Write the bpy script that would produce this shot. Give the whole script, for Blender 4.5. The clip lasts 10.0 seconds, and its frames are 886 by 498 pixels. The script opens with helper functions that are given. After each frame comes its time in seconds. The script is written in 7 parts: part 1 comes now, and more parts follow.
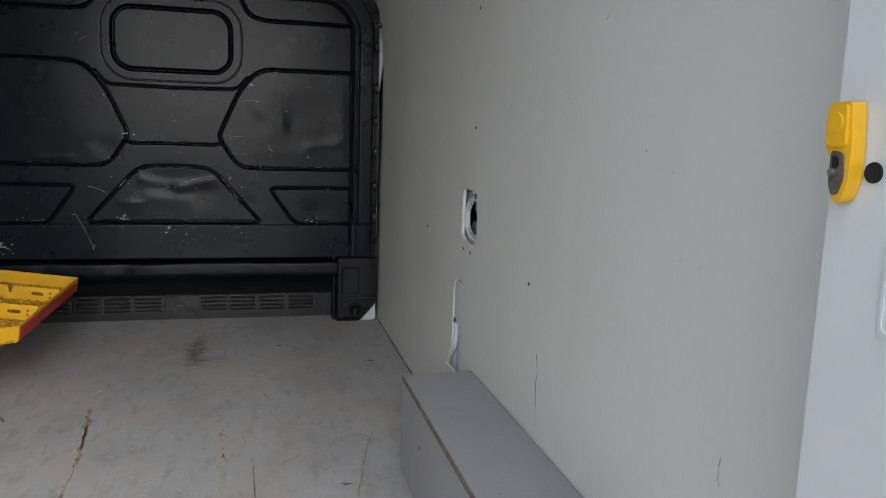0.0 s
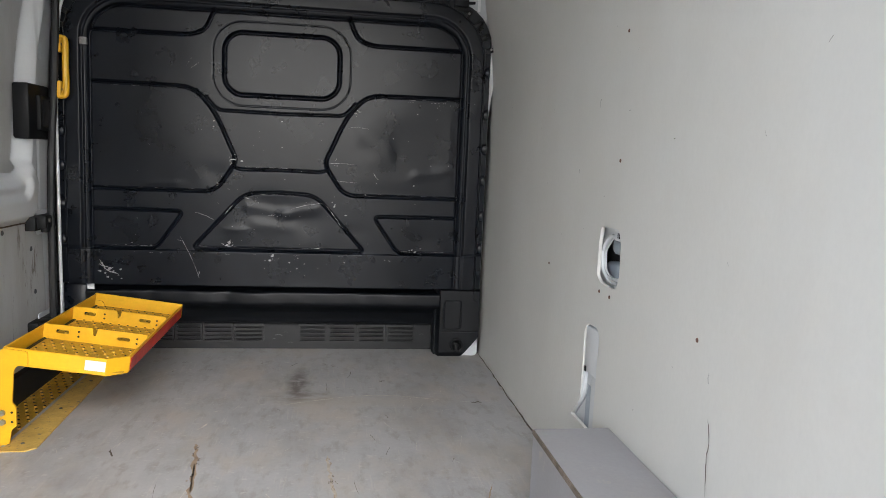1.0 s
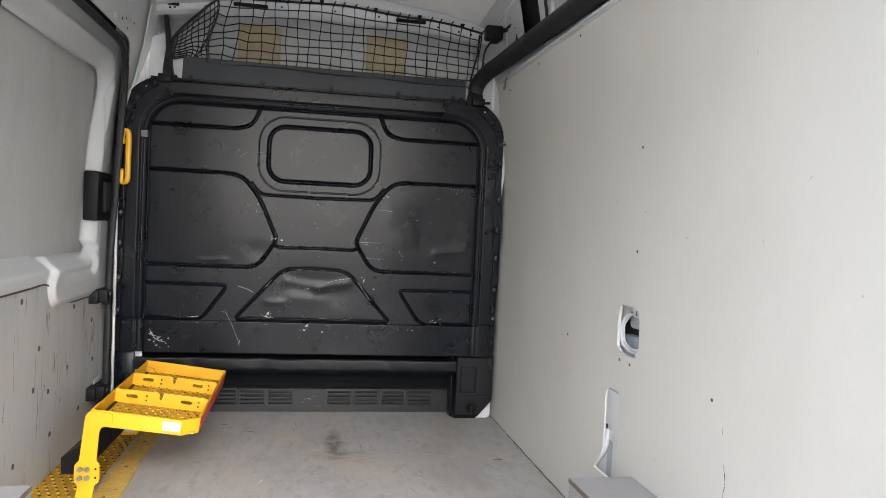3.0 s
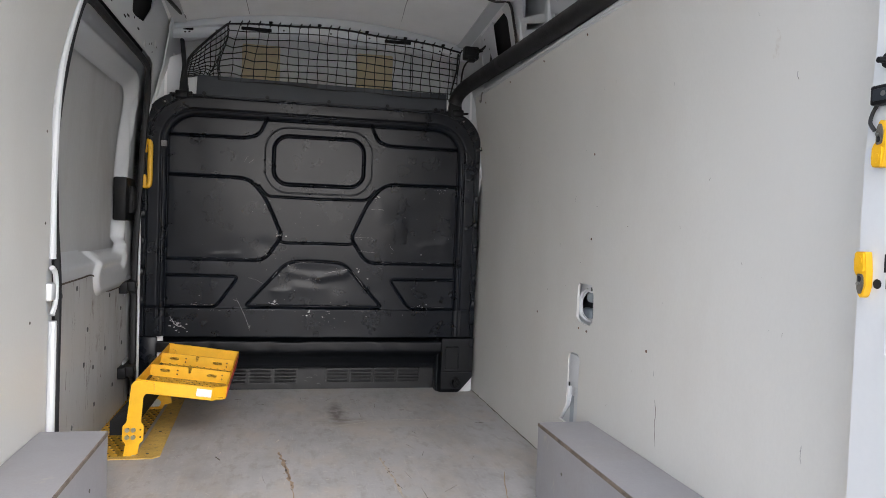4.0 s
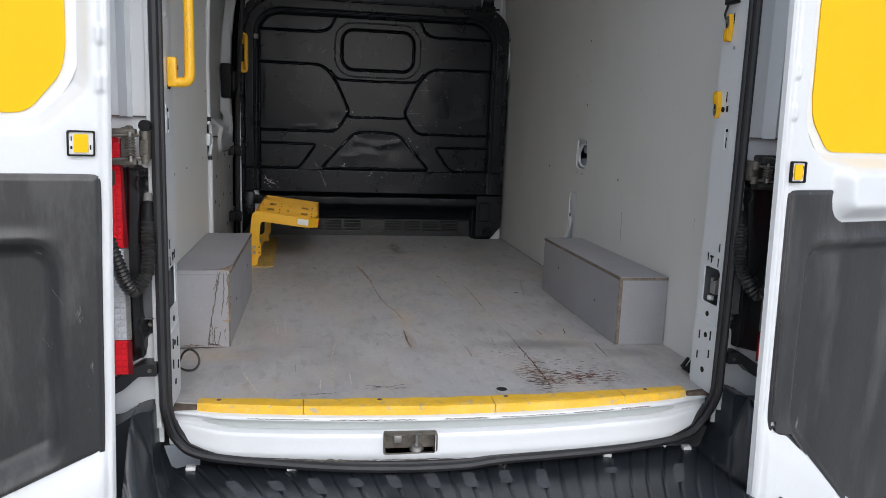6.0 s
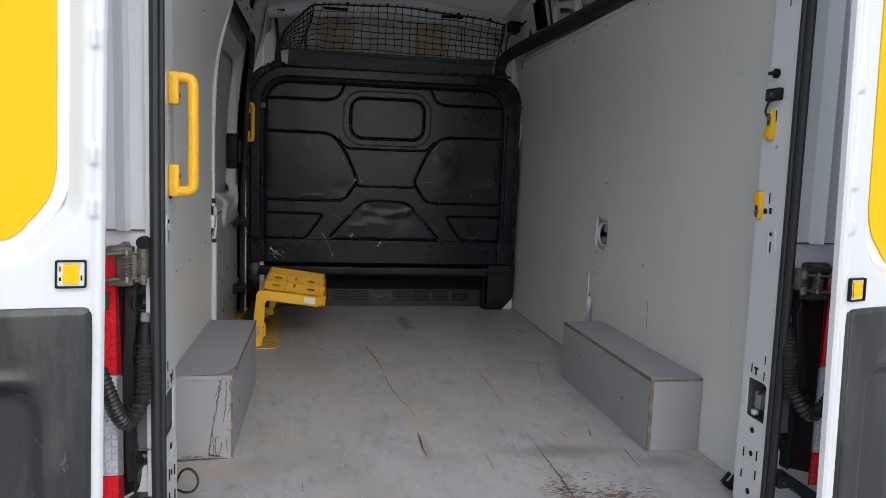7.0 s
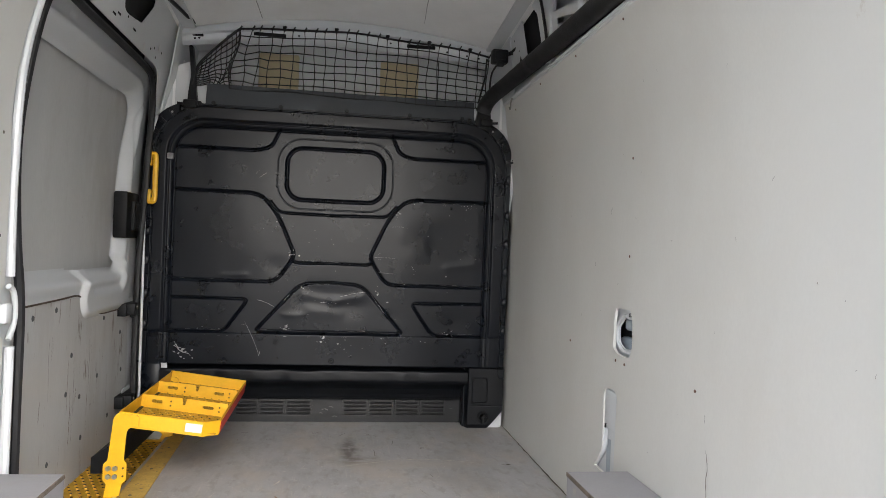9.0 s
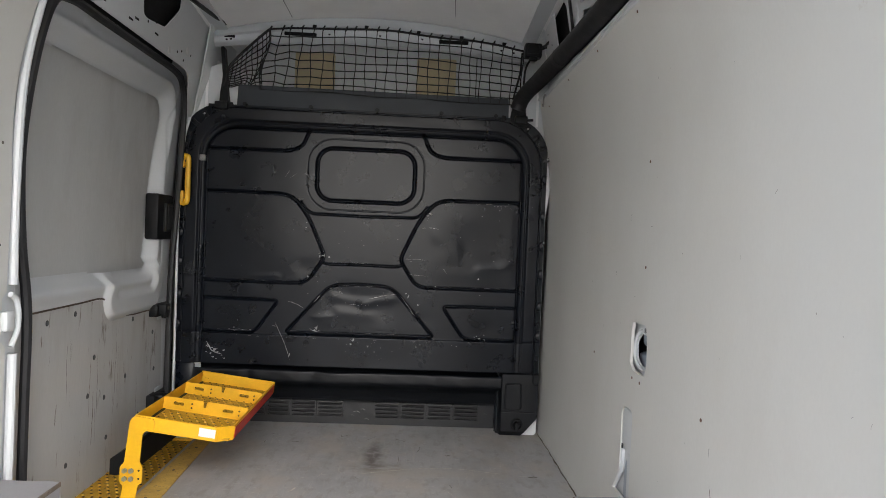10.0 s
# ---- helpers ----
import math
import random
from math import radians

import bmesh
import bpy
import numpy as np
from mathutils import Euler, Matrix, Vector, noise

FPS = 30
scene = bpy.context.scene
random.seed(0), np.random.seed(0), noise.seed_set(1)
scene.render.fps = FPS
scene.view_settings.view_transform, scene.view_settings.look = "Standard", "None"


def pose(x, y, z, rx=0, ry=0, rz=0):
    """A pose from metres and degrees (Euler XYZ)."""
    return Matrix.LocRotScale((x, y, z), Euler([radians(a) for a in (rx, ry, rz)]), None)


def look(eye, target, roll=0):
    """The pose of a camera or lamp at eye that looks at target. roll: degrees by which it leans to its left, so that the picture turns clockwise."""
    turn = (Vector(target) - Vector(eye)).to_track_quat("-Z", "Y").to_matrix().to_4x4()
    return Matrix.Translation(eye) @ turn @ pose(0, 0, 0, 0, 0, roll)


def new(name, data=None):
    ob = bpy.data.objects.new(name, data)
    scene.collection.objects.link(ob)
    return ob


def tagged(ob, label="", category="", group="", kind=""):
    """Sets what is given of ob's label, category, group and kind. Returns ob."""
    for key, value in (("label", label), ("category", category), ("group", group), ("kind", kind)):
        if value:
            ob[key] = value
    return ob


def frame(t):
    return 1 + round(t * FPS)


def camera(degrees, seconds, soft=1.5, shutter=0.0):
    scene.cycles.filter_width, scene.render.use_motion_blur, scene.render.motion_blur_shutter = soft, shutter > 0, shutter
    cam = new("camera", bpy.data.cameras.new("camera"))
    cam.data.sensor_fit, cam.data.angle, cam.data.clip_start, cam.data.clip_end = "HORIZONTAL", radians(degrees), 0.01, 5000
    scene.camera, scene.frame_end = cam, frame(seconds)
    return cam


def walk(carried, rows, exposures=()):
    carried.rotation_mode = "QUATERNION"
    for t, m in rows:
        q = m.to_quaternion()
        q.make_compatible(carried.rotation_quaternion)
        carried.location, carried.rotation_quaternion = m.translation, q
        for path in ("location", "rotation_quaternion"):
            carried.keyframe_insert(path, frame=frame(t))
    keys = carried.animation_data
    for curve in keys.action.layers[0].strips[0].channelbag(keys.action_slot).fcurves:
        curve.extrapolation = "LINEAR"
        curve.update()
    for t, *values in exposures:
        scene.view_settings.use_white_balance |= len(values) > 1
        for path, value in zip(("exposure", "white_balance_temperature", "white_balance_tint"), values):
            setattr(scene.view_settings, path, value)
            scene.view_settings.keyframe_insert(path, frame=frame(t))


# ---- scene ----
cam = camera(62.3, 10.0, soft=0.6)
PATH = [
    (0, (0.327, -0.370, 0.861), (0.811, 1.547, 0.56), 1.85),
    (0.5, (0.283, -0.296, 0.874), (0.666, 1.648, 0.606), 2.2),
    (0.8, (0.243, -0.231, 0.872), (0.568, 1.727, 0.619), 2.4),
    (1, (0.211, -0.192, 0.875), (0.501, 1.772, 0.631), 2.4),
    (1.5, (0.204, -0.157, 0.888), (0.47, 1.814, 0.68), 2.5),
    (2, (0.229, -0.15, 0.903), (0.493, 1.826, 0.74), 2.4),
    (2.3, (0.181, -0.194, 0.908), (0.458, 1.782, 0.78), 2.46),
    (2.5, (0.112, -0.266, 0.923), (0.412, 1.709, 0.812), 2.4),
    (2.7, (0.039, -0.359, 0.939), (0.363, 1.612, 0.848), 2.6),
    (3.8, (-0.185, -0.845, 0.934), (0.238, 1.109, 0.887), 2.2),
    (4, (-0.189, -0.944, 0.915), (0.236, 1.009, 0.852), 2.1),
    (4.3, (-0.183, -1.071, 0.888), (0.245, 0.88, 0.79), 2.11),
    (4.5, (-0.181, -1.155, 0.867), (0.24, 0.796, 0.736), 2.0),
    (4.8, (-0.215, -1.306, 0.818), (0.193, 0.643, 0.636), 2.05),
    (5, (-0.261, -1.432, 0.783), (0.139, 0.516, 0.57), 2.1),
    (5.2, (-0.313, -1.56, 0.764), (0.077, 0.386, 0.515), 2.2),
    (6.3, (-0.396, -1.972, 0.788), (-0.074, -0.028, 0.447), 2.1),
    (6.5, (-0.395, -1.941, 0.811), (-0.078, 0.009, 0.502), 2.1),
    (6.7, (-0.402, -1.879, 0.864), (-0.084, 0.075, 0.584), 1.85),
    (7, (-0.42, -1.742, 0.932), (-0.092, 0.218, 0.712), 2.0),
    (7.2, (-0.422, -1.636, 0.944), (-0.088, 0.329, 0.783), 2.02),
    (7.5, (-0.396, -1.461, 0.938), (-0.053, 0.508, 0.849), 2.0),
    (7.7, (-0.352, -1.34, 0.937), (-0.008, 0.63, 0.882), 2.07),
    (8, (-0.27, -1.151, 0.935), (0.065, 0.821, 0.912), 2.0),
    (8.3, (-0.218, -0.977, 0.916), (0.114, 0.995, 0.914), 2.04),
    (8.5, (-0.183, -0.861, 0.906), (0.149, 1.111, 0.911), 2.1),
    (8.8, (-0.095, -0.709, 0.895), (0.222, 1.266, 0.9), 2.14),
    (9, (-0.014, -0.64, 0.887), (0.279, 1.338, 0.889), 2.2),
    (9.3, (0.096, -0.595, 0.89), (0.337, 1.391, 0.881), 2.09),
    (9.5, (0.157, -0.581, 0.898), (0.35, 1.41, 0.885), 2.2),
    (9.8, (0.198, -0.58, 0.931), (0.327, 1.415, 0.904), 2.37),
    (10, (0.209, -0.564, 0.95), (0.295, 1.434, 0.917), 2.4),
]
EXPOSURES = [(0, 1.09, 6180, 7), (0.5, 1.07, 6230, 9), (1.0, 1.97, 6300, 10), (1.5, 2.07, 6220, 11), (2.0, 2.12, 6230, 11), (2.5, 2.45, 6500, 11),
             (4.0, 1.79, 6300, 13), (4.5, 1.6, 6310, 13), (5.2, 1.33, 6330, 13), (6.3, 0.28, 6100, 11), (6.5, 0.26, 6080, 11), (7.0, 0.49, 6170, 11),
             (7.5, 0.47, 6170, 11), (8.0, 1.39, 6400, 11), (8.5, 1.78, 6360, 11), (9.0, 1.95, 6470, 11), (9.5, 1.88, 6550, 11), (10, 1.73, 6430, 11)]
walk(cam, [(t, look(eye, target, roll)) for t, eye, target, roll in PATH], EXPOSURES)

# ---- world and light ----
world = bpy.data.worlds.new("sky")
scene.world = world
world.use_nodes = True
wn = world.node_tree
sky = wn.nodes.new("ShaderNodeTexSky")
sky.sky_type, sky.sun_disc = "NISHITA", False
sky.sun_elevation, sky.sun_rotation = radians(36), radians(173)
sky.air_density, sky.dust_density, sky.ozone_density = 1.0, 2.0, 1.0
grey = wn.nodes.new("ShaderNodeHueSaturation")      # a thin overcast takes most of the colour out of the sky
grey.inputs["Saturation"].default_value = 0.45
wn.links.new(sky.outputs["Color"], grey.inputs["Color"])
wn.links.new(grey.outputs["Color"], wn.nodes["Background"].inputs["Color"])
wn.nodes["Background"].inputs["Strength"].default_value = 0.15
sun_lamp = bpy.data.lights.new("sun", "SUN")
sun_lamp.energy, sun_lamp.angle, sun_lamp.color = 0.8, radians(80), (1.0, 0.985, 0.97)
sun_ob = new("sun", sun_lamp)
sun_ob.matrix_world = look((1.0, -8, 6.2), (0, 0, 0))

# ---- materials ----


def material(name, base, rough=0.5, metal=0.0, var=0.12, scale=6.0, grain=60.0, bump=0.05, wear=None, wear_at=0.66, coat=0.0,
             stretch=(1, 1, 1), rough_var=0.1, spec=0.5, smudge=None):
    """A procedural surface: base colour varied at two scales, roughness varied, fine bump, and an optional second colour in worn spots."""
    m = bpy.data.materials.new(name)
    m.use_nodes = True
    nt = m.node_tree
    b = nt.nodes["Principled BSDF"]
    co = nt.nodes.new("ShaderNodeTexCoord")
    mp = nt.nodes.new("ShaderNodeMapping")
    mp.inputs["Scale"].default_value = stretch
    nt.links.new(co.outputs["Object"], mp.inputs["Vector"])

    def tex(s, detail=4.0, rough_=0.55):
        t = nt.nodes.new("ShaderNodeTexNoise")
        t.inputs["Scale"].default_value, t.inputs["Detail"].default_value, t.inputs["Roughness"].default_value = s, detail, rough_
        nt.links.new(mp.outputs["Vector"], t.inputs["Vector"])
        return t.outputs["Fac"]

    def ramp(src, lo, hi):
        r = nt.nodes.new("ShaderNodeMapRange")
        r.inputs["From Min"].default_value, r.inputs["From Max"].default_value = lo, hi
        nt.links.new(src, r.inputs["Value"])
        return r.outputs["Result"]

    def mix(fac, a, c):
        x = nt.nodes.new("ShaderNodeMix")
        x.data_type = "RGBA"
        nt.links.new(fac, x.inputs["Factor"])
        for sock, val in ((x.inputs[6], a), (x.inputs[7], c)):
            if isinstance(val, tuple):
                sock.default_value = (*val, 1)
            else:
                nt.links.new(val, sock)
        return x.outputs[2]

    big, fine = tex(scale), tex(grain, 3.0)
    dark = tuple(c * (1 - var) for c in base)
    light = tuple(min(1, c * (1 + var)) for c in base)
    col = mix(ramp(big, 0.3, 0.7), dark, light)
    col = mix(ramp(fine, 0.35, 1.15), col, tuple(c * (1 - 1.6 * var) for c in base))
    if wear:
        col = mix(ramp(tex(scale * 3.1, 8.0, 0.7), wear_at, wear_at + 0.06), col, wear)
    if smudge:
        soft = nt.nodes.new("ShaderNodeMath")
        soft.operation = "MULTIPLY"
        soft.inputs[1].default_value = 0.55
        nt.links.new(ramp(tex(scale * 0.9, 6.0, 0.65), 0.5, 0.72), soft.inputs[0])
        col = mix(soft.outputs[0], col, smudge)
    nt.links.new(col, b.inputs["Base Color"])
    rr = nt.nodes.new("ShaderNodeMapRange")
    rr.inputs["To Min"].default_value, rr.inputs["To Max"].default_value = max(0.02, rough - rough_var), min(1, rough + rough_var)
    nt.links.new(tex(scale * 1.7), rr.inputs["Value"])
    nt.links.new(rr.outputs["Result"], b.inputs["Roughness"])
    b.inputs["Metallic"].default_value = metal
    b.inputs["Coat Weight"].default_value = coat
    b.inputs["Coat Roughness"].default_value = 0.12
    b.inputs["Specular IOR Level"].default_value = spec
    if bump:
        bp = nt.nodes.new("ShaderNodeBump")
        bp.inputs["Strength"].default_value, bp.inputs["Distance"].default_value = bump, 0.004
        nt.links.new(fine, bp.inputs["Height"])
        nt.links.new(bp.outputs["Normal"], b.inputs["Normal"])
    return m, nt, b, mix, ramp, tex, co


def mat(*a, **k):
    return material(*a, **k)[0]


WHITE = mat("white_van_paint", (0.632, 0.652, 0.664), 0.32, var=0.03, scale=3, grain=90, bump=0.01, coat=0.25, wear=(0.5, 0.47, 0.42), wear_at=0.74)
CREAM = mat("cream_door_lining_paint", (0.68, 0.67, 0.62), 0.45, var=0.03, scale=3, grain=120, bump=0.03)
LINER = mat("grey_roof_liner", (0.84, 0.845, 0.84), 0.9, var=0.06, scale=4, grain=200, bump=0.2)
PLY = mat("pale_grey_coated_ply", (0.660, 0.655, 0.622), 0.42, var=0.035, scale=1.3, grain=140, bump=0.04, wear=(0.48, 0.43, 0.37), wear_at=0.70, stretch=(1, 1, 0.6), smudge=(0.585, 0.565, 0.52))
PLY_BOX = mat("grey_coated_ply_box", (0.300, 0.298, 0.312), 0.45, var=0.07, scale=3, grain=120, bump=0.06, wear=(0.36, 0.34, 0.315), wear_at=0.62, smudge=(0.275, 0.255, 0.235))
DOORPLY = mat("scuffed_grey_ply", (0.54, 0.545, 0.535), 0.5, var=0.06, scale=4, grain=110, bump=0.08, wear=(0.22, 0.20, 0.185), wear_at=0.66, stretch=(1, 1, 0.35), smudge=(0.38, 0.365, 0.345))
KICKPLY = mat("scuffed_grey_kick_ply", (0.50, 0.505, 0.50), 0.5, var=0.07, scale=3.6, grain=110, bump=0.08, wear=(0.19, 0.165, 0.14), wear_at=0.60, stretch=(1, 1.5, 0.30), smudge=(0.33, 0.31, 0.285))
WOOD = mat("raw_ply_edge", (0.185, 0.148, 0.115), 0.8, var=0.4, scale=20, grain=150, bump=0.3, wear=(0.085, 0.06, 0.045), wear_at=0.58)
PALEWOOD = mat("splintered_pale_wood", (0.36, 0.265, 0.18), 0.85, var=0.3, scale=30, grain=200, bump=0.5)
GOUGE = mat("scraped_floor_coating", (0.56, 0.52, 0.465), 0.8, var=0.25, scale=40, grain=200, bump=0.3)
PALESCRAPE = mat("tan_scrape_in_coating", (0.47, 0.415, 0.34), 0.8, var=0.2, scale=40, grain=200, bump=0.3)
DARKGOUGE = mat("dark_worn_crack", (0.10, 0.075, 0.055), 0.85, var=0.4, scale=50, grain=200, bump=0.3)
BLACK = mat("black_pressed_bulkhead_paint", (0.0036, 0.0054, 0.0090), 0.28, var=0.25, scale=5, grain=70, bump=0.05, wear=(0.016, 0.016, 0.0165), wear_at=0.68, rough_var=0.035, spec=0.22)
BEAM = mat("dented_black_lower_panel", (0.0050, 0.0062, 0.0085), 0.38, var=0.2, scale=5, grain=90, bump=0.03, wear=(0.03, 0.03, 0.031), wear_at=0.80, rough_var=0.05, spec=0.27)
VENT = mat("scuffed_black_vent_strip", (0.0105, 0.0115, 0.0135), 0.36, var=0.3, scale=9, grain=110, bump=0.06, wear=(0.05, 0.05, 0.052), wear_at=0.68, spec=0.5)
# grey that paints the shade under the sill's lip; also a step panel
MIDGREY = mat("grey_seam_sealer", (0.43, 0.46, 0.45), 0.55, var=0.06, scale=8, grain=120, bump=0.05)
RUST = mat("rusty_screw_head", (0.17, 0.092, 0.066), 0.75, var=0.4, scale=60, grain=200, bump=0.3)
CHIP = mat("chipped_paint_scuff", (0.36, 0.36, 0.35), 0.7, var=0.3, scale=60, grain=200)
SCUFF = mat("grey_scuff", (0.22, 0.22, 0.215), 0.7, var=0.3, scale=60, grain=200)
PLASTIC = mat("black_textured_plastic", (0.008, 0.0085, 0.0095), 0.5, var=0.25, scale=6, grain=300, bump=0.12, spec=0.2)
TRIM = mat("scuffed_black_door_trim", (0.020, 0.0203, 0.0212), 0.40, var=0.35, scale=5, grain=160, bump=0.1, wear=(0.17, 0.167, 0.162), wear_at=0.655, stretch=(1.5, 1.5, 0.32), smudge=(0.115, 0.113, 0.110))
BACKING = mat("black_moulded_lamp_backing", (0.019, 0.020, 0.022), 0.42, var=0.2, scale=8, grain=160, bump=0.06, spec=0.4)
CHALK = mat("chalky_worn_plastic", (0.062, 0.066, 0.072), 0.7, var=0.3, scale=30, grain=160, bump=0.2)
LENSRIM = mat("dark_red_lens_rim", (0.20, 0.008, 0.012), 0.2, var=0.15, scale=20)
BUMPER = mat("weathered_grey_black_bumper_plastic", (0.021, 0.025, 0.030), 0.32, var=0.3, scale=7, grain=150, bump=0.15, wear=(0.13, 0.135, 0.14), wear_at=0.66)
RUBBER = mat("black_rubber_seal", (0.017, 0.017, 0.019), 0.55, var=0.25, scale=9, grain=120, bump=0.1, wear=(0.07, 0.065, 0.06), wear_at=0.68)
FOAM = mat("black_pipe_foam", (0.016, 0.016, 0.017), 0.62, var=0.3, scale=9, grain=160, bump=0.25)
DARKPANEL = mat("dark_grey_shelf_panel", (0.030, 0.036, 0.043), 0.5, var=0.15, scale=5, grain=160, bump=0.05, spec=0.3)
# bluish grey paints shade on white metal in the cut-outs; also a grommet
PALEBLUE = mat("shaded_blue_white_primer", (0.36, 0.41, 0.46), 0.5, var=0.08, scale=12)
# dull grey paints shade in body hollows; also liner seams and door screws
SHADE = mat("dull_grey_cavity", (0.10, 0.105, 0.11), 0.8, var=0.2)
# near-black that paints the shade inside holes and hollows; also black floor chips
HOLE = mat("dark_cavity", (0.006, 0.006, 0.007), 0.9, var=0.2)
YELLOW = mat("yellow_powder_coat", (0.76, 0.415, 0.010), 0.42, var=0.08, scale=9, grain=120, bump=0.05, wear=(0.45, 0.30, 0.06), wear_at=0.72)
YELLOWFILM = mat("yellow_reflective_film", (0.76, 0.455, 0.003), 0.55, var=0.02, scale=3, grain=200, bump=0.01, spec=0.15)
YELLOWDIRTY = mat("worn_yellow_edging", (0.76, 0.45, 0.030), 0.5, var=0.12, scale=14, grain=120, bump=0.15, wear=(0.42, 0.35, 0.24), wear_at=0.57, smudge=(0.72, 0.50, 0.14))
TREAD = mat("dirty_yellow_perforated_plate", (0.60, 0.345, 0.02), 0.55, var=0.25, scale=18, grain=150, bump=0.2, wear=(0.17, 0.115, 0.04), wear_at=0.60)
OCHRE = mat("worn_ochre_floor_frame", (0.56, 0.37, 0.09), 0.6, var=0.2, scale=14, grain=120, bump=0.2, wear=(0.22, 0.17, 0.10), wear_at=0.58)
RED = mat("red_lens", (0.92, 0.024, 0.035), 0.15, var=0.1, scale=40, grain=300, bump=0.2, coat=0.5)
RED.node_tree.nodes["Principled BSDF"].inputs["Transmission Weight"].default_value = 0.12
RED.node_tree.nodes["Principled BSDF"].inputs["IOR"].default_value = 1.2
REDPAINT = mat("red_reflector_strip", (0.55, 0.03, 0.02), 0.4, var=0.15, scale=20)
CLEAR = mat("clear_lens", (0.62, 0.63, 0.65), 0.15, var=0.2, scale=40, grain=220, bump=0.4, coat=0.5)
STEEL = mat("dull_zinc_steel", (0.36, 0.35, 0.33), 0.42, metal=0.85, var=0.2, scale=20, grain=150, bump=0.1, wear=(0.16, 0.09, 0.05), wear_at=0.66)
GRIME = mat("greasy_hinge_steel", (0.16, 0.145, 0.122), 0.55, metal=0.5, var=0.4, scale=30, grain=200, bump=0.25)
CABLE = mat("black_cable", (0.015, 0.015, 0.016), 0.5, var=0.2)
NET = mat("black_net_cord", (0.012, 0.012, 0.013), 0.8, var=0.2)
HINGE = mat("oily_black_hinge_leaf", (0.045, 0.043, 0.040), 0.42, metal=0.3, var=0.4, scale=26, grain=160, bump=0.2, wear=(0.16, 0.14, 0.115), wear_at=0.60)
HOSE = mat("dusty_corrugated_hose", (0.024, 0.023, 0.022), 0.38, var=0.35, scale=20, grain=100, bump=0.1)
LABEL = mat("white_sticker", (0.66, 0.66, 0.655), 0.5, var=0.05)
CLOTH = mat("pale_cab_headlining", (0.88, 0.88, 0.885), 0.85, var=0.06, scale=4, grain=180, bump=0.15)
TAN = mat("tan_foam_pad", (0.74, 0.62, 0.41), 0.85, var=0.08, scale=8, grain=180, bump=0.15)
LENSLAMP = bpy.data.materials.new("warm_courtesy_lamp")
LENSLAMP.use_nodes = True
LENSLAMP.node_tree.nodes["Principled BSDF"].inputs["Emission Color"].default_value = (1.0, 0.45, 0.15, 1)
LENSLAMP.node_tree.nodes["Principled BSDF"].inputs["Emission Strength"].default_value = 3.0


def ground_material():
    m, nt, b, mix, ramp, tex, co = material("pale_gravelly_concrete", (0.51, 0.505, 0.49), 0.9, var=0.10, scale=2.2, grain=80, bump=0.6)
    return m


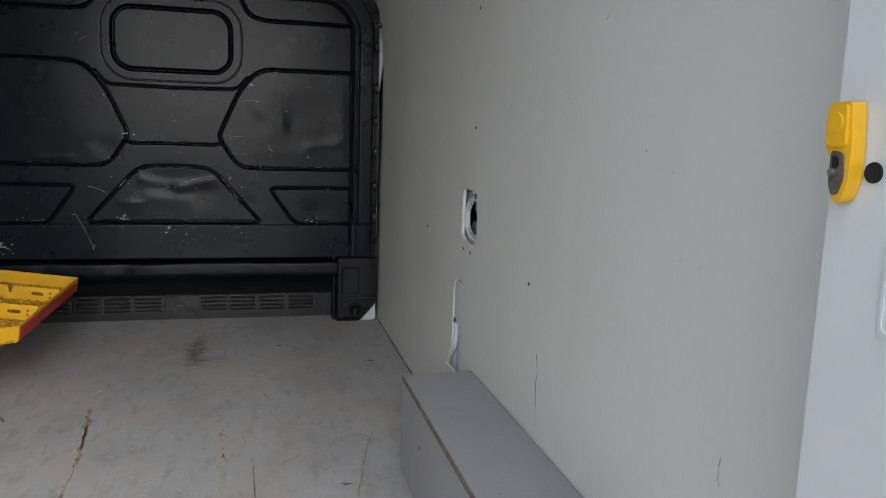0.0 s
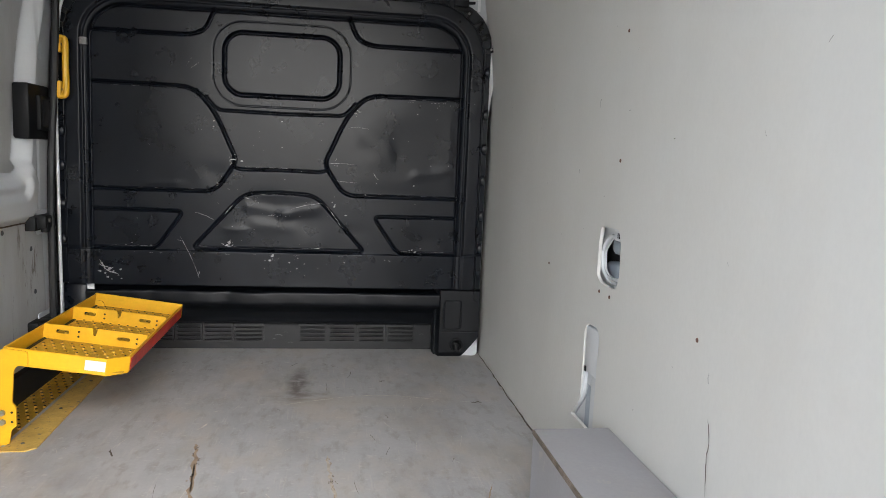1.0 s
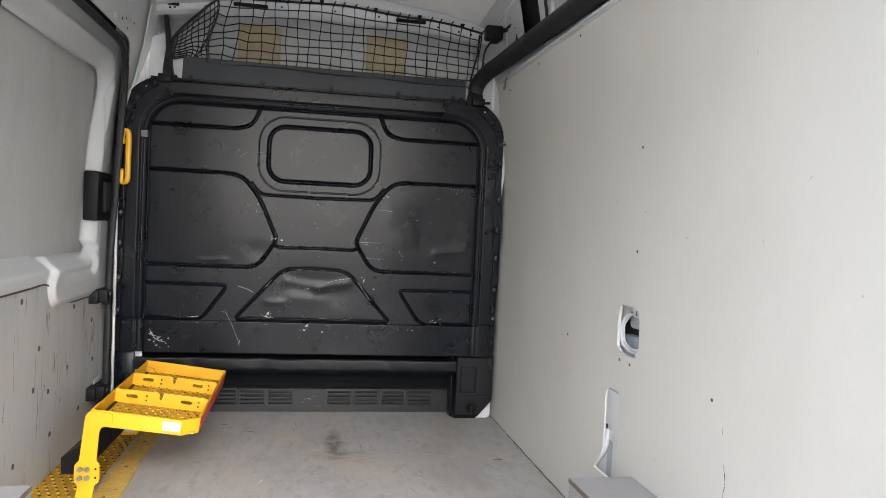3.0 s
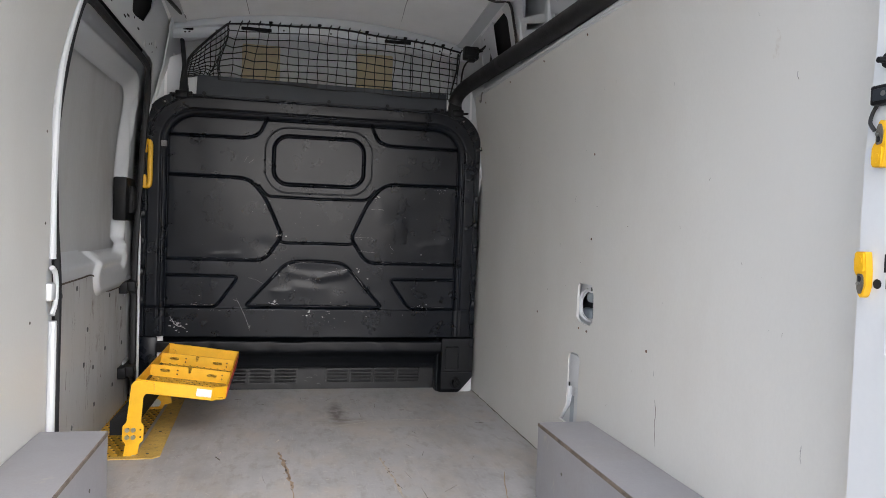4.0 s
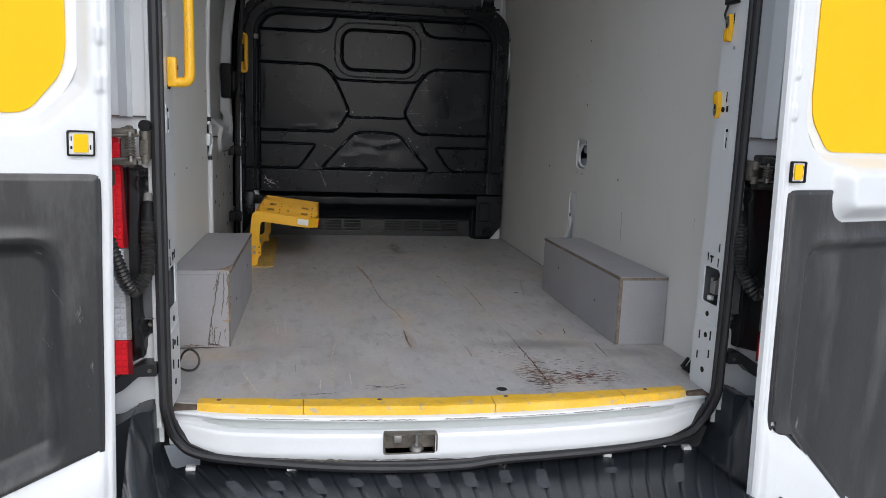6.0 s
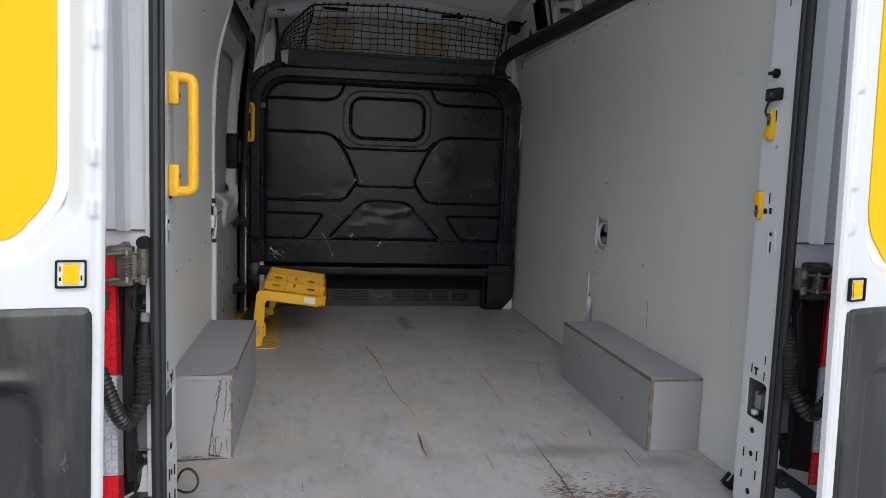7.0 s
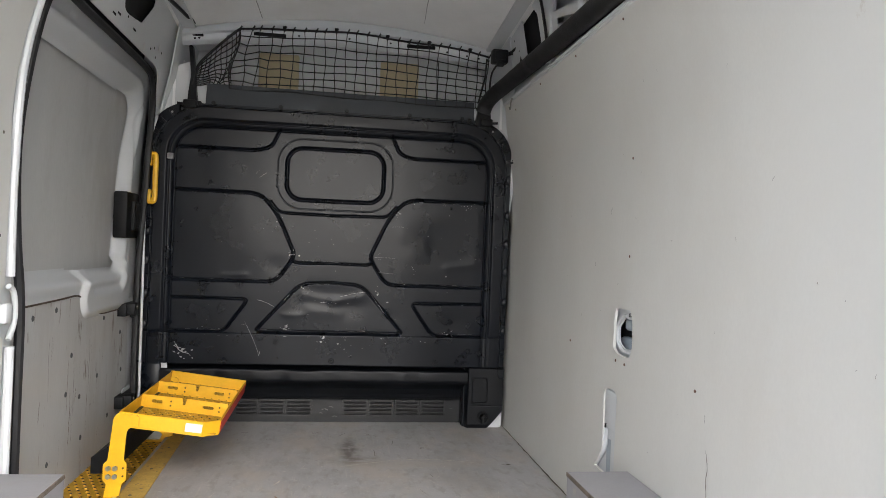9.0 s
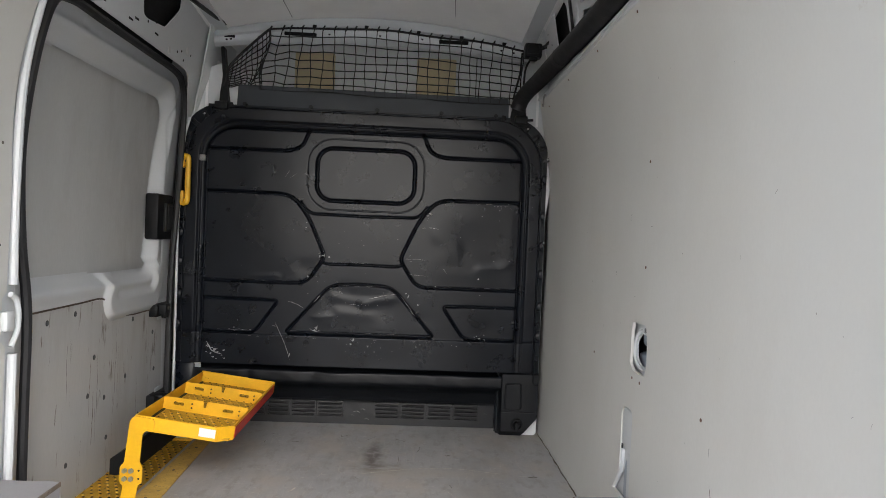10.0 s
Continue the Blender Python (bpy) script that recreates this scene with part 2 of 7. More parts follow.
def floor_material():
    """Grey coated floor sheet: cloudy dirt, a dark blot, rusty speckle by the sill, and fine scratches along the van."""
    m, nt, b, mix, ramp, tex, co = material("scratched_grey_floor_sheet", (0.385, 0.382, 0.386), 0.48, var=0.11, scale=2.6, grain=90, bump=0.08,
                                            wear=(0.37, 0.365, 0.36), wear_at=0.62)
    col = b.inputs["Base Color"].links[0].from_socket

    def calc(op, a, c=None):
        n = nt.nodes.new("ShaderNodeMath")
        n.operation = op
        n.use_clamp = op in ("MULTIPLY", "SUBTRACT", "ADD")
        for i, v in enumerate((a, c)):
            if v is None:
                continue
            if isinstance(v, (int, float)):
                n.inputs[i].default_value = v
            else:
                nt.links.new(v, n.inputs[i])
        return n.outputs[0]

    def noise_at(scale, sx=1.0, sy=1.0, detail=5.0):
        mp = nt.nodes.new("ShaderNodeMapping")
        mp.inputs["Scale"].default_value = (sx, sy, 1)
        nt.links.new(co.outputs["Object"], mp.inputs["Vector"])
        t = nt.nodes.new("ShaderNodeTexNoise")
        t.inputs["Scale"].default_value, t.inputs["Detail"].default_value, t.inputs["Roughness"].default_value = scale, detail, 0.65
        nt.links.new(mp.outputs["Vector"], t.inputs["Vector"])
        return t.outputs["Fac"]

    def blob(x, y, rx, ry, soft=1.0):
        mp = nt.nodes.new("ShaderNodeMapping")
        mp.inputs["Location"].default_value = (-x / rx, -y / ry, 0)
        mp.inputs["Scale"].default_value = (1 / rx, 1 / ry, 0)
        nt.links.new(co.outputs["Object"], mp.inputs["Vector"])
        ln = nt.nodes.new("ShaderNodeVectorMath")
        ln.operation = "LENGTH"
        nt.links.new(mp.outputs["Vector"], ln.inputs[0])
        wob = calc("MULTIPLY", noise_at(9.0), 0.9)
        return ramp(calc("ADD", calc("MULTIPLY", ln.outputs["Value"], 0.5), calc("MULTIPLY", wob, 0.5)), 0.78, 0.78 - 0.4 * soft)

    # pale traffic haze, long faint scuffs and scratches
    col = mix(calc("MULTIPLY", ramp(noise_at(3.0, 1.4, 0.5), 0.42, 0.62), 0.6), col, (0.405, 0.40, 0.395))
    col = mix(calc("MULTIPLY", ramp(noise_at(16.0, 5.0, 0.35), 0.57, 0.67), 0.60), col, (0.46, 0.44, 0.41))
    col = mix(calc("MULTIPLY", ramp(noise_at(7.0, 1.0, 0.6, 8.0), 0.52, 0.68), 0.34), col, (0.22, 0.212, 0.204))
    col = mix(calc("MULTIPLY", ramp(noise_at(19.0, 1.3, 0.5, 9.0), 0.52, 0.64), 0.50), col, (0.25, 0.224, 0.196))
    col = mix(calc("MULTIPLY", ramp(noise_at(38.0, 0.7, 1.2, 9.0), 0.60, 0.66), 0.6), col, (0.50, 0.485, 0.46))
    col = mix(calc("MULTIPLY", ramp(noise_at(13.0, 1.0, 1.0), 0.69, 0.73), 0.45), col, (0.19, 0.18, 0.17))
    for ang, thin, amount in ((0.5, 90.0, 0.45), (-0.35, 120.0, 0.35), (1.2, 100.0, 0.3)):
        mp = nt.nodes.new("ShaderNodeMapping")
        mp.inputs["Rotation"].default_value = (0, 0, ang)
        mp.inputs["Scale"].default_value = (thin * 0.11, 0.9, 1)
        nt.links.new(co.outputs["Object"], mp.inputs["Vector"])
        t = nt.nodes.new("ShaderNodeTexNoise")
        t.inputs["Scale"].default_value, t.inputs["Detail"].default_value, t.inputs["Roughness"].default_value = 4.0, 6.0, 0.7
        nt.links.new(mp.outputs["Vector"], t.inputs["Vector"])
        col = mix(calc("MULTIPLY", calc("MULTIPLY", ramp(t.outputs["Fac"], 0.635, 0.665), amount), ramp(noise_at(3.3, 1.0, 1.0), 0.42, 0.6)), col, (0.50, 0.485, 0.455))
    col = mix(calc("MULTIPLY", ramp(noise_at(4.2, 1.0, 0.6, 9.0), 0.48, 0.62), 0.55), col, (0.43, 0.38, 0.32))
    col = mix(calc("MULTIPLY", ramp(noise_at(2.1, 1.3, 0.7, 8.0), 0.50, 0.64), 0.45), col, (0.235, 0.225, 0.215))
    # warm bare patch, oily blot and damp marks near the sill
    col = mix(calc("MULTIPLY", blob(-0.052, 0.90, 0.050, 0.20), 0.55), col, (0.45, 0.37, 0.27))
    col = mix(calc("MULTIPLY", blob(-0.065, 0.60, 0.022, 0.13), 0.45), col, (0.24, 0.15, 0.105))
    col = mix(calc("MULTIPLY", calc("MULTIPLY", blob(0.082, 2.56, 0.048, 0.24), ramp(noise_at(22.0, 1.0, 1.0), 0.28, 0.55)), 0.85), col, (0.075, 0.062, 0.050))
    col = mix(calc("MULTIPLY", calc("MULTIPLY", blob(0.095, 2.41, 0.15, 0.07), ramp(noise_at(17.0, 0.7, 1.4), 0.36, 0.60)), 0.65), col, (0.135, 0.102, 0.072))
    col = mix(calc("MULTIPLY", blob(0.32, 2.36, 0.42, 0.07), 0.42), col, (0.42, 0.375, 0.31))
    col = mix(calc("MULTIPLY", blob(-0.72, 0.46, 0.20, 0.07), 0.5), col, (0.40, 0.31, 0.21))
    col = mix(calc("MULTIPLY", blob(0.39, 0.53, 0.24, 0.065), 0.55), col, (0.16, 0.15, 0.14))
    col = mix(calc("MULTIPLY", blob(0.70, 0.42, 0.10, 0.06), 0.5), col, (0.17, 0.16, 0.15))
    col = mix(calc("MULTIPLY", blob(-0.03, 0.50, 0.12, 0.07), 0.35), col, (0.24, 0.21, 0.18))
    col = mix(calc("MULTIPLY", calc("MULTIPLY", blob(0.30, 0.19, 0.075, 0.15), ramp(noise_at(80.0, 0.5, 1.4, 4.0), 0.50, 0.56)), 1.0), col, (0.085, 0.050, 0.034))
    col = mix(calc("MULTIPLY", calc("MULTIPLY", blob(0.45, 0.18, 0.16, 0.10), ramp(noise_at(70.0, 0.45, 1.5, 5.0), 0.55, 0.58)), 0.95), col, (0.10, 0.055, 0.036))
    col = mix(calc("MULTIPLY", calc("MULTIPLY", blob(0.42, 0.26, 0.26, 0.20), ramp(noise_at(76.0, 0.5, 1.4, 4.0), 0.62, 0.65)), 0.9), col, (0.065, 0.045, 0.034))
    col = mix(calc("MULTIPLY", calc("MULTIPLY", blob(0.235, 0.45, 0.09, 0.10), ramp(noise_at(60.0, 0.7, 1.2, 4.0), 0.58, 0.62)), 0.7), col, (0.19, 0.14, 0.11))
    col = mix(calc("MULTIPLY", calc("MULTIPLY", blob(0.18, 0.16, 0.12, 0.06), ramp(noise_at(42.0, 0.7, 1.2, 5.0), 0.52, 0.60)), 0.6), col, (0.46, 0.44, 0.41))
    nt.links.new(col, b.inputs["Base Color"])
    return m


FLOOR = floor_material()
GROUND = ground_material()

# ---- mesh helpers ----


def adopt(ob, parent):
    ob.parent = parent
    if parent is not None and parent.type == "EMPTY":
        ob.matrix_parent_inverse = Matrix.Translation(-parent.location)


def part(name, bm, material_, parent=None, label="", smooth=35.0):
    me = bpy.data.meshes.new(name)
    bmesh.ops.recalc_face_normals(bm, faces=bm.faces)
    bm.to_mesh(me)
    bm.free()
    me.materials.append(material_)
    if smooth:
        me.shade_smooth()
        me.set_sharp_from_angle(angle=radians(smooth))
    ob = new(name, me)
    adopt(ob, parent)
    if label:
        tagged(ob, label)
    return ob


def thing(name, label, category, group="", kind="", at=(0, 0, 0)):
    """An empty at the base of a thing, which carries its parts."""
    ob = new(name)
    ob.empty_display_size = 0.05
    ob.location = at
    return tagged(ob, label, category, group, kind)


def joined(*bms):
    out = bmesh.new()
    for b in bms:
        me = bpy.data.meshes.new("tmp")
        b.to_mesh(me)
        b.free()
        out.from_mesh(me)
        bpy.data.meshes.remove(me)
    return out


def box(lo, hi, r=0.0, seg=2):
    bm = bmesh.new()
    bmesh.ops.create_cube(bm, size=1)
    for v in bm.verts:
        v.co = Vector((lo[i] + (v.co[i] + 0.5) * (hi[i] - lo[i]) for i in range(3)))
    if r:
        r = min(r, 0.45 * min(abs(hi[i] - lo[i]) for i in range(3)))
        bmesh.ops.bevel(bm, geom=bm.edges[:], offset=r, segments=seg, affect="EDGES", profile=0.5)
    return bm


PLANES = {"xy": lambda a, b, c: (a, b, c), "yz": lambda a, b, c: (c, a, b), "xz": lambda a, b, c: (a, c, b)}


def plate(outer, holes, w0, w1, to, cuts=()):
    """A sheet from an outline with holes, w0 to w1 thick, mapped by to(u, v, w). cuts: values of v at which it is divided, so that it may bend."""
    to = PLANES[to] if isinstance(to, str) else to
    bm = bmesh.new()
    edges = []
    for ring in (outer, *holes):
        vs = [bm.verts.new((u, v, 0)) for u, v in ring]
        edges += [bm.edges.new((vs[i], vs[(i + 1) % len(vs)])) for i in range(len(vs))]
    bmesh.ops.triangle_fill(bm, edges=edges, use_beauty=True, use_dissolve=False)
    for c in cuts:
        bmesh.ops.bisect_plane(bm, geom=bm.verts[:] + bm.edges[:] + bm.faces[:], plane_co=(0, c, 0), plane_no=(0, 1, 0))
    ret = bmesh.ops.extrude_face_region(bm, geom=bm.faces[:])
    top = {v for v in ret["geom"] if isinstance(v, bmesh.types.BMVert)}
    for v in bm.verts:
        v.co = Vector(to(v.co.x, v.co.y, w1 if v in top else w0))
    return bm


def rrect(u0, v0, u1, v1, r, n=5):
    pts = []
    for cu, cv, a0 in ((u1 - r, v1 - r, 0), (u0 + r, v1 - r, 90), (u0 + r, v0 + r, 180), (u1 - r, v0 + r, 270)):
        for i in range(n + 1):
            a = radians(a0 + 90 * i / n)
            pts.append((cu + r * math.cos(a), cv + r * math.sin(a)))
    return pts


def rounded(pts, r, n=5):
    """A polygon with its corners rounded; r a number or one a corner."""
    out = []
    for i, p in enumerate(pts):
        a, b, p = Vector(pts[i - 1]), Vector(pts[(i + 1) % len(pts)]), Vector(p)
        ri = r[i] if isinstance(r, (list, tuple)) else r
        da, db = (a - p), (b - p)
        ri = min(ri, 0.45 * da.length, 0.45 * db.length)
        p0, p1 = p + da.normalized() * ri, p + db.normalized() * ri
        for k in range(n + 1):
            t = k / n
            q = p0 * (1 - t) ** 2 + p * 2 * t * (1 - t) + p1 * t * t
            out.append((q.x, q.y))
    return out


def smooth_path(pts, n=8):
    """Catmull-Rom through the points."""
    P = [Vector(p) for p in pts]
    P = [P[0] * 2 - P[1]] + P + [P[-1] * 2 - P[-2]]
    out = []
    for i in range(1, len(P) - 2):
        for k in range(n):
            t = k / n
            a, b, c, d = P[i - 1:i + 3]
            out.append(0.5 * (2 * b + (c - a) * t + (2 * a - 5 * b + 4 * c - d) * t * t + (3 * b - a - 3 * c + d) * t ** 3))
    return out + [P[-2]]


def tube(pts, r, n=8, closed=False, section=None, rings=None):
    """A tube along points. section: (a, b) pairs of its cross section in place of a circle. rings: (pitch, height) for corrugation."""
    P = [Vector(p) for p in pts]
    if rings:
        pitch, high = rings
        fine, acc = [], 0.0
        for a, b in zip(P, P[1:]):
            k = max(1, round((b - a).length / (pitch / 4)))
            fine += [a.lerp(b, i / k) for i in range(k)]
        P = fine + [P[-1]]
    sec = section or [(math.cos(2 * math.pi * i / n), math.sin(2 * math.pi * i / n)) for i in range(n)]
    bm = bmesh.new()
    up, loops = None, []
    for i, p in enumerate(P):
        a = P[i - 1] if (i or closed) else p
        b = P[(i + 1) % len(P)] if (i < len(P) - 1 or closed) else p
        t = (b - a).normalized()
        if up is None:
            up = t.orthogonal().normalized() if abs(t.z) > 0.9 else Vector((0, 0, 1))
        up = (up - t * up.dot(t)).normalized()
        side = t.cross(up)
        rad = r + (rings[1] * (0.5 + 0.5 * math.cos(i * math.pi / 2)) if rings else 0)
        loops.append([bm.verts.new(p + (side * c + up * s) * rad) for c, s in sec])
    m = len(sec)
    for i in range(len(loops) - (0 if closed else 1)):
        a, b = loops[i], loops[(i + 1) % len(loops)]
        for k in range(m):
            bm.faces.new((a[k], a[(k + 1) % m], b[(k + 1) % m], b[k]))
    if not closed:
        bm.faces.new(loops[0])
        bm.faces.new(list(reversed(loops[-1])))
    return bm


def rod(a, b, r, n=10, r2=None):
    a, b = Vector(a), Vector(b)
    bm = bmesh.new()
    d = b - a
    bmesh.ops.create_cone(bm, cap_ends=True, segments=n, radius1=r, radius2=r if r2 is None else r2, depth=d.length)
    bm.transform(Matrix.Translation((a + b) / 2) @ d.to_track_quat("Z", "Y").to_matrix().to_4x4())
    return bm


def screw(p, axis, r=0.006, proud=0.002):
    """A low domed screw head at p that faces along axis."""
    a = Vector(axis)
    return rod(Vector(p) - a * 0.002, Vector(p) + a * proud, r, 10, r * 0.7)


def grid(nu, nv, f):
    """A sheet of nu by nv cells from f(i / nu, j / nv)."""
    vs = [f(i / nu, j / nv) for j in range(nv + 1) for i in range(nu + 1)]
    bm = bmesh.new()
    w = nu + 1
    V = [bm.verts.new(v) for v in vs]
    for j in range(nv):
        for i in range(nu):
            bm.faces.new((V[j * w + i], V[j * w + i + 1], V[(j + 1) * w + i + 1], V[(j + 1) * w + i]))
    return bm


def relief(name, X, Z, Y, keep, to, material_, parent=None, label="", depth=0.0):
    """A pressed sheet from a height field: arrays of u, v and height, and the cells to keep."""
    h, w = X.shape
    P = np.stack([X, Z, Y], -1).reshape(-1, 3)
    co = np.array([to(*p) for p in P])
    idx = np.arange(h * w).reshape(h, w)
    k = keep[:-1, :-1] & keep[1:, :-1] & keep[:-1, 1:] & keep[1:, 1:]
    q = np.stack([idx[:-1, :-1][k], idx[:-1, 1:][k], idx[1:, 1:][k], idx[1:, :-1][k]], -1)
    used = np.unique(q)
    back = np.zeros(h * w, int)
    back[used] = np.arange(len(used))
    me = bpy.data.meshes.new(name)
    me.from_pydata(co[used].tolist(), [], back[q].tolist())
    me.materials.append(material_)
    me.shade_smooth()
    ob = new(name, me)
    adopt(ob, parent)
    if label:
        tagged(ob, label)
    return ob


def sd_rrect(x, z, cx, cz, hx, hz, r):
    dx, dz = np.abs(x - cx) - hx + r, np.abs(z - cz) - hz + r
    return np.hypot(np.maximum(dx, 0), np.maximum(dz, 0)) + np.minimum(np.maximum(dx, dz), 0) - r


def sd_line(x, z, pts):
    """Distance to an open line through points."""
    d = np.full(x.shape, 9.0)
    for (ax, az), (bx, bz) in zip(pts, pts[1:]):
        vx, vz = bx - ax, bz - az
        t = np.clip(((x - ax) * vx + (z - az) * vz) / (vx * vx + vz * vz + 1e-12), 0, 1)
        d = np.minimum(d, np.hypot(x - ax - t * vx, z - az - t * vz))
    return d


def sd_poly(x, z, pts):
    """Signed distance to a closed polygon, negative inside."""
    inside = np.zeros(x.shape, bool)
    for (ax, az), (bx, bz) in zip(pts, list(pts[1:]) + [pts[0]]):
        cross = (az > z) != (bz > z)
        inside ^= cross & (x < (bx - ax) * (z - az) / ((bz - az) or 1e-12) + ax)
    d = sd_line(x, z, list(pts) + [pts[0]])
    return np.where(inside, -d, d)


def smoothstep(a, b, x):
    t = np.clip((x - a) / (b - a), 0, 1)
    return t * t * (3 - 2 * t)


def wavy(x, z, seed, scale):
    """Smooth pseudo-random waves, for dents."""
    rs = np.random.RandomState(seed)
    out = np.zeros(x.shape)
    for _ in range(7):
        a, f, p = rs.uniform(0, 6.28), scale * rs.uniform(0.5, 1.5), rs.uniform(0, 6.28)
        out += np.sin(f * (x * math.cos(a) + z * math.sin(a)) + p)
    return out / 7

# ---- setting: ground, floor, walls, ceiling ----
GROUND_Z = -0.66


def ply_x(z):
    """Half width inside the ply lining at height z: upright, then leaning in towards the roof."""
    return 0.868 - 0.46 * max(0.0, z - 1.15) ** 2


def body_x(z):
    """Half width of the white body side behind the lining."""
    if z < 1.2:
        return 0.888
    if z < 1.65:
        return 0.888 - 0.085 * ((z - 1.2) / 0.45) ** 2
    return 0.803 - 0.15 * (z - 1.65)


BENDS = [1.15, 1.2, 1.25, 1.3, 1.35, 1.4, 1.45, 1.5, 1.55, 1.6, 1.65, 1.75]

ground = part("ground", grid(60, 60, lambda a, b: ((a - 0.5) * 600 * abs(a - 0.5) * 2, (b - 0.5) * 600 * abs(b - 0.5) * 2, GROUND_Z)), GROUND)
tagged(ground, "pale gravelly concrete yard under the van", "ground", kind="structure")

chassis = part("chassis", box((-0.74, 0.2, GROUND_Z), (0.74, 3.2, -0.13), 0.02), PLASTIC)
tagged(chassis, "dark underbody below the van floor", "underbody", kind="structure")


def sill_y(x):
    """The sill's rear edge, bowed out in the middle."""
    return -0.034 + 0.085 * (x / 0.78) ** 2


floor_outline = ([(x, sill_y(x) + 0.012) for x in np.linspace(-0.785, 0.785, 15)] + [(0.80, 0.16), (0.868, 0.17), (0.868, 3.10), (-0.73, 3.10), (-0.73, 1.955)]
                 + [(-0.878, 1.955), (-0.878, 0.17), (-0.80, 0.16)])
floor = part("floor", plate([(float(a), float(b)) for a, b in floor_outline], [], -0.018, 0.0, "xy"), FLOOR)
tagged(floor, "scratched grey coated plywood van floor with worn patches", "floor", kind="structure")


def ribbon(pts, w, z0=0.0013, seed=1, plane="floor", at=0.0):
    """A ragged thin strip along points: a scrape or crack that lies on a surface."""
    rs = random.Random(seed)
    P = smooth_path([(a, b, 0) for a, b in pts], 7)
    bm = bmesh.new()
    rows = []
    for i, p in enumerate(P):
        t = (P[min(i + 1, len(P) - 1)] - P[max(i - 1, 0)]).normalized()
        s = Vector((-t.y, t.x, 0))
        ends = min(1.0, 0.15 + 0.45 * min(i, len(P) - 1 - i))
        jog = rs.uniform(-0.5, 0.5) * w
        l, r = w * ends * rs.uniform(0.15, 1.0), w * ends * rs.uniform(0.15, 1.0)
        rows.append((p + s * (jog + l), p + s * (jog - r)))
    to = {"floor": lambda q: (q.x, q.y, z0), "right": lambda q: (ply_x(q.y) - z0, q.x, q.y), "bulk": lambda q: (q.x, at, q.y)}[plane]
    V = [(bm.verts.new(to(a)), bm.verts.new(to(b))) for a, b in rows]
    for (a, b), (c, d) in zip(V, V[1:]):
        bm.faces.new((a, b, d, c))
    return bm


# right lining, with the two cut-outs, and its fixings
hole_up = rounded([(1.558, 0.725), (1.445, 0.727), (1.427, 0.694), (1.424, 0.616), (1.440, 0.585), (1.488, 0.581), (1.544, 0.585), (1.571, 0.600), (1.569, 0.684)], 0.008, 3)
hole_low = rounded([(1.614, 0.464), (1.548, 0.469), (1.523, 0.452), (1.528, 0.369), (1.530, 0.19), (1.70, 0.19), (1.634, 0.262), (1.631, 0.352), (1.633, 0.441)], 0.010, 3)
right_outline = [(0.128, -0.01), (3.03, -0.01), (3.06, 0.25), (3.05, 0.45), (3.01, 0.66), (2.975, 0.86), (2.98, 1.03), (2.985, 1.25), (2.955, 1.42), (2.925, 1.50), (2.86, 1.57), (2.80, 1.60), (0.113, 1.60), (0.113, 1.25), (0.128, 1.05)]
wall_right = part("wall_right", plate(right_outline, [hole_up, hole_low], 0.0, 0.009, lambda u, v, w: (ply_x(v) + w, u, v), BENDS), PLY)
tagged(wall_right, "pale grey coated plywood lining with two cut-outs", "wall", kind="structure")
left_outline = [(0.128, -0.01), (1.455, -0.01), (1.462, 0.60), (1.440, 0.62), (1.440, 0.735), (1.462, 0.75), (1.47, 1.05), (1.46, 1.30), (1.44, 1.62), (0.128, 1.62)]
wall_left = part("wall_left", plate(left_outline, [], 0.0, 0.009, lambda u, v, w: (-ply_x(v) - 0.010 - w, u, v), BENDS), PLY)
tagged(wall_left, "pale grey coated plywood lining with a curved edge", "wall", kind="structure")

for y, z in ((1.465, 1.185), (1.465, 0.888), (1.035, 0.566), (1.99, 0.568), (1.475, 0.560), (1.545, 0.562), (2.68, 1.55), (2.24, 1.574), (1.80, 1.574), (1.38, 1.574), (0.955, 1.574)):
    part("screw", screw((ply_x(z), y, z), (-1, 0, 0), 0.0055, 0.0015), RUST, wall_right, smooth=30)
for y, z in ((0.926, 0.579), (0.692, 0.573), (1.30, 0.60), (1.42, 1.15), (1.42, 0.88), (0.5, 1.1), (1.0, 1.45)):
    part("screw", screw((-ply_x(z) - 0.010, y, z), (1, 0, 0), 0.0055, 0.0015), GRIME, wall_left, smooth=30)
part("edge_strip", box((0.7725, 0.116, 1.590), (0.788, 2.78, 1.604), 0.002), WHITE, wall_right)
part("crack", ribbon([(0.96, 0.30), (0.966, 0.37), (0.962, 0.40), (0.973, 0.44)], 0.0016, 0.001, 3, "right"), DARKGOUGE, wall_right)
for k, (y, z, dz) in enumerate(((0.98, 0.50, 0.02), (1.62, 1.02, 0.02), (0.36, 0.45, 0.04), (0.42, 1.25, 0.02), (1.75, 0.85, 0.015))):
    part("scuff", ribbon([(y, z), (y + 0.004, z + dz * 0.5), (y + 0.002, z + dz)], 0.0018, 0.001, 40 + k, "right"), CHIP, wall_right)
for k in range(44):
    r = random.Random(2000 + k)
    y, z = r.uniform(0.25, 2.7), r.uniform(0.28, 1.45)
    l, an = r.uniform(0.003, 0.014), r.gauss(1.57, 0.5)
    part("scuff", ribbon([(y, z), (y + 0.5 * l * math.cos(an) + 0.001, z + 0.5 * l * math.sin(an)), (y + l * math.cos(an), z + l * math.sin(an))], r.uniform(0.0004, 0.0011), 0.001, 2000 + k, "right"), (CHIP, GRIME, LABEL)[k % 3], wall_right, smooth=0)
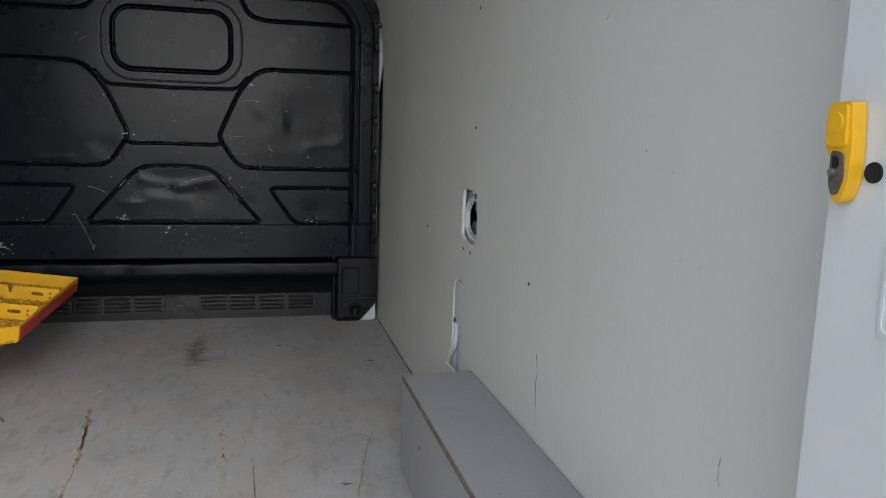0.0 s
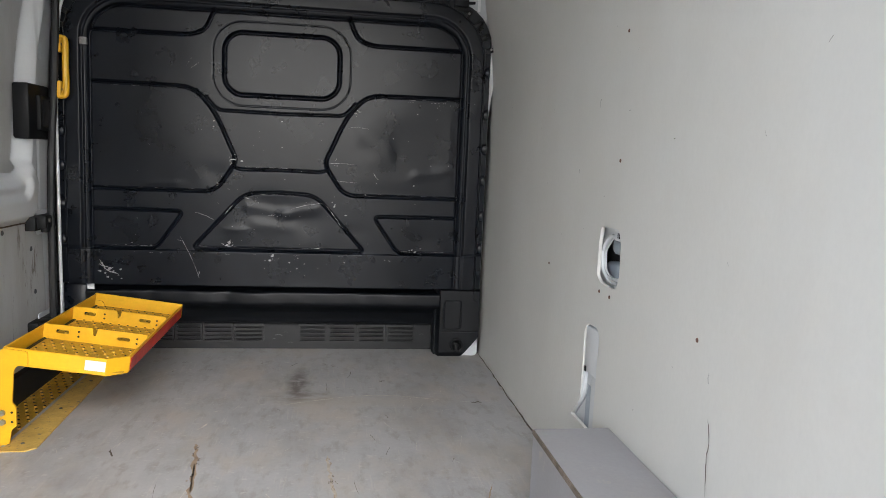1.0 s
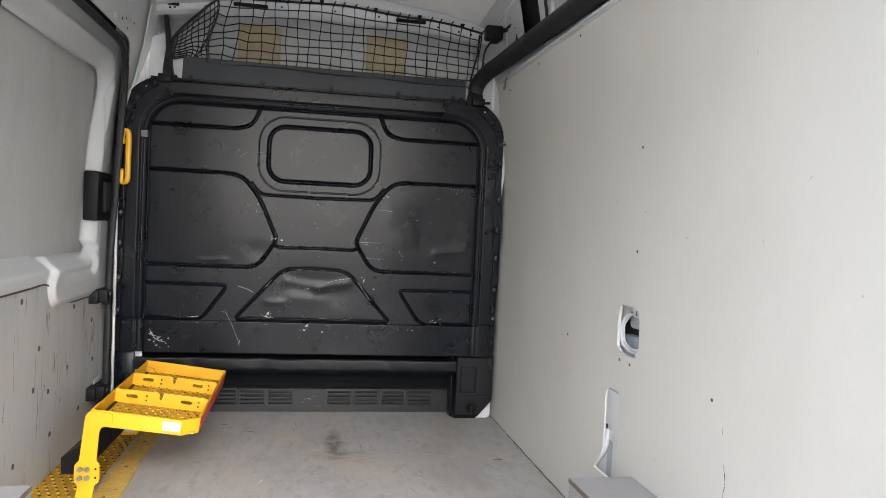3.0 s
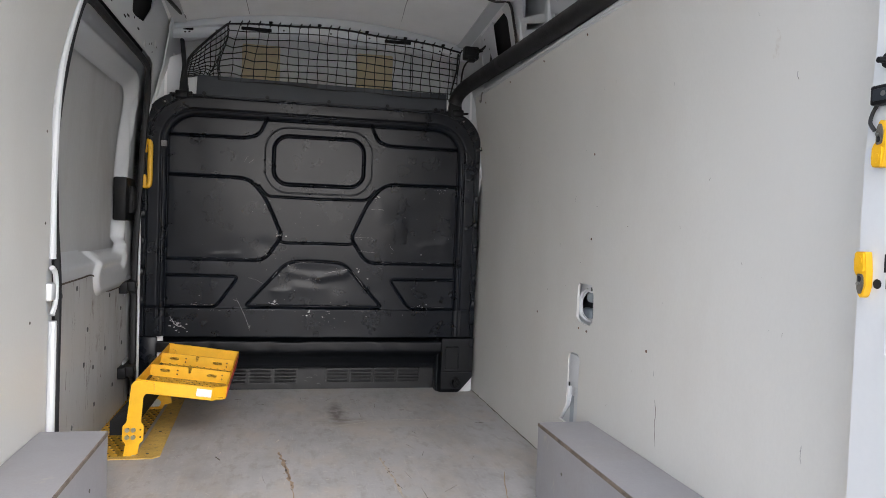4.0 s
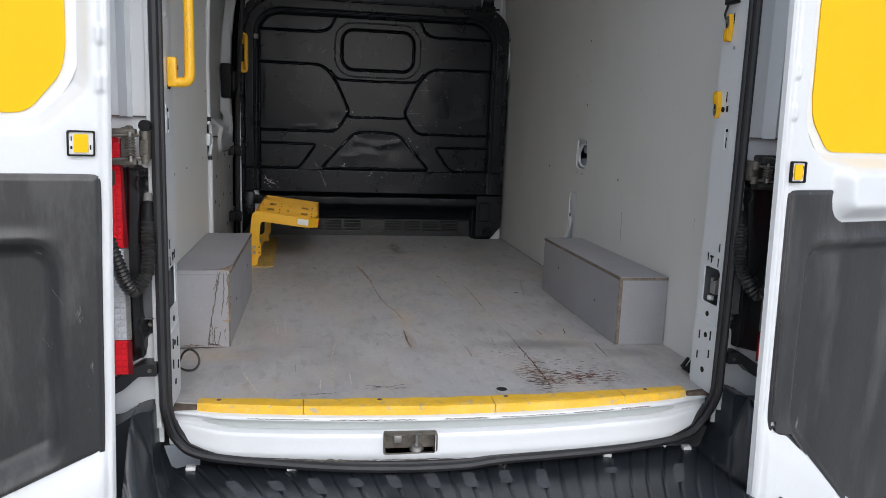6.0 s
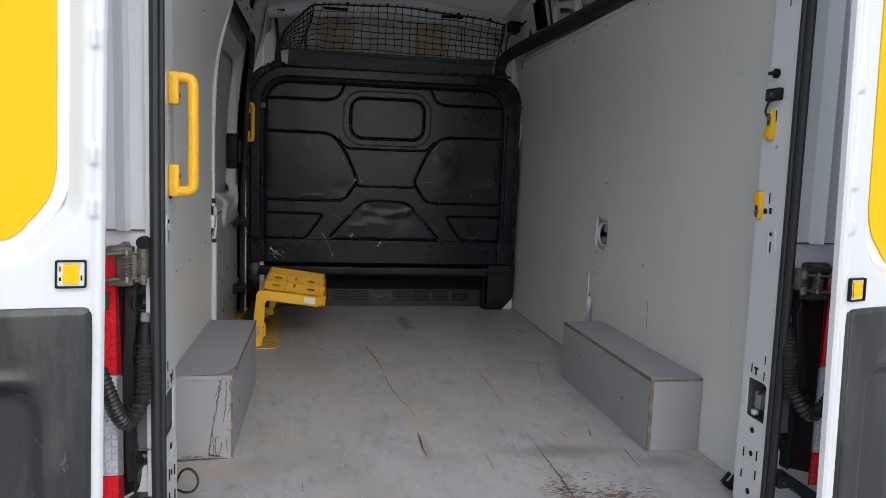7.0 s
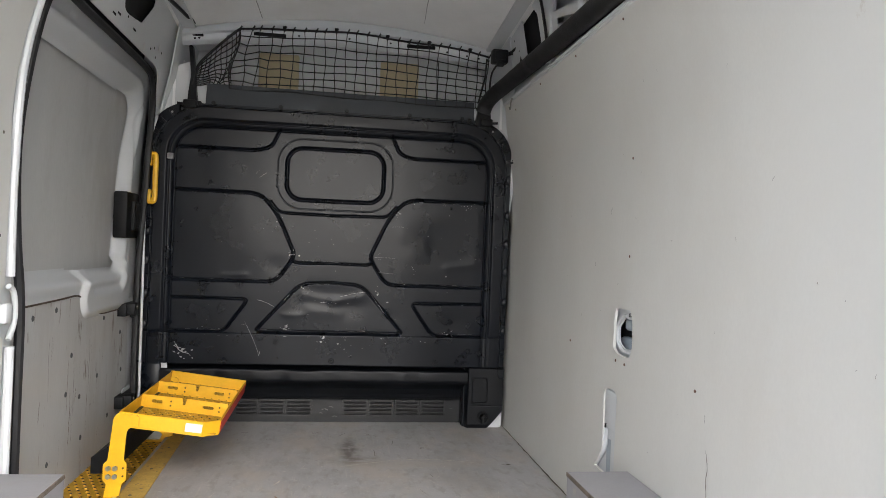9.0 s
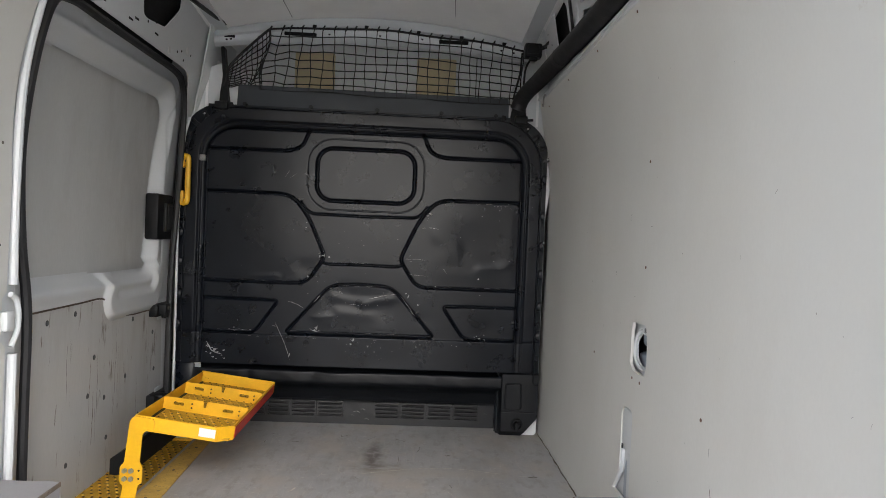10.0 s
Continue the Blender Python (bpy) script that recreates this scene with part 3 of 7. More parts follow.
hook_bm = tube(smooth_path([(0.772, 2.66, 1.60), (0.765, 2.66, 1.58), (0.765, 2.662, 1.555), (0.765, 2.675, 1.548), (0.765, 2.685, 1.558)], 4), 0.004, 6)
part("hook", hook_bm, STEEL, wall_right)

part("dirt_line", ribbon([(0.8645, 1.40), (0.8635, 1.7), (0.865, 2.0), (0.8635, 2.35), (0.865, 2.7), (0.864, 3.0)], 0.0042, 0.0012, 77), DARKGOUGE, floor, smooth=0)

# white body side seen through the cut-outs: a panel, a pressed post and a lipped opening
body_right = part("body_side_right", plate([(0.045, -0.12), (3.5, -0.12), (3.5, 1.97), (0.045, 1.97)],
                                           [rounded([(1.525, 0.700), (1.425, 0.692), (1.420, 0.612), (1.525, 0.600), (1.566, 0.616), (1.574, 0.662)], 0.014),
                                            rounded([(2.260, 1.725), (2.485, 1.736), (2.509, 1.928), (2.364, 1.939), (2.276, 1.864)], 0.015),
                                            rounded([(1.800, 1.765), (2.075, 1.812), (2.062, 1.905), (1.830, 1.930)], 0.012),
                                            rounded([(1.844, 1.712), (2.043, 1.755), (2.043, 1.780), (1.844, 1.735)], 0.006), rounded([(1.90, 1.660), (2.07, 1.690), (2.07, 1.732), (1.90, 1.698)], 0.006),
                                            rounded([(1.575, 1.844), (1.742, 1.880), (1.742, 1.915), (1.673, 1.942), (1.580, 1.930)], 0.010),
                                            rounded([(1.529, 1.729), (1.690, 1.768), (1.698, 1.843), (1.548, 1.803)], 0.010), rounded([(1.60, 1.690), (1.730, 1.718), (1.730, 1.740), (1.60, 1.707)], 0.006),
                                            rrect(1.05, 1.70, 1.36, 1.93, 0.02), rrect(0.55, 1.70, 0.95, 1.93, 0.02)],
                                           0.0, 0.004, lambda u, v, w: (body_x(v) + w, u, v), BENDS), WHITE)
tagged(body_right, "white painted inner body side with pressed holes", "body side", kind="structure")
part("outer_skin", plate([(0.06, -0.45), (3.5, -0.45), (3.5, 2.0), (0.06, 2.0)], [], 0.0, 0.004, lambda u, v, w: (body_x(v) + 0.085 + w, u, v), BENDS), WHITE, body_right)
part("post", joined(box((0.8705, 1.531, 0.335), (0.884, 1.629, 0.459), 0.006, 3), box((0.872, 1.534, 0.10), (0.886, 1.572, 0.36), 0.005, 3), box((0.8805, 1.50, 0.30), (0.888, 1.68, 0.50), 0.002),
                    tube(smooth_path([(0.879, 1.75, 0.15), (0.879, 1.69, 0.215), (0.879, 1.636, 0.27), (0.879, 1.624, 0.34)], 5), 0.009, 8)), WHITE, body_right)
# flat bluish sheet paints the shade deep in the lower cut-out
part("recess", box((0.8845, 1.55, 0.12), (0.8875, 1.635, 0.335), 0.001, 1), PALEBLUE, body_right)
part("notch", box((0.8660, 1.603, 0.337), (0.8690, 1.613, 0.352), 0.001, 1), HOLE, body_right)
part("lip", tube(smooth_path([(0.886, 1.48, 0.704), (0.884, 1.535, 0.700), (0.884, 1.577, 0.664), (0.884, 1.570, 0.616), (0.884, 1.527, 0.595), (0.886, 1.47, 0.592)], 6), 0.0055, 8), WHITE, body_right)
part("stiffener", box((0.869, 1.425, 0.698), (0.886, 1.478, 0.735), 0.006, 3), WHITE, body_right)
for y in (1.438, 1.447):
    part("slot", box((0.8675, y, 0.706), (0.8692, y + 0.003, 0.719), 0.0005, 1), HOLE, body_right)
# grey sheet and bluish webs paint the shade behind the upper cut-out
part("cavity", box((0.955, 1.35, 0.45), (0.966, 1.80, 0.80)), SHADE, body_right)
part("inner_web", joined(box((0.91, 1.54, 0.55), (0.95, 1.625, 0.630), 0.012, 3), box((0.90, 1.50, 0.655), (0.95, 1.565, 0.70), 0.014, 3)), PALEBLUE, body_right)
for y0, y1 in ((1.752, 1.790), (2.100, 2.155), (1.425, 1.475), (0.98, 1.03)):
    part("rib", box((0.775, y0, 1.62), (0.80, y1, 1.93), 0.008), WHITE, body_right)
# added black sheet paints the body hollow's shade behind the front hole
part("hollow_shade", plate([(2.19, 1.60), (2.75, 1.60), (2.75, 1.955), (2.19, 1.955)], [], 0.0, 0.004, lambda u, v, w: (body_x(v) + 0.035 + w, u, v)), HOLE, body_right)
part("lining_edge", tube([(ply_x(1.603) - 0.002, y, 1.603) for y in np.linspace(0.2, 2.83, 24)], 0.0065, 6), WHITE, body_right)
part("seam_strip", box((0.788, 0.15, 1.588), (0.812, 2.86, 1.612), 0.006), WHITE, body_right)
for y, z in ((1.36, 1.75), (1.33, 1.70), (2.20, 1.90), (2.45, 1.62), (2.60, 1.80), (1.77, 1.82), (2.13, 1.93), (2.66, 1.86), (1.20, 1.72)):
    part("pressed_hole", screw(((0.775 if y in (1.77, 2.13) else body_x(z)), y, z), (-1, 0, 0), 0.006, 0.001), HOLE, body_right)

# left body side with the side-door opening
door_ring = rounded([(1.515, -0.05), (1.535, 0.60), (1.500, 1.00), (1.50, 1.635), (2.80, 1.635), (2.93, 1.35), (2.93, -0.05)], [0.05, 0.3, 0.3, 0.08, 0.14, 0.5, 0.05], 7)
body_left = part("body_side_left", plate([(0.045, -0.12), (3.5, -0.12), (3.5, 1.97), (0.045, 1.97)],
                                         [door_ring, rounded([(2.126, 1.762), (2.147, 1.712), (2.20, 1.708), (2.375, 1.727), (2.503, 1.837), (2.487, 1.913), (2.40, 1.955), (2.26, 1.955), (2.15, 1.86)], 0.02),
                                          rounded([(1.66, 1.70), (1.83, 1.712), (1.913, 1.738), (1.912, 1.768), (1.75, 1.78), (1.66, 1.76)], 0.01),
                                          rounded([(1.875, 1.703), (1.967, 1.709), (1.967, 1.728), (1.90, 1.722)], 0.005),
                                          rrect(1.66, 1.82, 1.90, 1.93, 0.015)],
                                         0.0, 0.004, lambda u, v, w: (-body_x(v) - w, u, v), BENDS), WHITE)
tagged(body_left, "white painted inner body side round the side door", "body side", kind="structure")
part("outer_skin", plate([(0.06, -0.45), (3.5, -0.45), (3.5, 2.0), (0.06, 2.0)], [], 0.0, 0.004, lambda u, v, w: (-body_x(v) - 0.125 - w, u, v), BENDS), WHITE, body_left)
part("pillar_edge", joined(tube(smooth_path([(-0.874, 1.485, 0.0), (-0.874, 1.49, 0.3), (-0.874, 1.492, 0.58)], 5), 0.013, 10),
                           tube(smooth_path([(-0.880, 1.495, 0.77), (-0.880, 1.494, 1.05), (-0.862, 1.486, 1.35), (-0.80, 1.466, 1.60)], 7), 0.013, 10)), WHITE, body_left)
part("latch_pocket", joined(tube(smooth_path([(-0.872, 1.47, 0.745), (-0.87, 1.495, 0.73), (-0.87, 1.51, 0.69), (-0.87, 1.505, 0.64), (-0.872, 1.48, 0.60)], 5), 0.008, 8),
                            box((-0.885, 1.44, 0.645), (-0.862, 1.485, 0.70), 0.008)), WHITE, body_left)
seal_path = smooth_path([(-0.893, 1.60, 0.0), (-0.893, 1.60, 0.4), (-0.893, 1.60, 0.68), (-0.893, 1.555, 0.90), (-0.890, 1.535, 1.15), (-0.862, 1.535, 1.39), (-0.830, 1.56, 1.565), (-0.824, 1.66, 1.607),
                         (-0.824, 1.90, 1.609), (-0.824, 2.3, 1.609), (-0.826, 2.62, 1.607), (-0.834, 2.74, 1.58), (-0.848, 2.82, 1.49), (-0.870, 2.875, 1.31), (-0.882, 2.885, 1.10), (-0.896, 2.872, 0.75),
                         (-0.897, 2.868, 0.45), (-0.897, 2.868, 0.0)], 7)
part("door_seal", tube(seal_path, 0.0145, 8), RUBBER, body_left)
for y, z in ((2.55, 1.675), (2.60, 1.69), (2.64, 1.66), (2.2, 1.70), (1.75, 1.71), (1.62, 1.70), (1.55, 1.68), (2.72, 1.70), (2.28, 1.72), (1.66, 1.75), (1.58, 1.76), (1.46, 1.72)):
    part("pressed_hole", screw((-body_x(z), y, z), (1, 0, 0), 0.007, 0.001), HOLE, body_left)
# added black sheet paints the hollow's shade behind the left-hand holes
part("hollow_shade", plate([(1.60, 1.64), (2.62, 1.64), (2.62, 1.96), (1.60, 1.96)], [], 0.0, 0.004, lambda u, v, w: (-body_x(v) - 0.035 - w, u, v)), HOLE, body_left)
part("pillar_lip", tube(smooth_path([(-0.884, 2.922, 0.0), (-0.884, 2.922, 0.2), (-0.887, 2.922, 0.7), (-0.888, 2.922, 1.0), (-0.876, 2.922, 1.33), (-0.85, 2.922, 1.46)], 6), 0.0065, 8), WHITE, body_left)
for y, z in ((2.457, 1.659), (2.667, 1.709)):
    part("bung", rod((-body_x(z) - 0.002, y, z), (-body_x(z) + 0.003, y, z), 0.018, 16, 0.014), LABEL, body_left)
for y, z in ((1.825, 1.662), (1.70, 1.655), (1.62, 1.65), (2.05, 1.665), (2.10, 1.68), (2.30, 1.68)):
    part("slot", box((-body_x(z) - 0.001, y - 0.018, z - 0.004), (-body_x(z) + 0.001, y + 0.018, z + 0.004), 0.0005, 1), HOLE, body_left)
part("front_pillar", plate([(2.965, 0.0), (3.05, 0.0), (3.05, 1.93), (2.86, 1.93), (2.86, 1.66), (2.93, 1.50), (2.965, 1.30)], [], -0.012, 0.0,
                           lambda u, v, w: (-body_x(v) + 0.014 - w * 0.5, u, v), BENDS), WHITE, body_left)
for s in (-1, 1):
    part("pillar_face", plate(rounded([(0.60, 1.44), (0.800, 1.10), (0.765, 0.002), (0.851, 0.002), (0.851, 1.05), (0.868, 1.20), (0.868, 1.60), (0.80, 1.70), (0.70, 1.74), (0.62, 1.60)], 0.02, 3), [], 2.972, 2.978, lambda p, q, w: (s * p, w, q)), WHITE, body_right if s > 0 else body_left)
part("front_pillar", plate([(3.0, 0.0), (3.10, 0.0), (3.10, 1.93), (2.70, 1.93), (2.72, 1.66), (2.85, 1.55), (2.93, 1.30), (2.96, 0.8)], [], -0.012, 0.0,
                           lambda u, v, w: (body_x(v) - 0.004 + w * 0.5, u, v), BENDS), WHITE, body_right)


def roof_z(x, y):
    return 1.968 + 0.085 * (2.92 - max(2.1, min(y, 2.92))) - 0.085 * (x / 0.72) ** 2


ceiling = part("ceiling", joined(grid(24, 40, lambda a, b: (-0.78 + 1.56 * a, 0.0 + 2.93 * b, roof_z(-0.78 + 1.56 * a, 2.93 * b)))), LINER)
tagged(ceiling, "grey fibre roof liner panels between white bows", "ceiling", kind="structure")
for x in (-0.40, 0.36):
    part("liner_seam", tube([(x + 0.01 * math.sin(y * 7), y, roof_z(x, y) + 0.0002) for y in np.linspace(1.3, 2.9, 12)], 0.0013, 5), SHADE, ceiling)
for s in (-1, 1):
    part("roof_rail", tube([(s * 0.722, y, roof_z(0.722, y) - 0.004) for y in np.linspace(2.22, 2.92, 9)], 1.0, section=[(-0.032, -0.004), (0.032, -0.004), (0.032, 0.003), (-0.032, 0.003)]), WHITE, body_right if s > 0 else body_left)
roof = part("roof", grid(24, 30, lambda a, b: (-0.92 + 1.84 * a, -0.02 + 3.55 * b, 2.16 - 0.16 * abs(2 * a - 1) ** 3)), WHITE)
tagged(roof, "white painted van roof skin", "roof", kind="structure")
rear_header = part("rear_header", box((-0.98, 0.006, 1.87), (0.98, 0.12, 2.16), 0.02), WHITE)
tagged(rear_header, "white header over the rear doorway", "header", kind="structure")
cab_back = part("wall_front", box((-1.06, 3.5, GROUND_Z), (1.06, 3.54, 2.14)), PLASTIC)
# unseen plate, added to stop ground light leaking in below the side door
under = part("underfloor", box((-1.03, 0.06, -0.125), (1.03, 3.5, -0.085)), PLASTIC)
tagged(under, "unseen dark plate that blocks light under the floor", "underfloor", kind="structure")
tagged(cab_back, "dark closing wall in front of the load space", "wall", kind="structure")


def bow(name, y, wide, drop, label):
    pts = [(x, y, roof_z(x, y) - drop) for x in np.linspace(-0.77, 0.77, 25)]
    b = part(name, tube(pts, 1.0, section=[(-wide, -0.010), (-wide * 0.6, -0.018), (wide * 0.6, -0.018), (wide, -0.010), (wide, 0.006), (-wide, 0.006)]), WHITE)
    return tagged(b, label, "roof bow", kind="structure")


bow("roof_bow", 2.17, 0.05, 0.012, "white pressed steel roof bow with a cable")
bow("roof_bow", 1.25, 0.05, 0.012, "white pressed steel roof bow")

# header beam over the bulkhead, arched
def beam_top(x):
    return 1.965 - 0.085 * (x / 0.72) ** 2


def beam_bot(x):
    return 1.852 - 0.04 * (x / 0.72) ** 2


def beam_sheet(a, b):
    x = -0.79 + 1.58 * a
    z = beam_top(x) * (1 - b) + beam_bot(x) * b
    y = 2.925 + 0.03 * math.sin(math.pi * min(1, b * 1.3)) * -0.4 + (0.02 if b > 0.45 else 0.0) + 0.03 * max(0, b - 0.8) * 5
    return (x, y, z)


header_beam = part("header_beam", grid(60, 14, beam_sheet), WHITE)
tagged(header_beam, "white arched roof header beam with slots and bolts", "header beam", kind="structure")
for x0, x1 in ((-0.43, -0.28), (0.30, 0.44)):
    zc = beam_top((x0 + x1) / 2) * 0.35 + beam_bot((x0 + x1) / 2) * 0.65
    part("slot", box((x0, 2.932, zc - 0.008), (x1, 2.946, zc + 0.008), 0.003), HOLE, header_beam)
for x in (-0.70, -0.68, -0.55, -0.22, -0.12, 0.02, 0.12, 0.22, 0.50, 0.60, 0.66, 0.71):
    zc = beam_top(x) * 0.35 + beam_bot(x) * 0.65
    part("bolt_hole", screw((x, 2.941, zc), (0, -1, 0), 0.007, 0.002), HOLE if x not in (0.12, -0.12) else WHITE, header_beam)
part("slot", box((-0.71, 2.930, 1.845), (-0.66, 2.946, 1.862), 0.003), HOLE, header_beam)

# ---- bulkhead ----
BC = -0.0215                                   # its middle
NU, NV = 800, 570
u = np.linspace(-0.90, 0.86, NU)
v = np.linspace(0.312, 1.54, NV)
X, Z = np.meshgrid(u, v)
XX = X - BC
AX = np.abs(XX)


def arc(points, r=0.05, n=5):
    """A line through points with its inner corners rounded."""
    out = [points[0]]
    for i in range(1, len(points) - 1):
        a, p, b = (Vector(q) for q in points[i - 1:i + 2])
        ri = min(r[i - 1] if isinstance(r, (list, tuple)) else r, 0.45 * (a - p).length, 0.45 * (b - p).length)
        p0, p1 = p + (a - p).normalized() * ri, p + (b - p).normalized() * ri
        for k in range(n + 1):
            t = k / n
            q = p0 * (1 - t) ** 2 + p * 2 * t * (1 - t) + p1 * t * t
            out.append((q.x, q.y))
    return out + [points[-1]]


def groove(d, w, deep):
    """A pressed V-shaped groove, w to either side of the line d = 0."""
    return -deep * (1 - smoothstep(0.0, w, d)) ** 1.15


H = np.zeros(X.shape)
H += groove(np.abs(sd_rrect(XX, Z, 0.002, 1.223, 0.231, 0.124, 0.075)), 0.0105, 0.020)          # window blank
H += groove(np.abs(sd_rrect(XX, Z, 0.002, 1.223, 0.276, 0.168, 0.12)), 0.0045, 0.0016)
H += groove(sd_line(AX, Z, arc([(0.268, 1.43), (0.305, 1.345), (0.37, 1.325), (0.735, 1.325)], 0.05)), 0.0095, 0.017)
H += groove(sd_line(AX, Z, arc([(0.735, 1.125), (0.345, 1.122), (0.262, 1.020), (0.178, 0.832), (0.262, 0.703), (0.735, 0.703)], [0.07, 0.05, 0.03, 0.05])), 0.0095, 0.018)
H += groove(sd_line(AX, Z, arc([(0.300, 1.085), (0.258, 1.034), (0.0, 1.030)], 0.05)), 0.0075, 0.013)
H += groove(sd_line(AX, Z, arc([(0.195, 0.808), (0.165, 0.797), (0.0, 0.80)], 0.03)), 0.0080, 0.014)
trap = arc([(0.0, 0.468), (0.352, 0.468), (0.145, 0.700), (0.0, 0.706)], [0.02, 0.05])
H += groove(sd_line(AX, Z, trap), 0.0090, 0.016)
H += groove(sd_line(AX, Z, arc([(0.735, 0.620), (0.388, 0.618), (0.495, 0.465), (0.735, 0.463)], 0.03)), 0.0090, 0.016)
# the pocket panels stand a little proud of the ribs between them
hexes = np.minimum(smoothstep(0.20, 0.40, AX - 0.30 * np.abs(Z - 0.832)), 1) * smoothstep(0.709, 0.78, Z) * smoothstep(1.118, 1.02, Z)
H += 0.0012 * hexes * smoothstep(0.735, 0.70, AX)
# the lower strip steps forward along a crisp ledge
H += 0.007 * (1 - smoothstep(0.453, 0.4585, Z))
# panels swell a little; knocks and dents
inner = smoothstep(0.0, 0.12, 0.735 - AX)
H += 0.0026 * wavy(X, Z, 4, 7.0) * inner + 0.0003 * wavy(X, Z, 9, 30.0) + 0.00012 * wavy(X, Z, 14, 75.0)
for dx, dz, r, deep in ((-0.05, 0.64, 0.075, 0.016), (0.09, 0.60, 0.085, 0.012), (0.52, 0.93, 0.13, 0.012), (0.64, 0.84, 0.09, 0.005), (-0.45, 0.74, 0.08, 0.006), (0.40, 0.86, 0.06, -0.004),
                        (-0.16, 0.53, 0.05, -0.005), (0.60, 0.52, 0.06, 0.006), (-0.27, 0.78, 0.05, 0.006), (-0.42, 0.73, 0.04, -0.004), (0.10, 0.36, 0.09, 0.005), (0.30, 0.55, 0.04, 0.004)):
    H -= 0.34 * deep * np.exp(-((XX - dx) ** 2 + ((Z - dz) * 1.3) ** 2) / (r * r))
# a creased ridge runs across the dented middle pocket
for x0, x1, z0, z1, w, high in ((-0.14, 0.04, 0.645, 0.618, 0.024, 0.0030), (0.0, 0.16, 0.615, 0.645, 0.022, 0.0032), (-0.22, -0.13, 0.545, 0.550, 0.014, 0.0016), (-0.12, 0.06, 0.575, 0.560, 0.03, 0.002),
                                (0.55, 0.69, 0.80, 0.815, 0.022, 0.0022), (-0.52, -0.40, 0.728, 0.735, 0.012, 0.0014), (0.32, 0.46, 0.97, 0.90, 0.05, 0.0028)):
    t_ = np.clip((XX - x0) / (x1 - x0), 0, 1)
    H += high * np.exp(-((Z - z0 - (z1 - z0) * t_) / w) ** 2) * smoothstep(x0 - 0.03, x0 + 0.02, XX) * smoothstep(x1 + 0.03, x1 - 0.02, XX)
# a fine crease round the panel, a broad rounded rim rising outside it, then the fixing flange
rim = sd_rrect(XX, Z, 0, 0.2, 0.738, 1.218, 0.13)
up = 0.45 + 0.55 * smoothstep(0.45, 0.47, Z)
H += groove(np.abs(rim - 0.006), 0.0085, 0.010) * up
H += 0.013 * smoothstep(0.006, 0.040, rim) * up + groove(np.abs(rim - 0.034), 0.012, 0.008) * up
H += groove(np.abs(rim - 0.100), 0.007, 0.016) - 0.018 * smoothstep(0.094, 0.108, rim)
H += 0.0012 * wavy(X, Z, 31, 26.0) * smoothstep(0.05, 0.07, rim)
outer = sd_rrect(XX, Z, 0, 0.2, 0.866, 1.332, 0.18)
TABS = (0.489, 0.632, 0.787, 0.923, 1.067, 1.245)
for zz in TABS:
    H += groove(np.abs(sd_rrect(AX, Z, 0.866, zz, 0.024, 0.020, 0.018)), 0.004, 0.007)
    H += 0.004 * np.exp(-((AX - 0.862) ** 2 + (Z - zz) ** 2) / 0.014 ** 2)
bulkhead = relief("bulkhead", X, Z, H, outer < 0, lambda a, b, c: (a, 2.93 - c, b), BLACK)
tagged(bulkhead, "black pressed metal bulkhead with grooves, dents and chips", "bulkhead", kind="structure")

low = [(2.930, 0.320), (2.936, 0.311), (3.020, 0.308), (3.040, 0.298), (3.030, 0.286), (2.972, 0.281), (2.964, 0.274), (2.964, 0.252), (2.965, 0.232), (2.970, 0.222), (3.000, 0.206), (3.040, 0.180),
       (3.066, 0.146), (3.074, 0.126), (3.081, 0.120), (3.083, 0.060), (3.086, 0.0)]
knocks = [(random.Random(70 + k).uniform(-0.75, 0.62), random.Random(90 + k).uniform(0.022, 0.06), random.Random(50 + k).uniform(-0.004, 0.006)) for k in range(16)]


def low_sheet(a, b):
    k = b * (len(low) - 1)
    i = min(int(k), len(low) - 2)
    f = k - i
    x = -0.90 + 1.60 * a
    y, z = low[i][0] * (1 - f) + low[i + 1][0] * f, low[i][1] * (1 - f) + low[i + 1][1] * f
    face = float(smoothstep(0.30, 0.27, np.array(z)) * smoothstep(0.19, 0.235, np.array(z)))
    dent = 0.0025 * math.sin(x * 9) + 0.0015 * math.sin(x * 23 + 1) + sum(d * math.exp(-((x - c) / w) ** 2) for c, w, d in knocks)
    return (x, y + dent * face + 0.0006 * math.sin(x * 47 + 60 * z), z + 0.35 * dent * face)


part("lower_beam", grid(200, 56, lambda a, b: low_sheet(a, b * 13 / 16)), BEAM, bulkhead, smooth=70)
part("vent_strip", grid(160, 10, lambda a, b: low_sheet(a, (13 + 3 * b) / 16)), VENT, bulkhead, smooth=70)
# moulded corner piece with a label recess
UC, ZC = np.meshgrid(np.linspace(0.652, 0.850, 110), np.linspace(0.0, 0.318, 170))
HC = -0.070 * (1 - smoothstep(0.652, 0.676, UC)) - 0.030 * smoothstep(0.296, 0.318, ZC) + 0.004 * smoothstep(0.70, 0.84, UC)
HC += groove(np.abs(sd_rrect(UC, ZC, 0.7305, 0.190, 0.0375, 0.062, 0.010)), 0.0035, 0.0055)
HC += groove(np.abs(ZC - 0.114), 0.0030, 0.005) - 0.004 * (1 - smoothstep(0.108, 0.118, ZC)) + groove(np.abs(sd_rrect(UC, ZC, 0.852, 0.285, 0.030, 0.032, 0.012)), 0.004, 0.006)
HC += 0.0010 * wavy(UC, ZC, 77, 40.0) - 0.010 * (1 - smoothstep(0.0, 0.022, ZC))
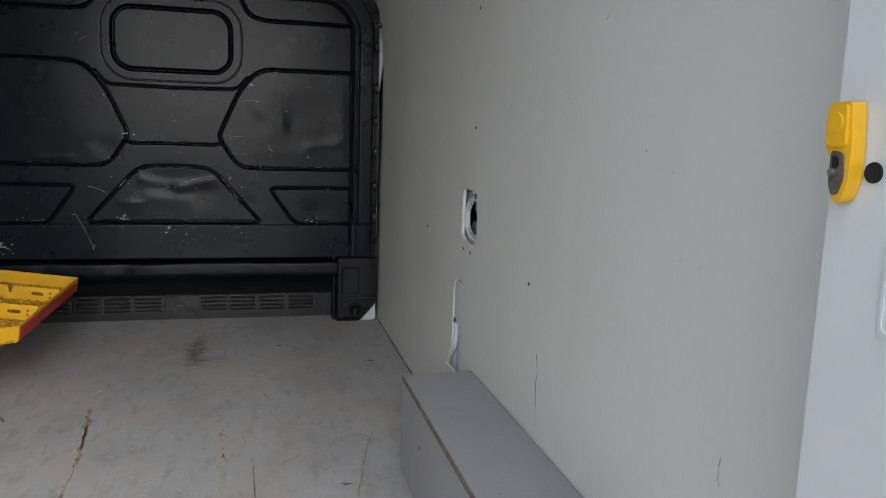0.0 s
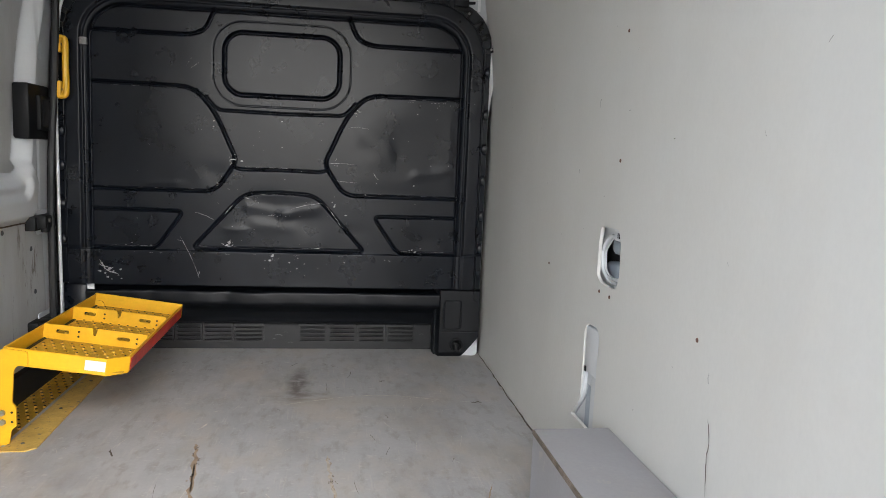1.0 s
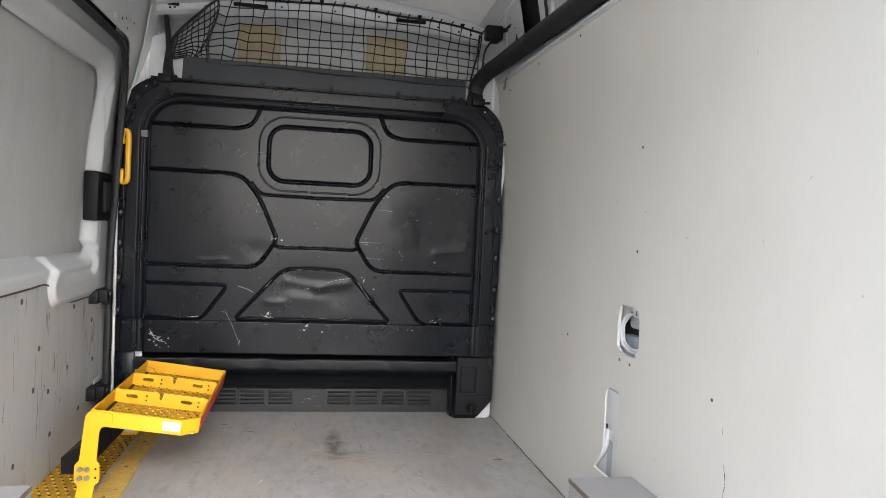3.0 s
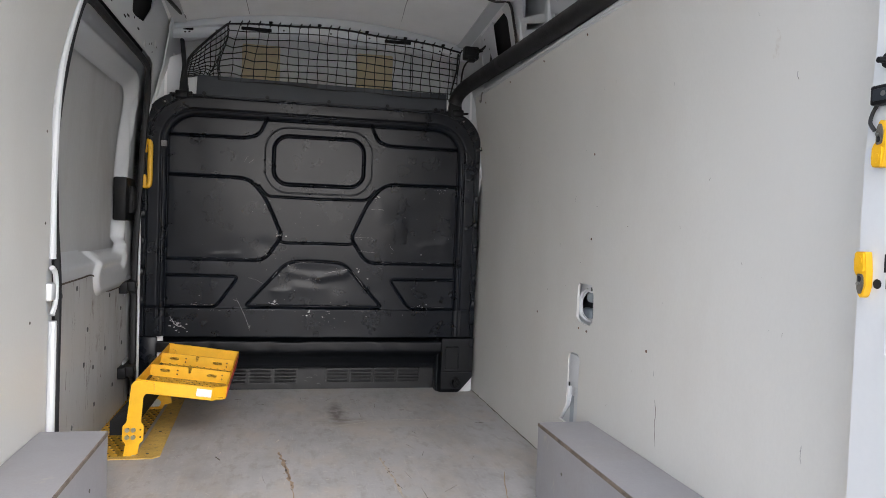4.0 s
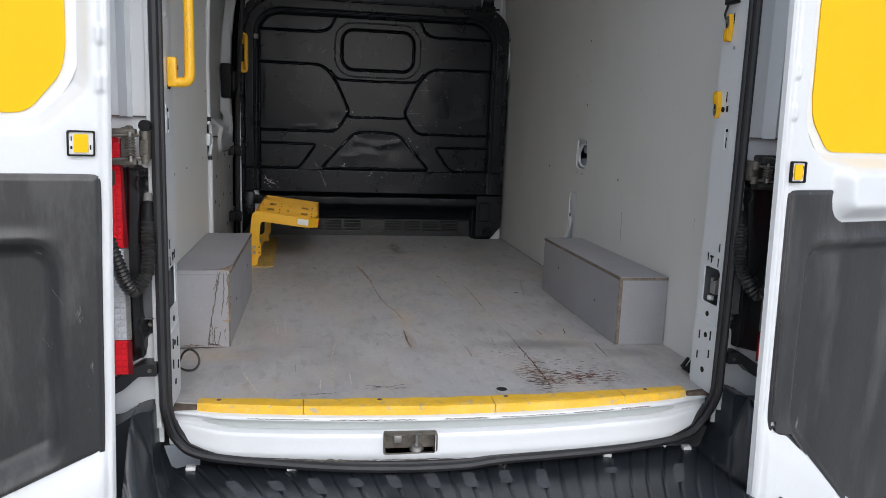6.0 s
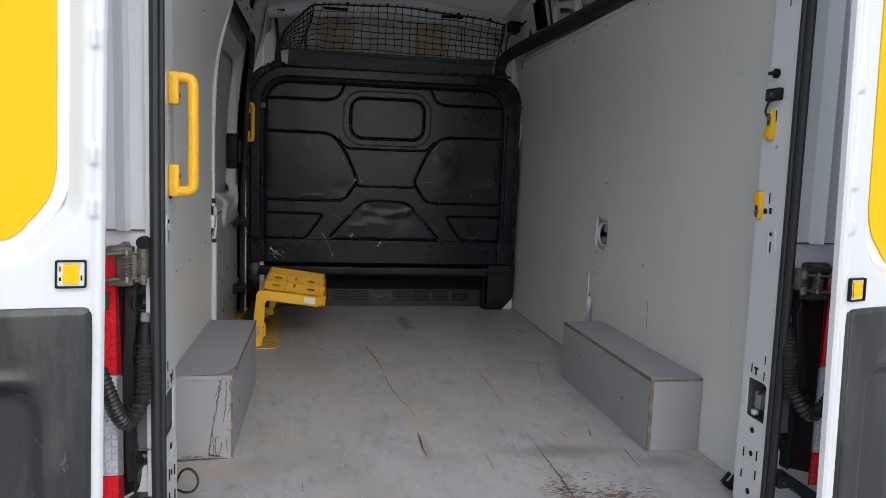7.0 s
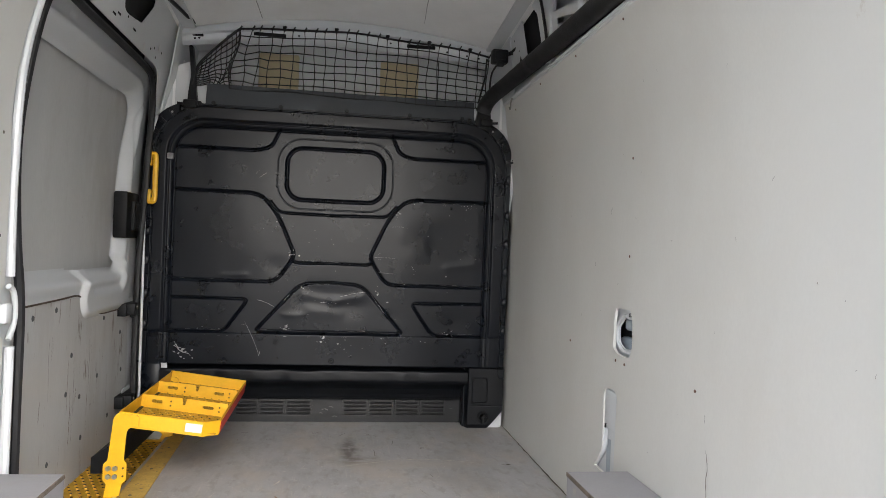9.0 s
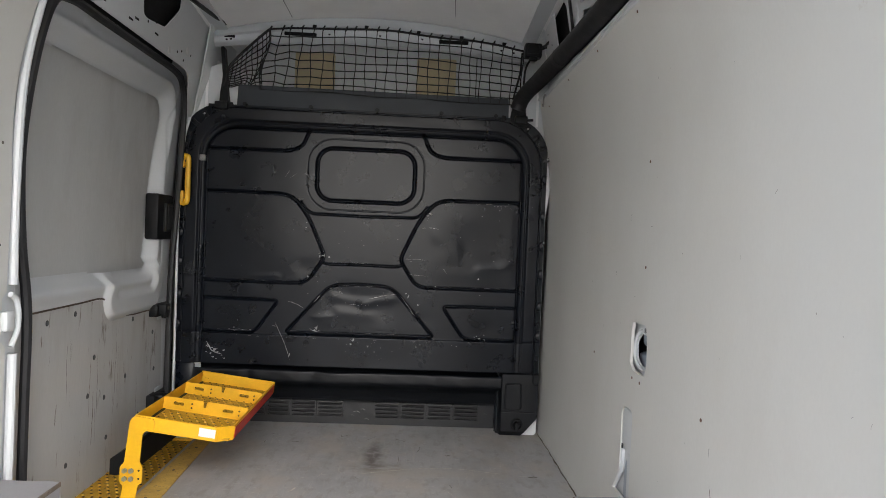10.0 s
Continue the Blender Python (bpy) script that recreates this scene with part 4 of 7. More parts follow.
relief("corner_block", UC, ZC, HC, UC < 0.776 + 0.85 * ZC, lambda a, b, c: (a, 2.954 - c, b), BEAM, bulkhead)
part("corner_block_side", box((0.655, 3.0, 0.0), (0.665, 3.10, 0.30), 0.002, 1), BEAM, bulkhead)
part("drain_knob", joined(tube([(0.752 + 0.025 * math.cos(6.2832 * k / 24), 2.950, 0.056 + 0.025 * math.sin(6.2832 * k / 24)) for k in range(24)], 0.0055, 8, True), rod((0.752, 2.958, 0.056), (0.752, 2.936, 0.056), 0.017, 16, 0.012),
                          box((0.742, 2.930, 0.028), (0.757, 2.950, 0.060), 0.003)), PLASTIC, bulkhead)
part("side_block", box((-0.90, 2.96, 0.0), (-0.80, 3.12, 0.31), 0.015), BLACK, bulkhead)
SLOTS = (0.102, 0.0835, 0.065, 0.0465)
for x0, x1 in ((-0.580, -0.484), (-0.464, -0.366), (-0.347, -0.235), (-0.218, -0.102), (0.062, 0.175), (0.193, 0.305), (0.325, 0.436), (0.456, 0.571)):
    vent = part("vent", plate(rrect(x0 - 0.007, 0.034, x1 + 0.007, 0.115, 0.006), [rrect(x0, zc - 0.0056, x1, zc + 0.0056, 0.0052, 4) for zc in SLOTS], 3.070, 3.0795, "xz"), VENT, bulkhead)
    part("vent_back", box((x0 - 0.002, 3.0796, 0.036), (x1 + 0.002, 3.0806, 0.113)), HOLE, vent)
    for zc in SLOTS:
        part("slat", tube([(x0 + 0.006, 3.0700, zc - 0.0062), (x1 - 0.006, 3.0700, zc - 0.0062)], 0.0015, 6), VENT, vent)
for k, (x, z, d) in enumerate(((-0.03, 0.062, 0.018), (0.0, 0.075, 0.012), (-0.05, 0.045, 0.010), (0.61, 0.07, 0.010), (0.02, 0.028, 0.012))):
    part("scuff", ribbon([(x - d, z), (x, z + d * 0.3), (x + d, z - d * 0.1)], d * 0.14, 0, 640 + k, "bulk", 3.0795), SCUFF, bulkhead, smooth=0)
part("grey_clip", box((-0.796, 2.905, 1.260), (-0.768, 2.925, 1.288), 0.003), SCUFF, bulkhead, "small grey clip")
for x, z in ((-0.274, 0.418), (0.242, 0.424), (-0.528, 0.326), (-0.01, 0.330), (0.494, 0.330)):
    part("screw", joined(screw((x, 2.925, z), (0, -1, 0), 0.008, 0.004), tube([(x + 0.013 * math.cos(0.5236 * k), 2.9232, z + 0.013 * math.sin(0.5236 * k)) for k in range(12)], 0.002, 5, True)), PLASTIC, bulkhead)
for s in (-1, 1):
    for zz in TABS:
        part("screw", screw((BC + s * 0.856, 2.940, zz), (0, -1, 0), 0.008, 0.004), PLASTIC, bulkhead)
for s in (-1, 1):
    for k in range(6):
        a = radians(12 + 14 * k)
        cx, cz = BC + s * (0.608 + 0.258 * math.cos(a)), 1.288 + 0.235 * math.sin(a)
        bm = box((-0.020, -0.010, -0.010), (0.020, 0.008, 0.010), 0.004)
        bm.transform(Matrix.Translation((cx, 2.938, cz)) @ Matrix.Rotation(-s * a, 4, "Y"))
        part("flange_clip", bm, PLASTIC if k % 2 else BEAM, bulkhead)
        part("screw", screw((cx + s * 0.004, 2.928, cz + 0.004), (0, -1, 0), 0.006, 0.004), STEEL if k % 3 == 0 else PLASTIC, bulkhead)

# paint chips and scratches on the bulkhead
rs = random.Random(11)


def chip(x, z, size, seed):
    r = random.Random(seed)
    bm = bmesh.new()
    n = 7
    bm.faces.new([bm.verts.new((x + size * r.uniform(0.3, 1.2) * math.cos(6.283 * i / n), 2.93 + CH, z + size * 0.6 * r.uniform(0.3, 1.2) * math.sin(6.283 * i / n))) for i in range(n)])
    return bm


def height_at(x, z):
    i = int(np.clip(round((x + 0.90) / 1.76 * (NU - 1)), 0, NU - 1))
    j = int(np.clip(round((z - 0.312) / 1.228 * (NV - 1)), 0, NV - 1))
    return float(H[max(0, j - 1):j + 2, max(0, i - 1):i + 2].max())


spots = [(0.02, 0.415, 0.006), (0.55, 0.47, 0.007), (0.33, 0.71, 0.006), (0.62, 0.615, 0.006), (0.25, 0.62, 0.006), (-0.02, 1.00, 0.004), (0.44, 0.95, 0.004), (-0.29, 0.99, 0.005), (0.68, 0.845, 0.005), (0.535, 0.755, 0.006)]
# knots of chips where loads have struck: middle, spread, how many, largest
for cx, cz, dx, dz, n, big in ((0.285, 1.042, 0.005, 0.016, 9, 0.008), (-0.212, 0.832, 0.010, 0.012, 12, 0.008), (-0.23, 0.486, 0.014, 0.012, 14, 0.008), (-0.058, 0.428, 0.012, 0.008, 12, 0.008), (-0.70, 0.375, 0.022, 0.022, 20, 0.010),
                               (0.655, 1.105, 0.030, 0.012, 24, 0.004), (0.56, 0.474, 0.025, 0.006, 10, 0.006), (-0.58, 0.475, 0.035, 0.004, 9, 0.006), (-0.26, 0.74, 0.02, 0.012, 9, 0.005), (-0.12, 0.672, 0.02, 0.008, 10, 0.005),
                               (0.205, 0.845, 0.006, 0.016, 6, 0.005), (0.19, 0.66, 0.02, 0.008, 8, 0.005), (-0.30, 0.955, 0.03, 0.02, 7, 0.005), (0.06, 0.39, 0.05, 0.02, 12, 0.004), (-0.10, 0.93, 0.05, 0.03, 8, 0.004),
                               (0.30, 0.43, 0.10, 0.006, 8, 0.004), (0.02, 0.61, 0.07, 0.006, 9, 0.004), (0.55, 1.105, 0.08, 0.005, 8, 0.004)):
    spots += [(rs.gauss(cx, dx), rs.gauss(cz, dz), big * rs.uniform(0.2, 1.0) ** 1.5) for _ in range(n)]
spots += [(rs.uniform(-0.7, 0.65), rs.uniform(0.36, 1.1), rs.uniform(0.0012, 0.003)) for _ in range(40)]
for k, (x, z, size) in enumerate(spots):
    CH = -height_at(x, z) - 0.0015
    part("paint_chip", chip(x, z, size, 100 + k), CHIP, bulkhead, smooth=0)
for k, (w, pts) in enumerate(((0.0012, [(-0.421, 0.514), (-0.375, 0.422), (-0.345, 0.341)]), (0.0008, [(-0.436, 0.50), (-0.425, 0.497), (-0.41, 0.494)]), (0.0016, [(-0.367, 0.616), (-0.322, 0.603), (-0.288, 0.585)]),
                              (0.0012, [(0.017, 0.639), (0.086, 0.658), (0.155, 0.669)]), (0.003, [(-0.244, 0.612), (-0.228, 0.634), (-0.215, 0.648)]), (0.0008, [(0.174, 0.837), (0.22, 0.837), (0.278, 0.836)]),
                              (0.0008, [(0.199, 0.765), (0.24, 0.762), (0.293, 0.759)]), (0.0022, [(0.167, 0.66), (0.203, 0.614), (0.233, 0.572)]), (0.003, [(-0.738, 0.414), (-0.706, 0.369), (-0.662, 0.354)]),
                              (0.0024, [(-0.74, 0.395), (-0.72, 0.385), (-0.69, 0.380)]), (0.0010, [(-0.074, 0.610), (-0.055, 0.612), (-0.04, 0.614)]), (0.0008, [(0.362, 0.804), (0.372, 0.786), (0.386, 0.774)]),
                              (0.0007, [(0.25, 0.985), (0.29, 0.99), (0.34, 0.985)]), (0.0006, [(-0.40, 1.20), (-0.385, 1.225), (-0.375, 1.235)]), (0.0006, [(-0.38, 1.195), (-0.36, 1.21), (-0.345, 1.22)]),
                              (0.0012, [(-0.26, 0.49), (-0.235, 0.478), (-0.20, 0.475)]), (0.0020, [(-0.352, 0.350), (-0.348, 0.36), (-0.345, 0.372)]))):
    hh = max(height_at(x, z) for x, z in pts)
    part("scratch", ribbon(pts, w, 0, 60 + k, "bulk", 2.93 - hh - 0.0015), CHIP, bulkhead, smooth=0)

# bare metal where the paint has rubbed off along the pressed edges
worn = [(s * a, s * b, z) for s in (-1, 1) for a, b, z in ((0.27, 0.73, 0.711), (0.36, 0.73, 1.114), (0.50, 0.73, 0.472))] + [(-0.34, 0.34, 0.476), (-0.12, 0.12, 0.698), (-0.73, 0.73, 0.445), (-0.16, 0.16, 0.808)]
for k in range(70):
    r = random.Random(3000 + k)
    a, b, z = worn[k % len(worn)]
    x = BC + r.uniform(a, b)
    l = r.uniform(0.004, 0.035)
    hh = height_at(x, z)
    part("scratch", ribbon([(x, z), (x + l * 0.5, z + r.uniform(-0.001, 0.001)), (x + l, z)], r.uniform(0.0004, 0.0011), 0, 3000 + k, "bulk", 2.93 - hh - 0.0012), CHIP, bulkhead, smooth=0)

# ---- overhead: shelf, net, strip panel, tube, lamp ----
overhead = part("overhead_shelf", joined(box((-0.80, 3.42, 1.50), (0.80, 3.44, 2.02)), box((-0.80, 2.99, 1.50), (0.80, 3.44, 1.52))), CLOTH)
tagged(overhead, "pale lined shelf space over the cab", "shelf space", kind="structure")
part("cab_roof", grid(16, 4, lambda a, b: (-0.80 + 1.6 * a, 2.95 + 0.49 * b, 1.985 - 0.09 * (2 * a - 1) ** 2 - 0.01 * b)), CLOTH, overhead)
for s in (-1, 1):
    part("cab_side", box((s * 0.79 - 0.006, 2.97, 1.50), (s * 0.79 + 0.006, 3.44, 1.95)), CLOTH, overhead)
for x0 in (-0.45, 0.20):
    part("foam_pad", box((x0, 3.385, 1.66), (x0 + 0.21, 3.42, 1.905), 0.008), TAN, overhead, "tan foam pad")
part("seam", box((0.52, 3.414, 1.62), (0.524, 3.421, 1.93)), PLASTIC, overhead)

strip = thing("shelf_front_panel", "dark grey panel along the top of the bulkhead", "panel", at=(0, 2.95, 1.52))
part("panel", plate(rounded([(-0.64, 1.515), (0.648, 1.505), (0.645, 1.622), (-0.635, 1.628)], 0.006), [], 2.938, 2.948, "xz"), DARKPANEL, strip)
part("lower_lip", tube([(-0.70, 2.93, 1.512), (0.66, 2.93, 1.500)], 0.008, 8), PLASTIC, strip)
for x in (-0.60, -0.292, 0.02, 0.325, 0.585):
    part("knob", joined(rod((x, 2.94, 1.535), (x, 2.922, 1.535), 0.010, 12), rod((x, 2.936, 1.515), (x, 2.930, 1.535), 0.004, 8)), PLASTIC, strip)

for s, top in ((-1, 1.80), (1, 1.64)):
    bracket = thing("shelf_end_bracket", "black plastic end bracket beside the overhead shelf", "bracket", at=(s * 0.69, 2.95, 1.5))
    part("body", plate(rounded([(s * 0.668, 1.49), (s * 0.722, 1.49), (s * 0.718, 1.58), (s * 0.708, 1.66), (s * 0.722, top), (s * 0.704, top), (s * 0.688, 1.66), (s * 0.682, 1.58)] if s < 0 else [(0.65, 1.49), (0.735, 1.49), (0.725, 1.60), (0.735, top), (0.70, top), (0.668, 1.60)], 0.01), [], 2.93, 2.965, "xz"), PLASTIC, bracket)
    part("clamp", joined(box((s * 0.705 - 0.03, 2.90, 1.505), (s * 0.705 + 0.03, 2.94, 1.54), 0.006), rod((s * 0.70, 2.92, 1.52), (s * 0.76, 2.90, 1.52), 0.006)), PLASTIC, bracket)

# cargo net: upright and cross cords that sag, bunched at its left end
net = thing("cargo_net", "black knotted cargo net over the overhead shelf", "net", at=(0, 2.94, 1.62))


def net_top(x):
    return 1.903 - 0.012 * x - 0.105 * x * x


NX = [-0.49 + (0.70 + 0.49) * i / 24 for i in range(25)]


def net_point(i, j, rows=8):
    """Cord crossing i, j: j = 0 at the top rail."""
    f = j / rows
    x = NX[i]
    bot = 1.602 - 0.018 * x
    squeeze = max(0.0, 1 - i / 6)
    xb = x - 0.05 * squeeze * f + 0.007 * math.sin(i * 1.9 + j * 0.8) * squeeze + 0.004 * math.sin(i * 2.1 + j)
    z = net_top(x) * (1 - f) + bot * f + 0.003 * math.sin(i * 0.7 + j * 1.3) + 0.012 * squeeze * math.sin(f * 3.0) * math.sin(i * 2.2 + j * 0.9)
    y = 2.898 + 0.034 * f + 0.014 * math.sin(f * math.pi) + 0.008 * math.sin(i * 0.5 + j * 0.9)
    return (xb, y, z)


for i in range(25):
    part("cord", tube([net_point(i, j) for j in range(9)], 0.0027, 4), NET, net)
for j in range(1, 9):
    part("cross_cord", tube([net_point(i, j) for i in range(25)], 0.0027, 4), NET, net)


def left_net(a, f):
    """The bunched end of the net: a from the slack side rope to the first upright cord, f from top to bottom."""
    top = Vector((-0.675 + 0.185 * a, 0, 1.695 + 0.200 * a ** 0.85))
    bottom = Vector((-0.70 + 0.20 * a, 0, 1.615))
    p = top.lerp(bottom, f)
    join = Vector(net_point(0, 8 * f))
    p = p.lerp(Vector((join.x, 0, join.z)), a ** 3)
    w = math.sin(math.pi * a)
    return (p.x + 0.018 * w * f * math.sin(f * 6 + a * 9), 2.902 + 0.03 * f + 0.012 * math.sin(f * 3.1) + 0.01 * w, p.z + 0.014 * w * f * math.sin(a * 14 + f * 4) - 0.02 * w * math.sin(f * math.pi))


for k in range(10):
    part("cord", tube([left_net(k / 10, f / 12) for f in range(13)], 0.0027, 4), NET, net)
for k in range(1, 11):
    part("cross_cord", tube([left_net(a / 14, k / 10) for a in range(15)], 0.0027, 4), NET, net)
part("top_rope", tube([net_point(i, 0) for i in range(25)], 0.005, 6), NET, net)
part("side_rope", tube([left_net(1 - k / 14, 0) for k in range(15)] + [left_net(0, k / 4) for k in range(1, 5)], 0.006, 6), NET, net)
part("side_rope", tube([(0.70, 2.935, net_top(0.70)), (0.695, 2.94, 1.75), (0.665, 2.94, 1.62)], 0.005, 6), NET, net)
for i in range(0, 25, 1):
    x, y, z = net_point(i, 0)
    part("hook", tube([(x, y + 0.006, z - 0.006), (x + 0.004, y - 0.006, z + 0.004), (x + 0.010, y - 0.004, z + 0.014)], 0.0035, 5), NET, net)
for i in (4, 9, 14, 18, 22):
    x, y, z = net_point(i, 0)
    part("clip", box((x - 0.008, y - 0.010, z - 0.002), (x + 0.008, y + 0.006, z + 0.016), 0.003), PLASTIC, net)

pipe = thing("foam_padded_rail", "black foam-padded rail along the top of the lining", "rail", at=(0.755, 1.5, 1.6))
pts = smooth_path([(0.690, 2.935, 1.575), (0.702, 2.915, 1.615), (0.724, 2.85, 1.648), (0.744, 2.70, 1.662), (0.753, 2.4, 1.664), (0.758, 1.9, 1.656), (0.76, 1.4, 1.648), (0.762, 0.9, 1.6445), (0.764, 0.35, 1.643), (0.764, 0.16, 1.643)], 8)
part("foam_sleeve", tube(pts, 0.0365, 16), FOAM, pipe)
for k in (14, 34, 52):
    part("joint_tape", tube([pts[k].lerp(pts[k + 1], f) for f in (0.1, 0.5, 0.9)], 0.0373, 16), RUBBER, pipe)
part("end_cap", tube([pts[0], pts[0].lerp(pts[1], 0.9)], 0.038, 16), RUBBER, pipe)

junction = thing("cable_junction_box", "black junction box with looped cable on the pillar", "junction box", at=(0.74, 2.72, 1.76))
part("box", joined(box((0.680, 2.70, 1.768), (0.756, 2.755, 1.832), 0.008), box((0.690, 2.694, 1.782), (0.742, 2.70, 1.822), 0.003), rod((0.756, 2.72, 1.815), (0.772, 2.705, 1.818), 0.010, 10), box((0.700, 2.69, 1.752), (0.735, 2.72, 1.770), 0.004)), PLASTIC, junction)
part("cable", tube(smooth_path([(0.765, 2.70, 1.817), (0.785, 2.64, 1.830), (0.792, 2.60, 1.80), (0.785, 2.58, 1.74), (0.775, 2.60, 1.68)], 6), 0.006, 6), CABLE, junction)
part("lead", tube(smooth_path([(0.718, 2.74, 1.78), (0.70, 2.80, 1.74), (0.70, 2.84, 1.68), (0.705, 2.86, 1.61)], 6), 0.005, 6), CABLE, junction)

wiring = thing("roof_wiring", "black taped wiring along the roof bow and pillar", "wiring", at=(0.5, 2.2, 1.95))
pts = [(x, 2.215, roof_z(x, 2.215) - 0.034) for x in np.linspace(-0.1, 0.70, 14)] + [(0.748, 2.18, 1.905), (0.760, 2.140, 1.81), (0.768, 2.112, 1.71), (0.770, 2.105, 1.64)]
part("loom", tube(smooth_path(pts, 3), 0.006, 6), CABLE, wiring)
part("loom", tube(smooth_path([(0.766, 1.412, 1.95), (0.764, 1.408, 1.85), (0.766, 1.404, 1.75), (0.768, 1.40, 1.66)], 4), 0.006, 6), CABLE, wiring)
part("loom", tube(smooth_path([(-0.748, 2.22, 1.855), (-0.738, 2.34, 1.868), (-0.728, 2.48, 1.876), (-0.712, 2.68, 1.884), (-0.695, 2.90, 1.898)], 5), 0.009, 6), CABLE, wiring)
for k, x in enumerate((0.10, 0.32, 0.46, 0.60)):
    part("clip", box((x - 0.012, 2.205, roof_z(x, 2.215) - 0.044), (x + 0.012, 2.225, roof_z(x, 2.215) - 0.026), 0.004), PLASTIC, wiring)

lamp = thing("roof_lamp", "small warm courtesy lamp lit on the roof bow", "lamp", at=(0.275, 2.19, 2.0))
part("housing", box((0.22, 2.205, roof_z(0.27, 2.2) - 0.030), (0.335, 2.26, roof_z(0.27, 2.2) - 0.010), 0.006), WHITE, lamp)
part("lens", box((0.255, 2.20, roof_z(0.27, 2.2) - 0.034), (0.305, 2.24, roof_z(0.27, 2.2) - 0.018), 0.005), LENSLAMP, lamp)

# ---- side door, closed ----
side_door = thing("door_side", "white sliding side door with scuffed grey ply panels", "sliding door", kind="structure", at=(-0.95, 2.2, 0))


win = rounded([(1.60, 0.765), (2.72, 0.750), (2.835, 1.44), (2.765, 1.515), (1.60, 1.505)], [0.05, 0.09, 0.07, 0.05, 0.05], 7)
YD, ZD = np.meshgrid(np.linspace(1.45, 2.99, 220), np.linspace(-0.06, 1.74, 260))
d_win = sd_poly(YD, ZD, win)
HD = -0.042 * smoothstep(0.050, -0.004, d_win) + 0.010 * np.exp(-((d_win - 0.062) / 0.014) ** 2) * smoothstep(0.74, 0.80, ZD)
HD += 0.013 * np.exp(-((ZD - 0.712) / 0.034) ** 2) * smoothstep(2.86, 2.70, YD)
HD += 0.022 * smoothstep(0.012, -0.026, sd_rrect(YD, ZD, 2.53, 0.688, 0.295, 0.112, 0.085)) - 0.022 * smoothstep(0.010, -0.030, sd_rrect(YD, ZD, 2.53, 0.706, 0.215, 0.046, 0.04))
HD -= 0.006 * smoothstep(0.012, 0.0, np.abs(YD - 2.865)) * smoothstep(0.0, 0.05, ZD - 0.60)
for yy, zz in ((2.90, 1.40), (2.90, 1.22), (2.88, 0.99), (2.30, 1.60), (1.90, 1.60)):
    HD -= 0.006 * smoothstep(0.004, -0.004, sd_rrect(YD, ZD, yy, zz, 0.010 if zz < 1.5 else 0.022, 0.028 if zz < 1.5 else 0.010, 0.009))
relief("door_shell", YD, ZD, HD, (d_win > -0.010) & (sd_poly(YD, ZD, [(1.45, -0.06), (2.99, -0.06), (2.99, 1.40), (2.86, 1.74), (1.45, 1.74)]) < 0.004), lambda p, q, w: (-0.940 + 0.22 * max(0, q - 1.1) ** 2 + w, p, q), WHITE, side_door)
part("window_blank", plate([(1.5, 0.70), (2.90, 0.70), (2.90, 1.60), (1.5, 1.60)], [], 0.0, 0.008, lambda p, q, w: (-0.985 - w + 0.16 * max(0, q - 1.1) ** 2, p, q), BENDS), DOORPLY, side_door, "grey ply blank in the window")
part("lower_panel", plate([(1.47, -0.02), (2.92, -0.02), (2.88, 0.53), (2.86, 0.56), (2.70, 0.577), (2.47, 0.573), (2.36, 0.596), (2.28, 0.630), (2.22, 0.662), (1.47, 0.66)], [], 0.0, 0.008, lambda p, q, w: (-0.9365 - w, p, q)), KICKPLY, side_door, "scuffed grey ply kick panel")
kick_edge = smooth_path([(1.50, 0.660, 0), (2.02, 0.664, 0), (2.215, 0.664, 0), (2.285, 0.628, 0), (2.37, 0.594, 0), (2.50, 0.574, 0), (2.68, 0.572, 0), (2.80, 0.566, 0), (2.868, 0.555, 0)], 6)
part("panel_gap", tube([(-0.9345, p.x, p.y + 0.002) for p in kick_edge], 0.0032, 6), DARKGOUGE, side_door, "dark gap over the kick panel")
for y, z in ((2.005, 0.632), (2.27, 0.605), (1.81, 0.623), (2.531, 0.555), (2.123, 0.322), (2.468, 0.33), (2.267, 0.286), (2.296, 0.126), (2.623, 0.136), (1.969, 0.118), (2.168, 0.455), (2.80, 0.30), (2.77, 0.47)):
    part("screw", screw((-0.9375, y, z), (1, 0, 0), 0.0125, 0.003), SHADE, side_door)
for k in range(26):
    r = random.Random(300 + k)
    y, z, dz = r.uniform(1.8, 2.8), r.uniform(0.06, 0.50), r.uniform(0.02, 0.10)
    bm = ribbon([(y, z), (y + r.uniform(-0.003, 0.003), z + dz * 0.5), (y + r.uniform(-0.006, 0.006), z + dz)], r.choice((0.0008, 0.0012, 0.002, 0.004)), 0, 300 + k, "bulk", 0)
    for vv in bm.verts:
        vv.co = Vector((-0.9365, vv.co.x, vv.co.z))
    part("scuff", bm, (DARKGOUGE, GRIME, SCUFF)[k % 3], side_door, smooth=0)
for k in range(10):
    r = random.Random(340 + k)
    y, z, dz = r.uniform(1.75, 2.85), r.uniform(0.10, 0.40), r.uniform(0.06, 0.22)
    bm = ribbon([(y, z), (y + r.uniform(-0.004, 0.004), z + dz * 0.4), (y + r.uniform(-0.006, 0.006), z + dz * 0.7), (y + r.uniform(-0.006, 0.006), z + dz)], r.choice((0.0012, 0.0018, 0.0030)), 0, 340 + k, "bulk", 0)
    for vv in bm.verts:
        vv.co = Vector((-0.9360, vv.co.x, vv.co.z))
    part("run_mark", bm, (SCUFF, WOOD, GRIME)[k % 3], side_door, smooth=0)
hinge = part("slide_bracket", joined(box((-0.975, 2.73, 0.885), (-0.915, 2.93, 1.09), 0.01), box((-0.925, 2.80, 0.92), (-0.900, 2.90, 1.05), 0.006)), PLASTIC, side_door, "black plastic latch cover")
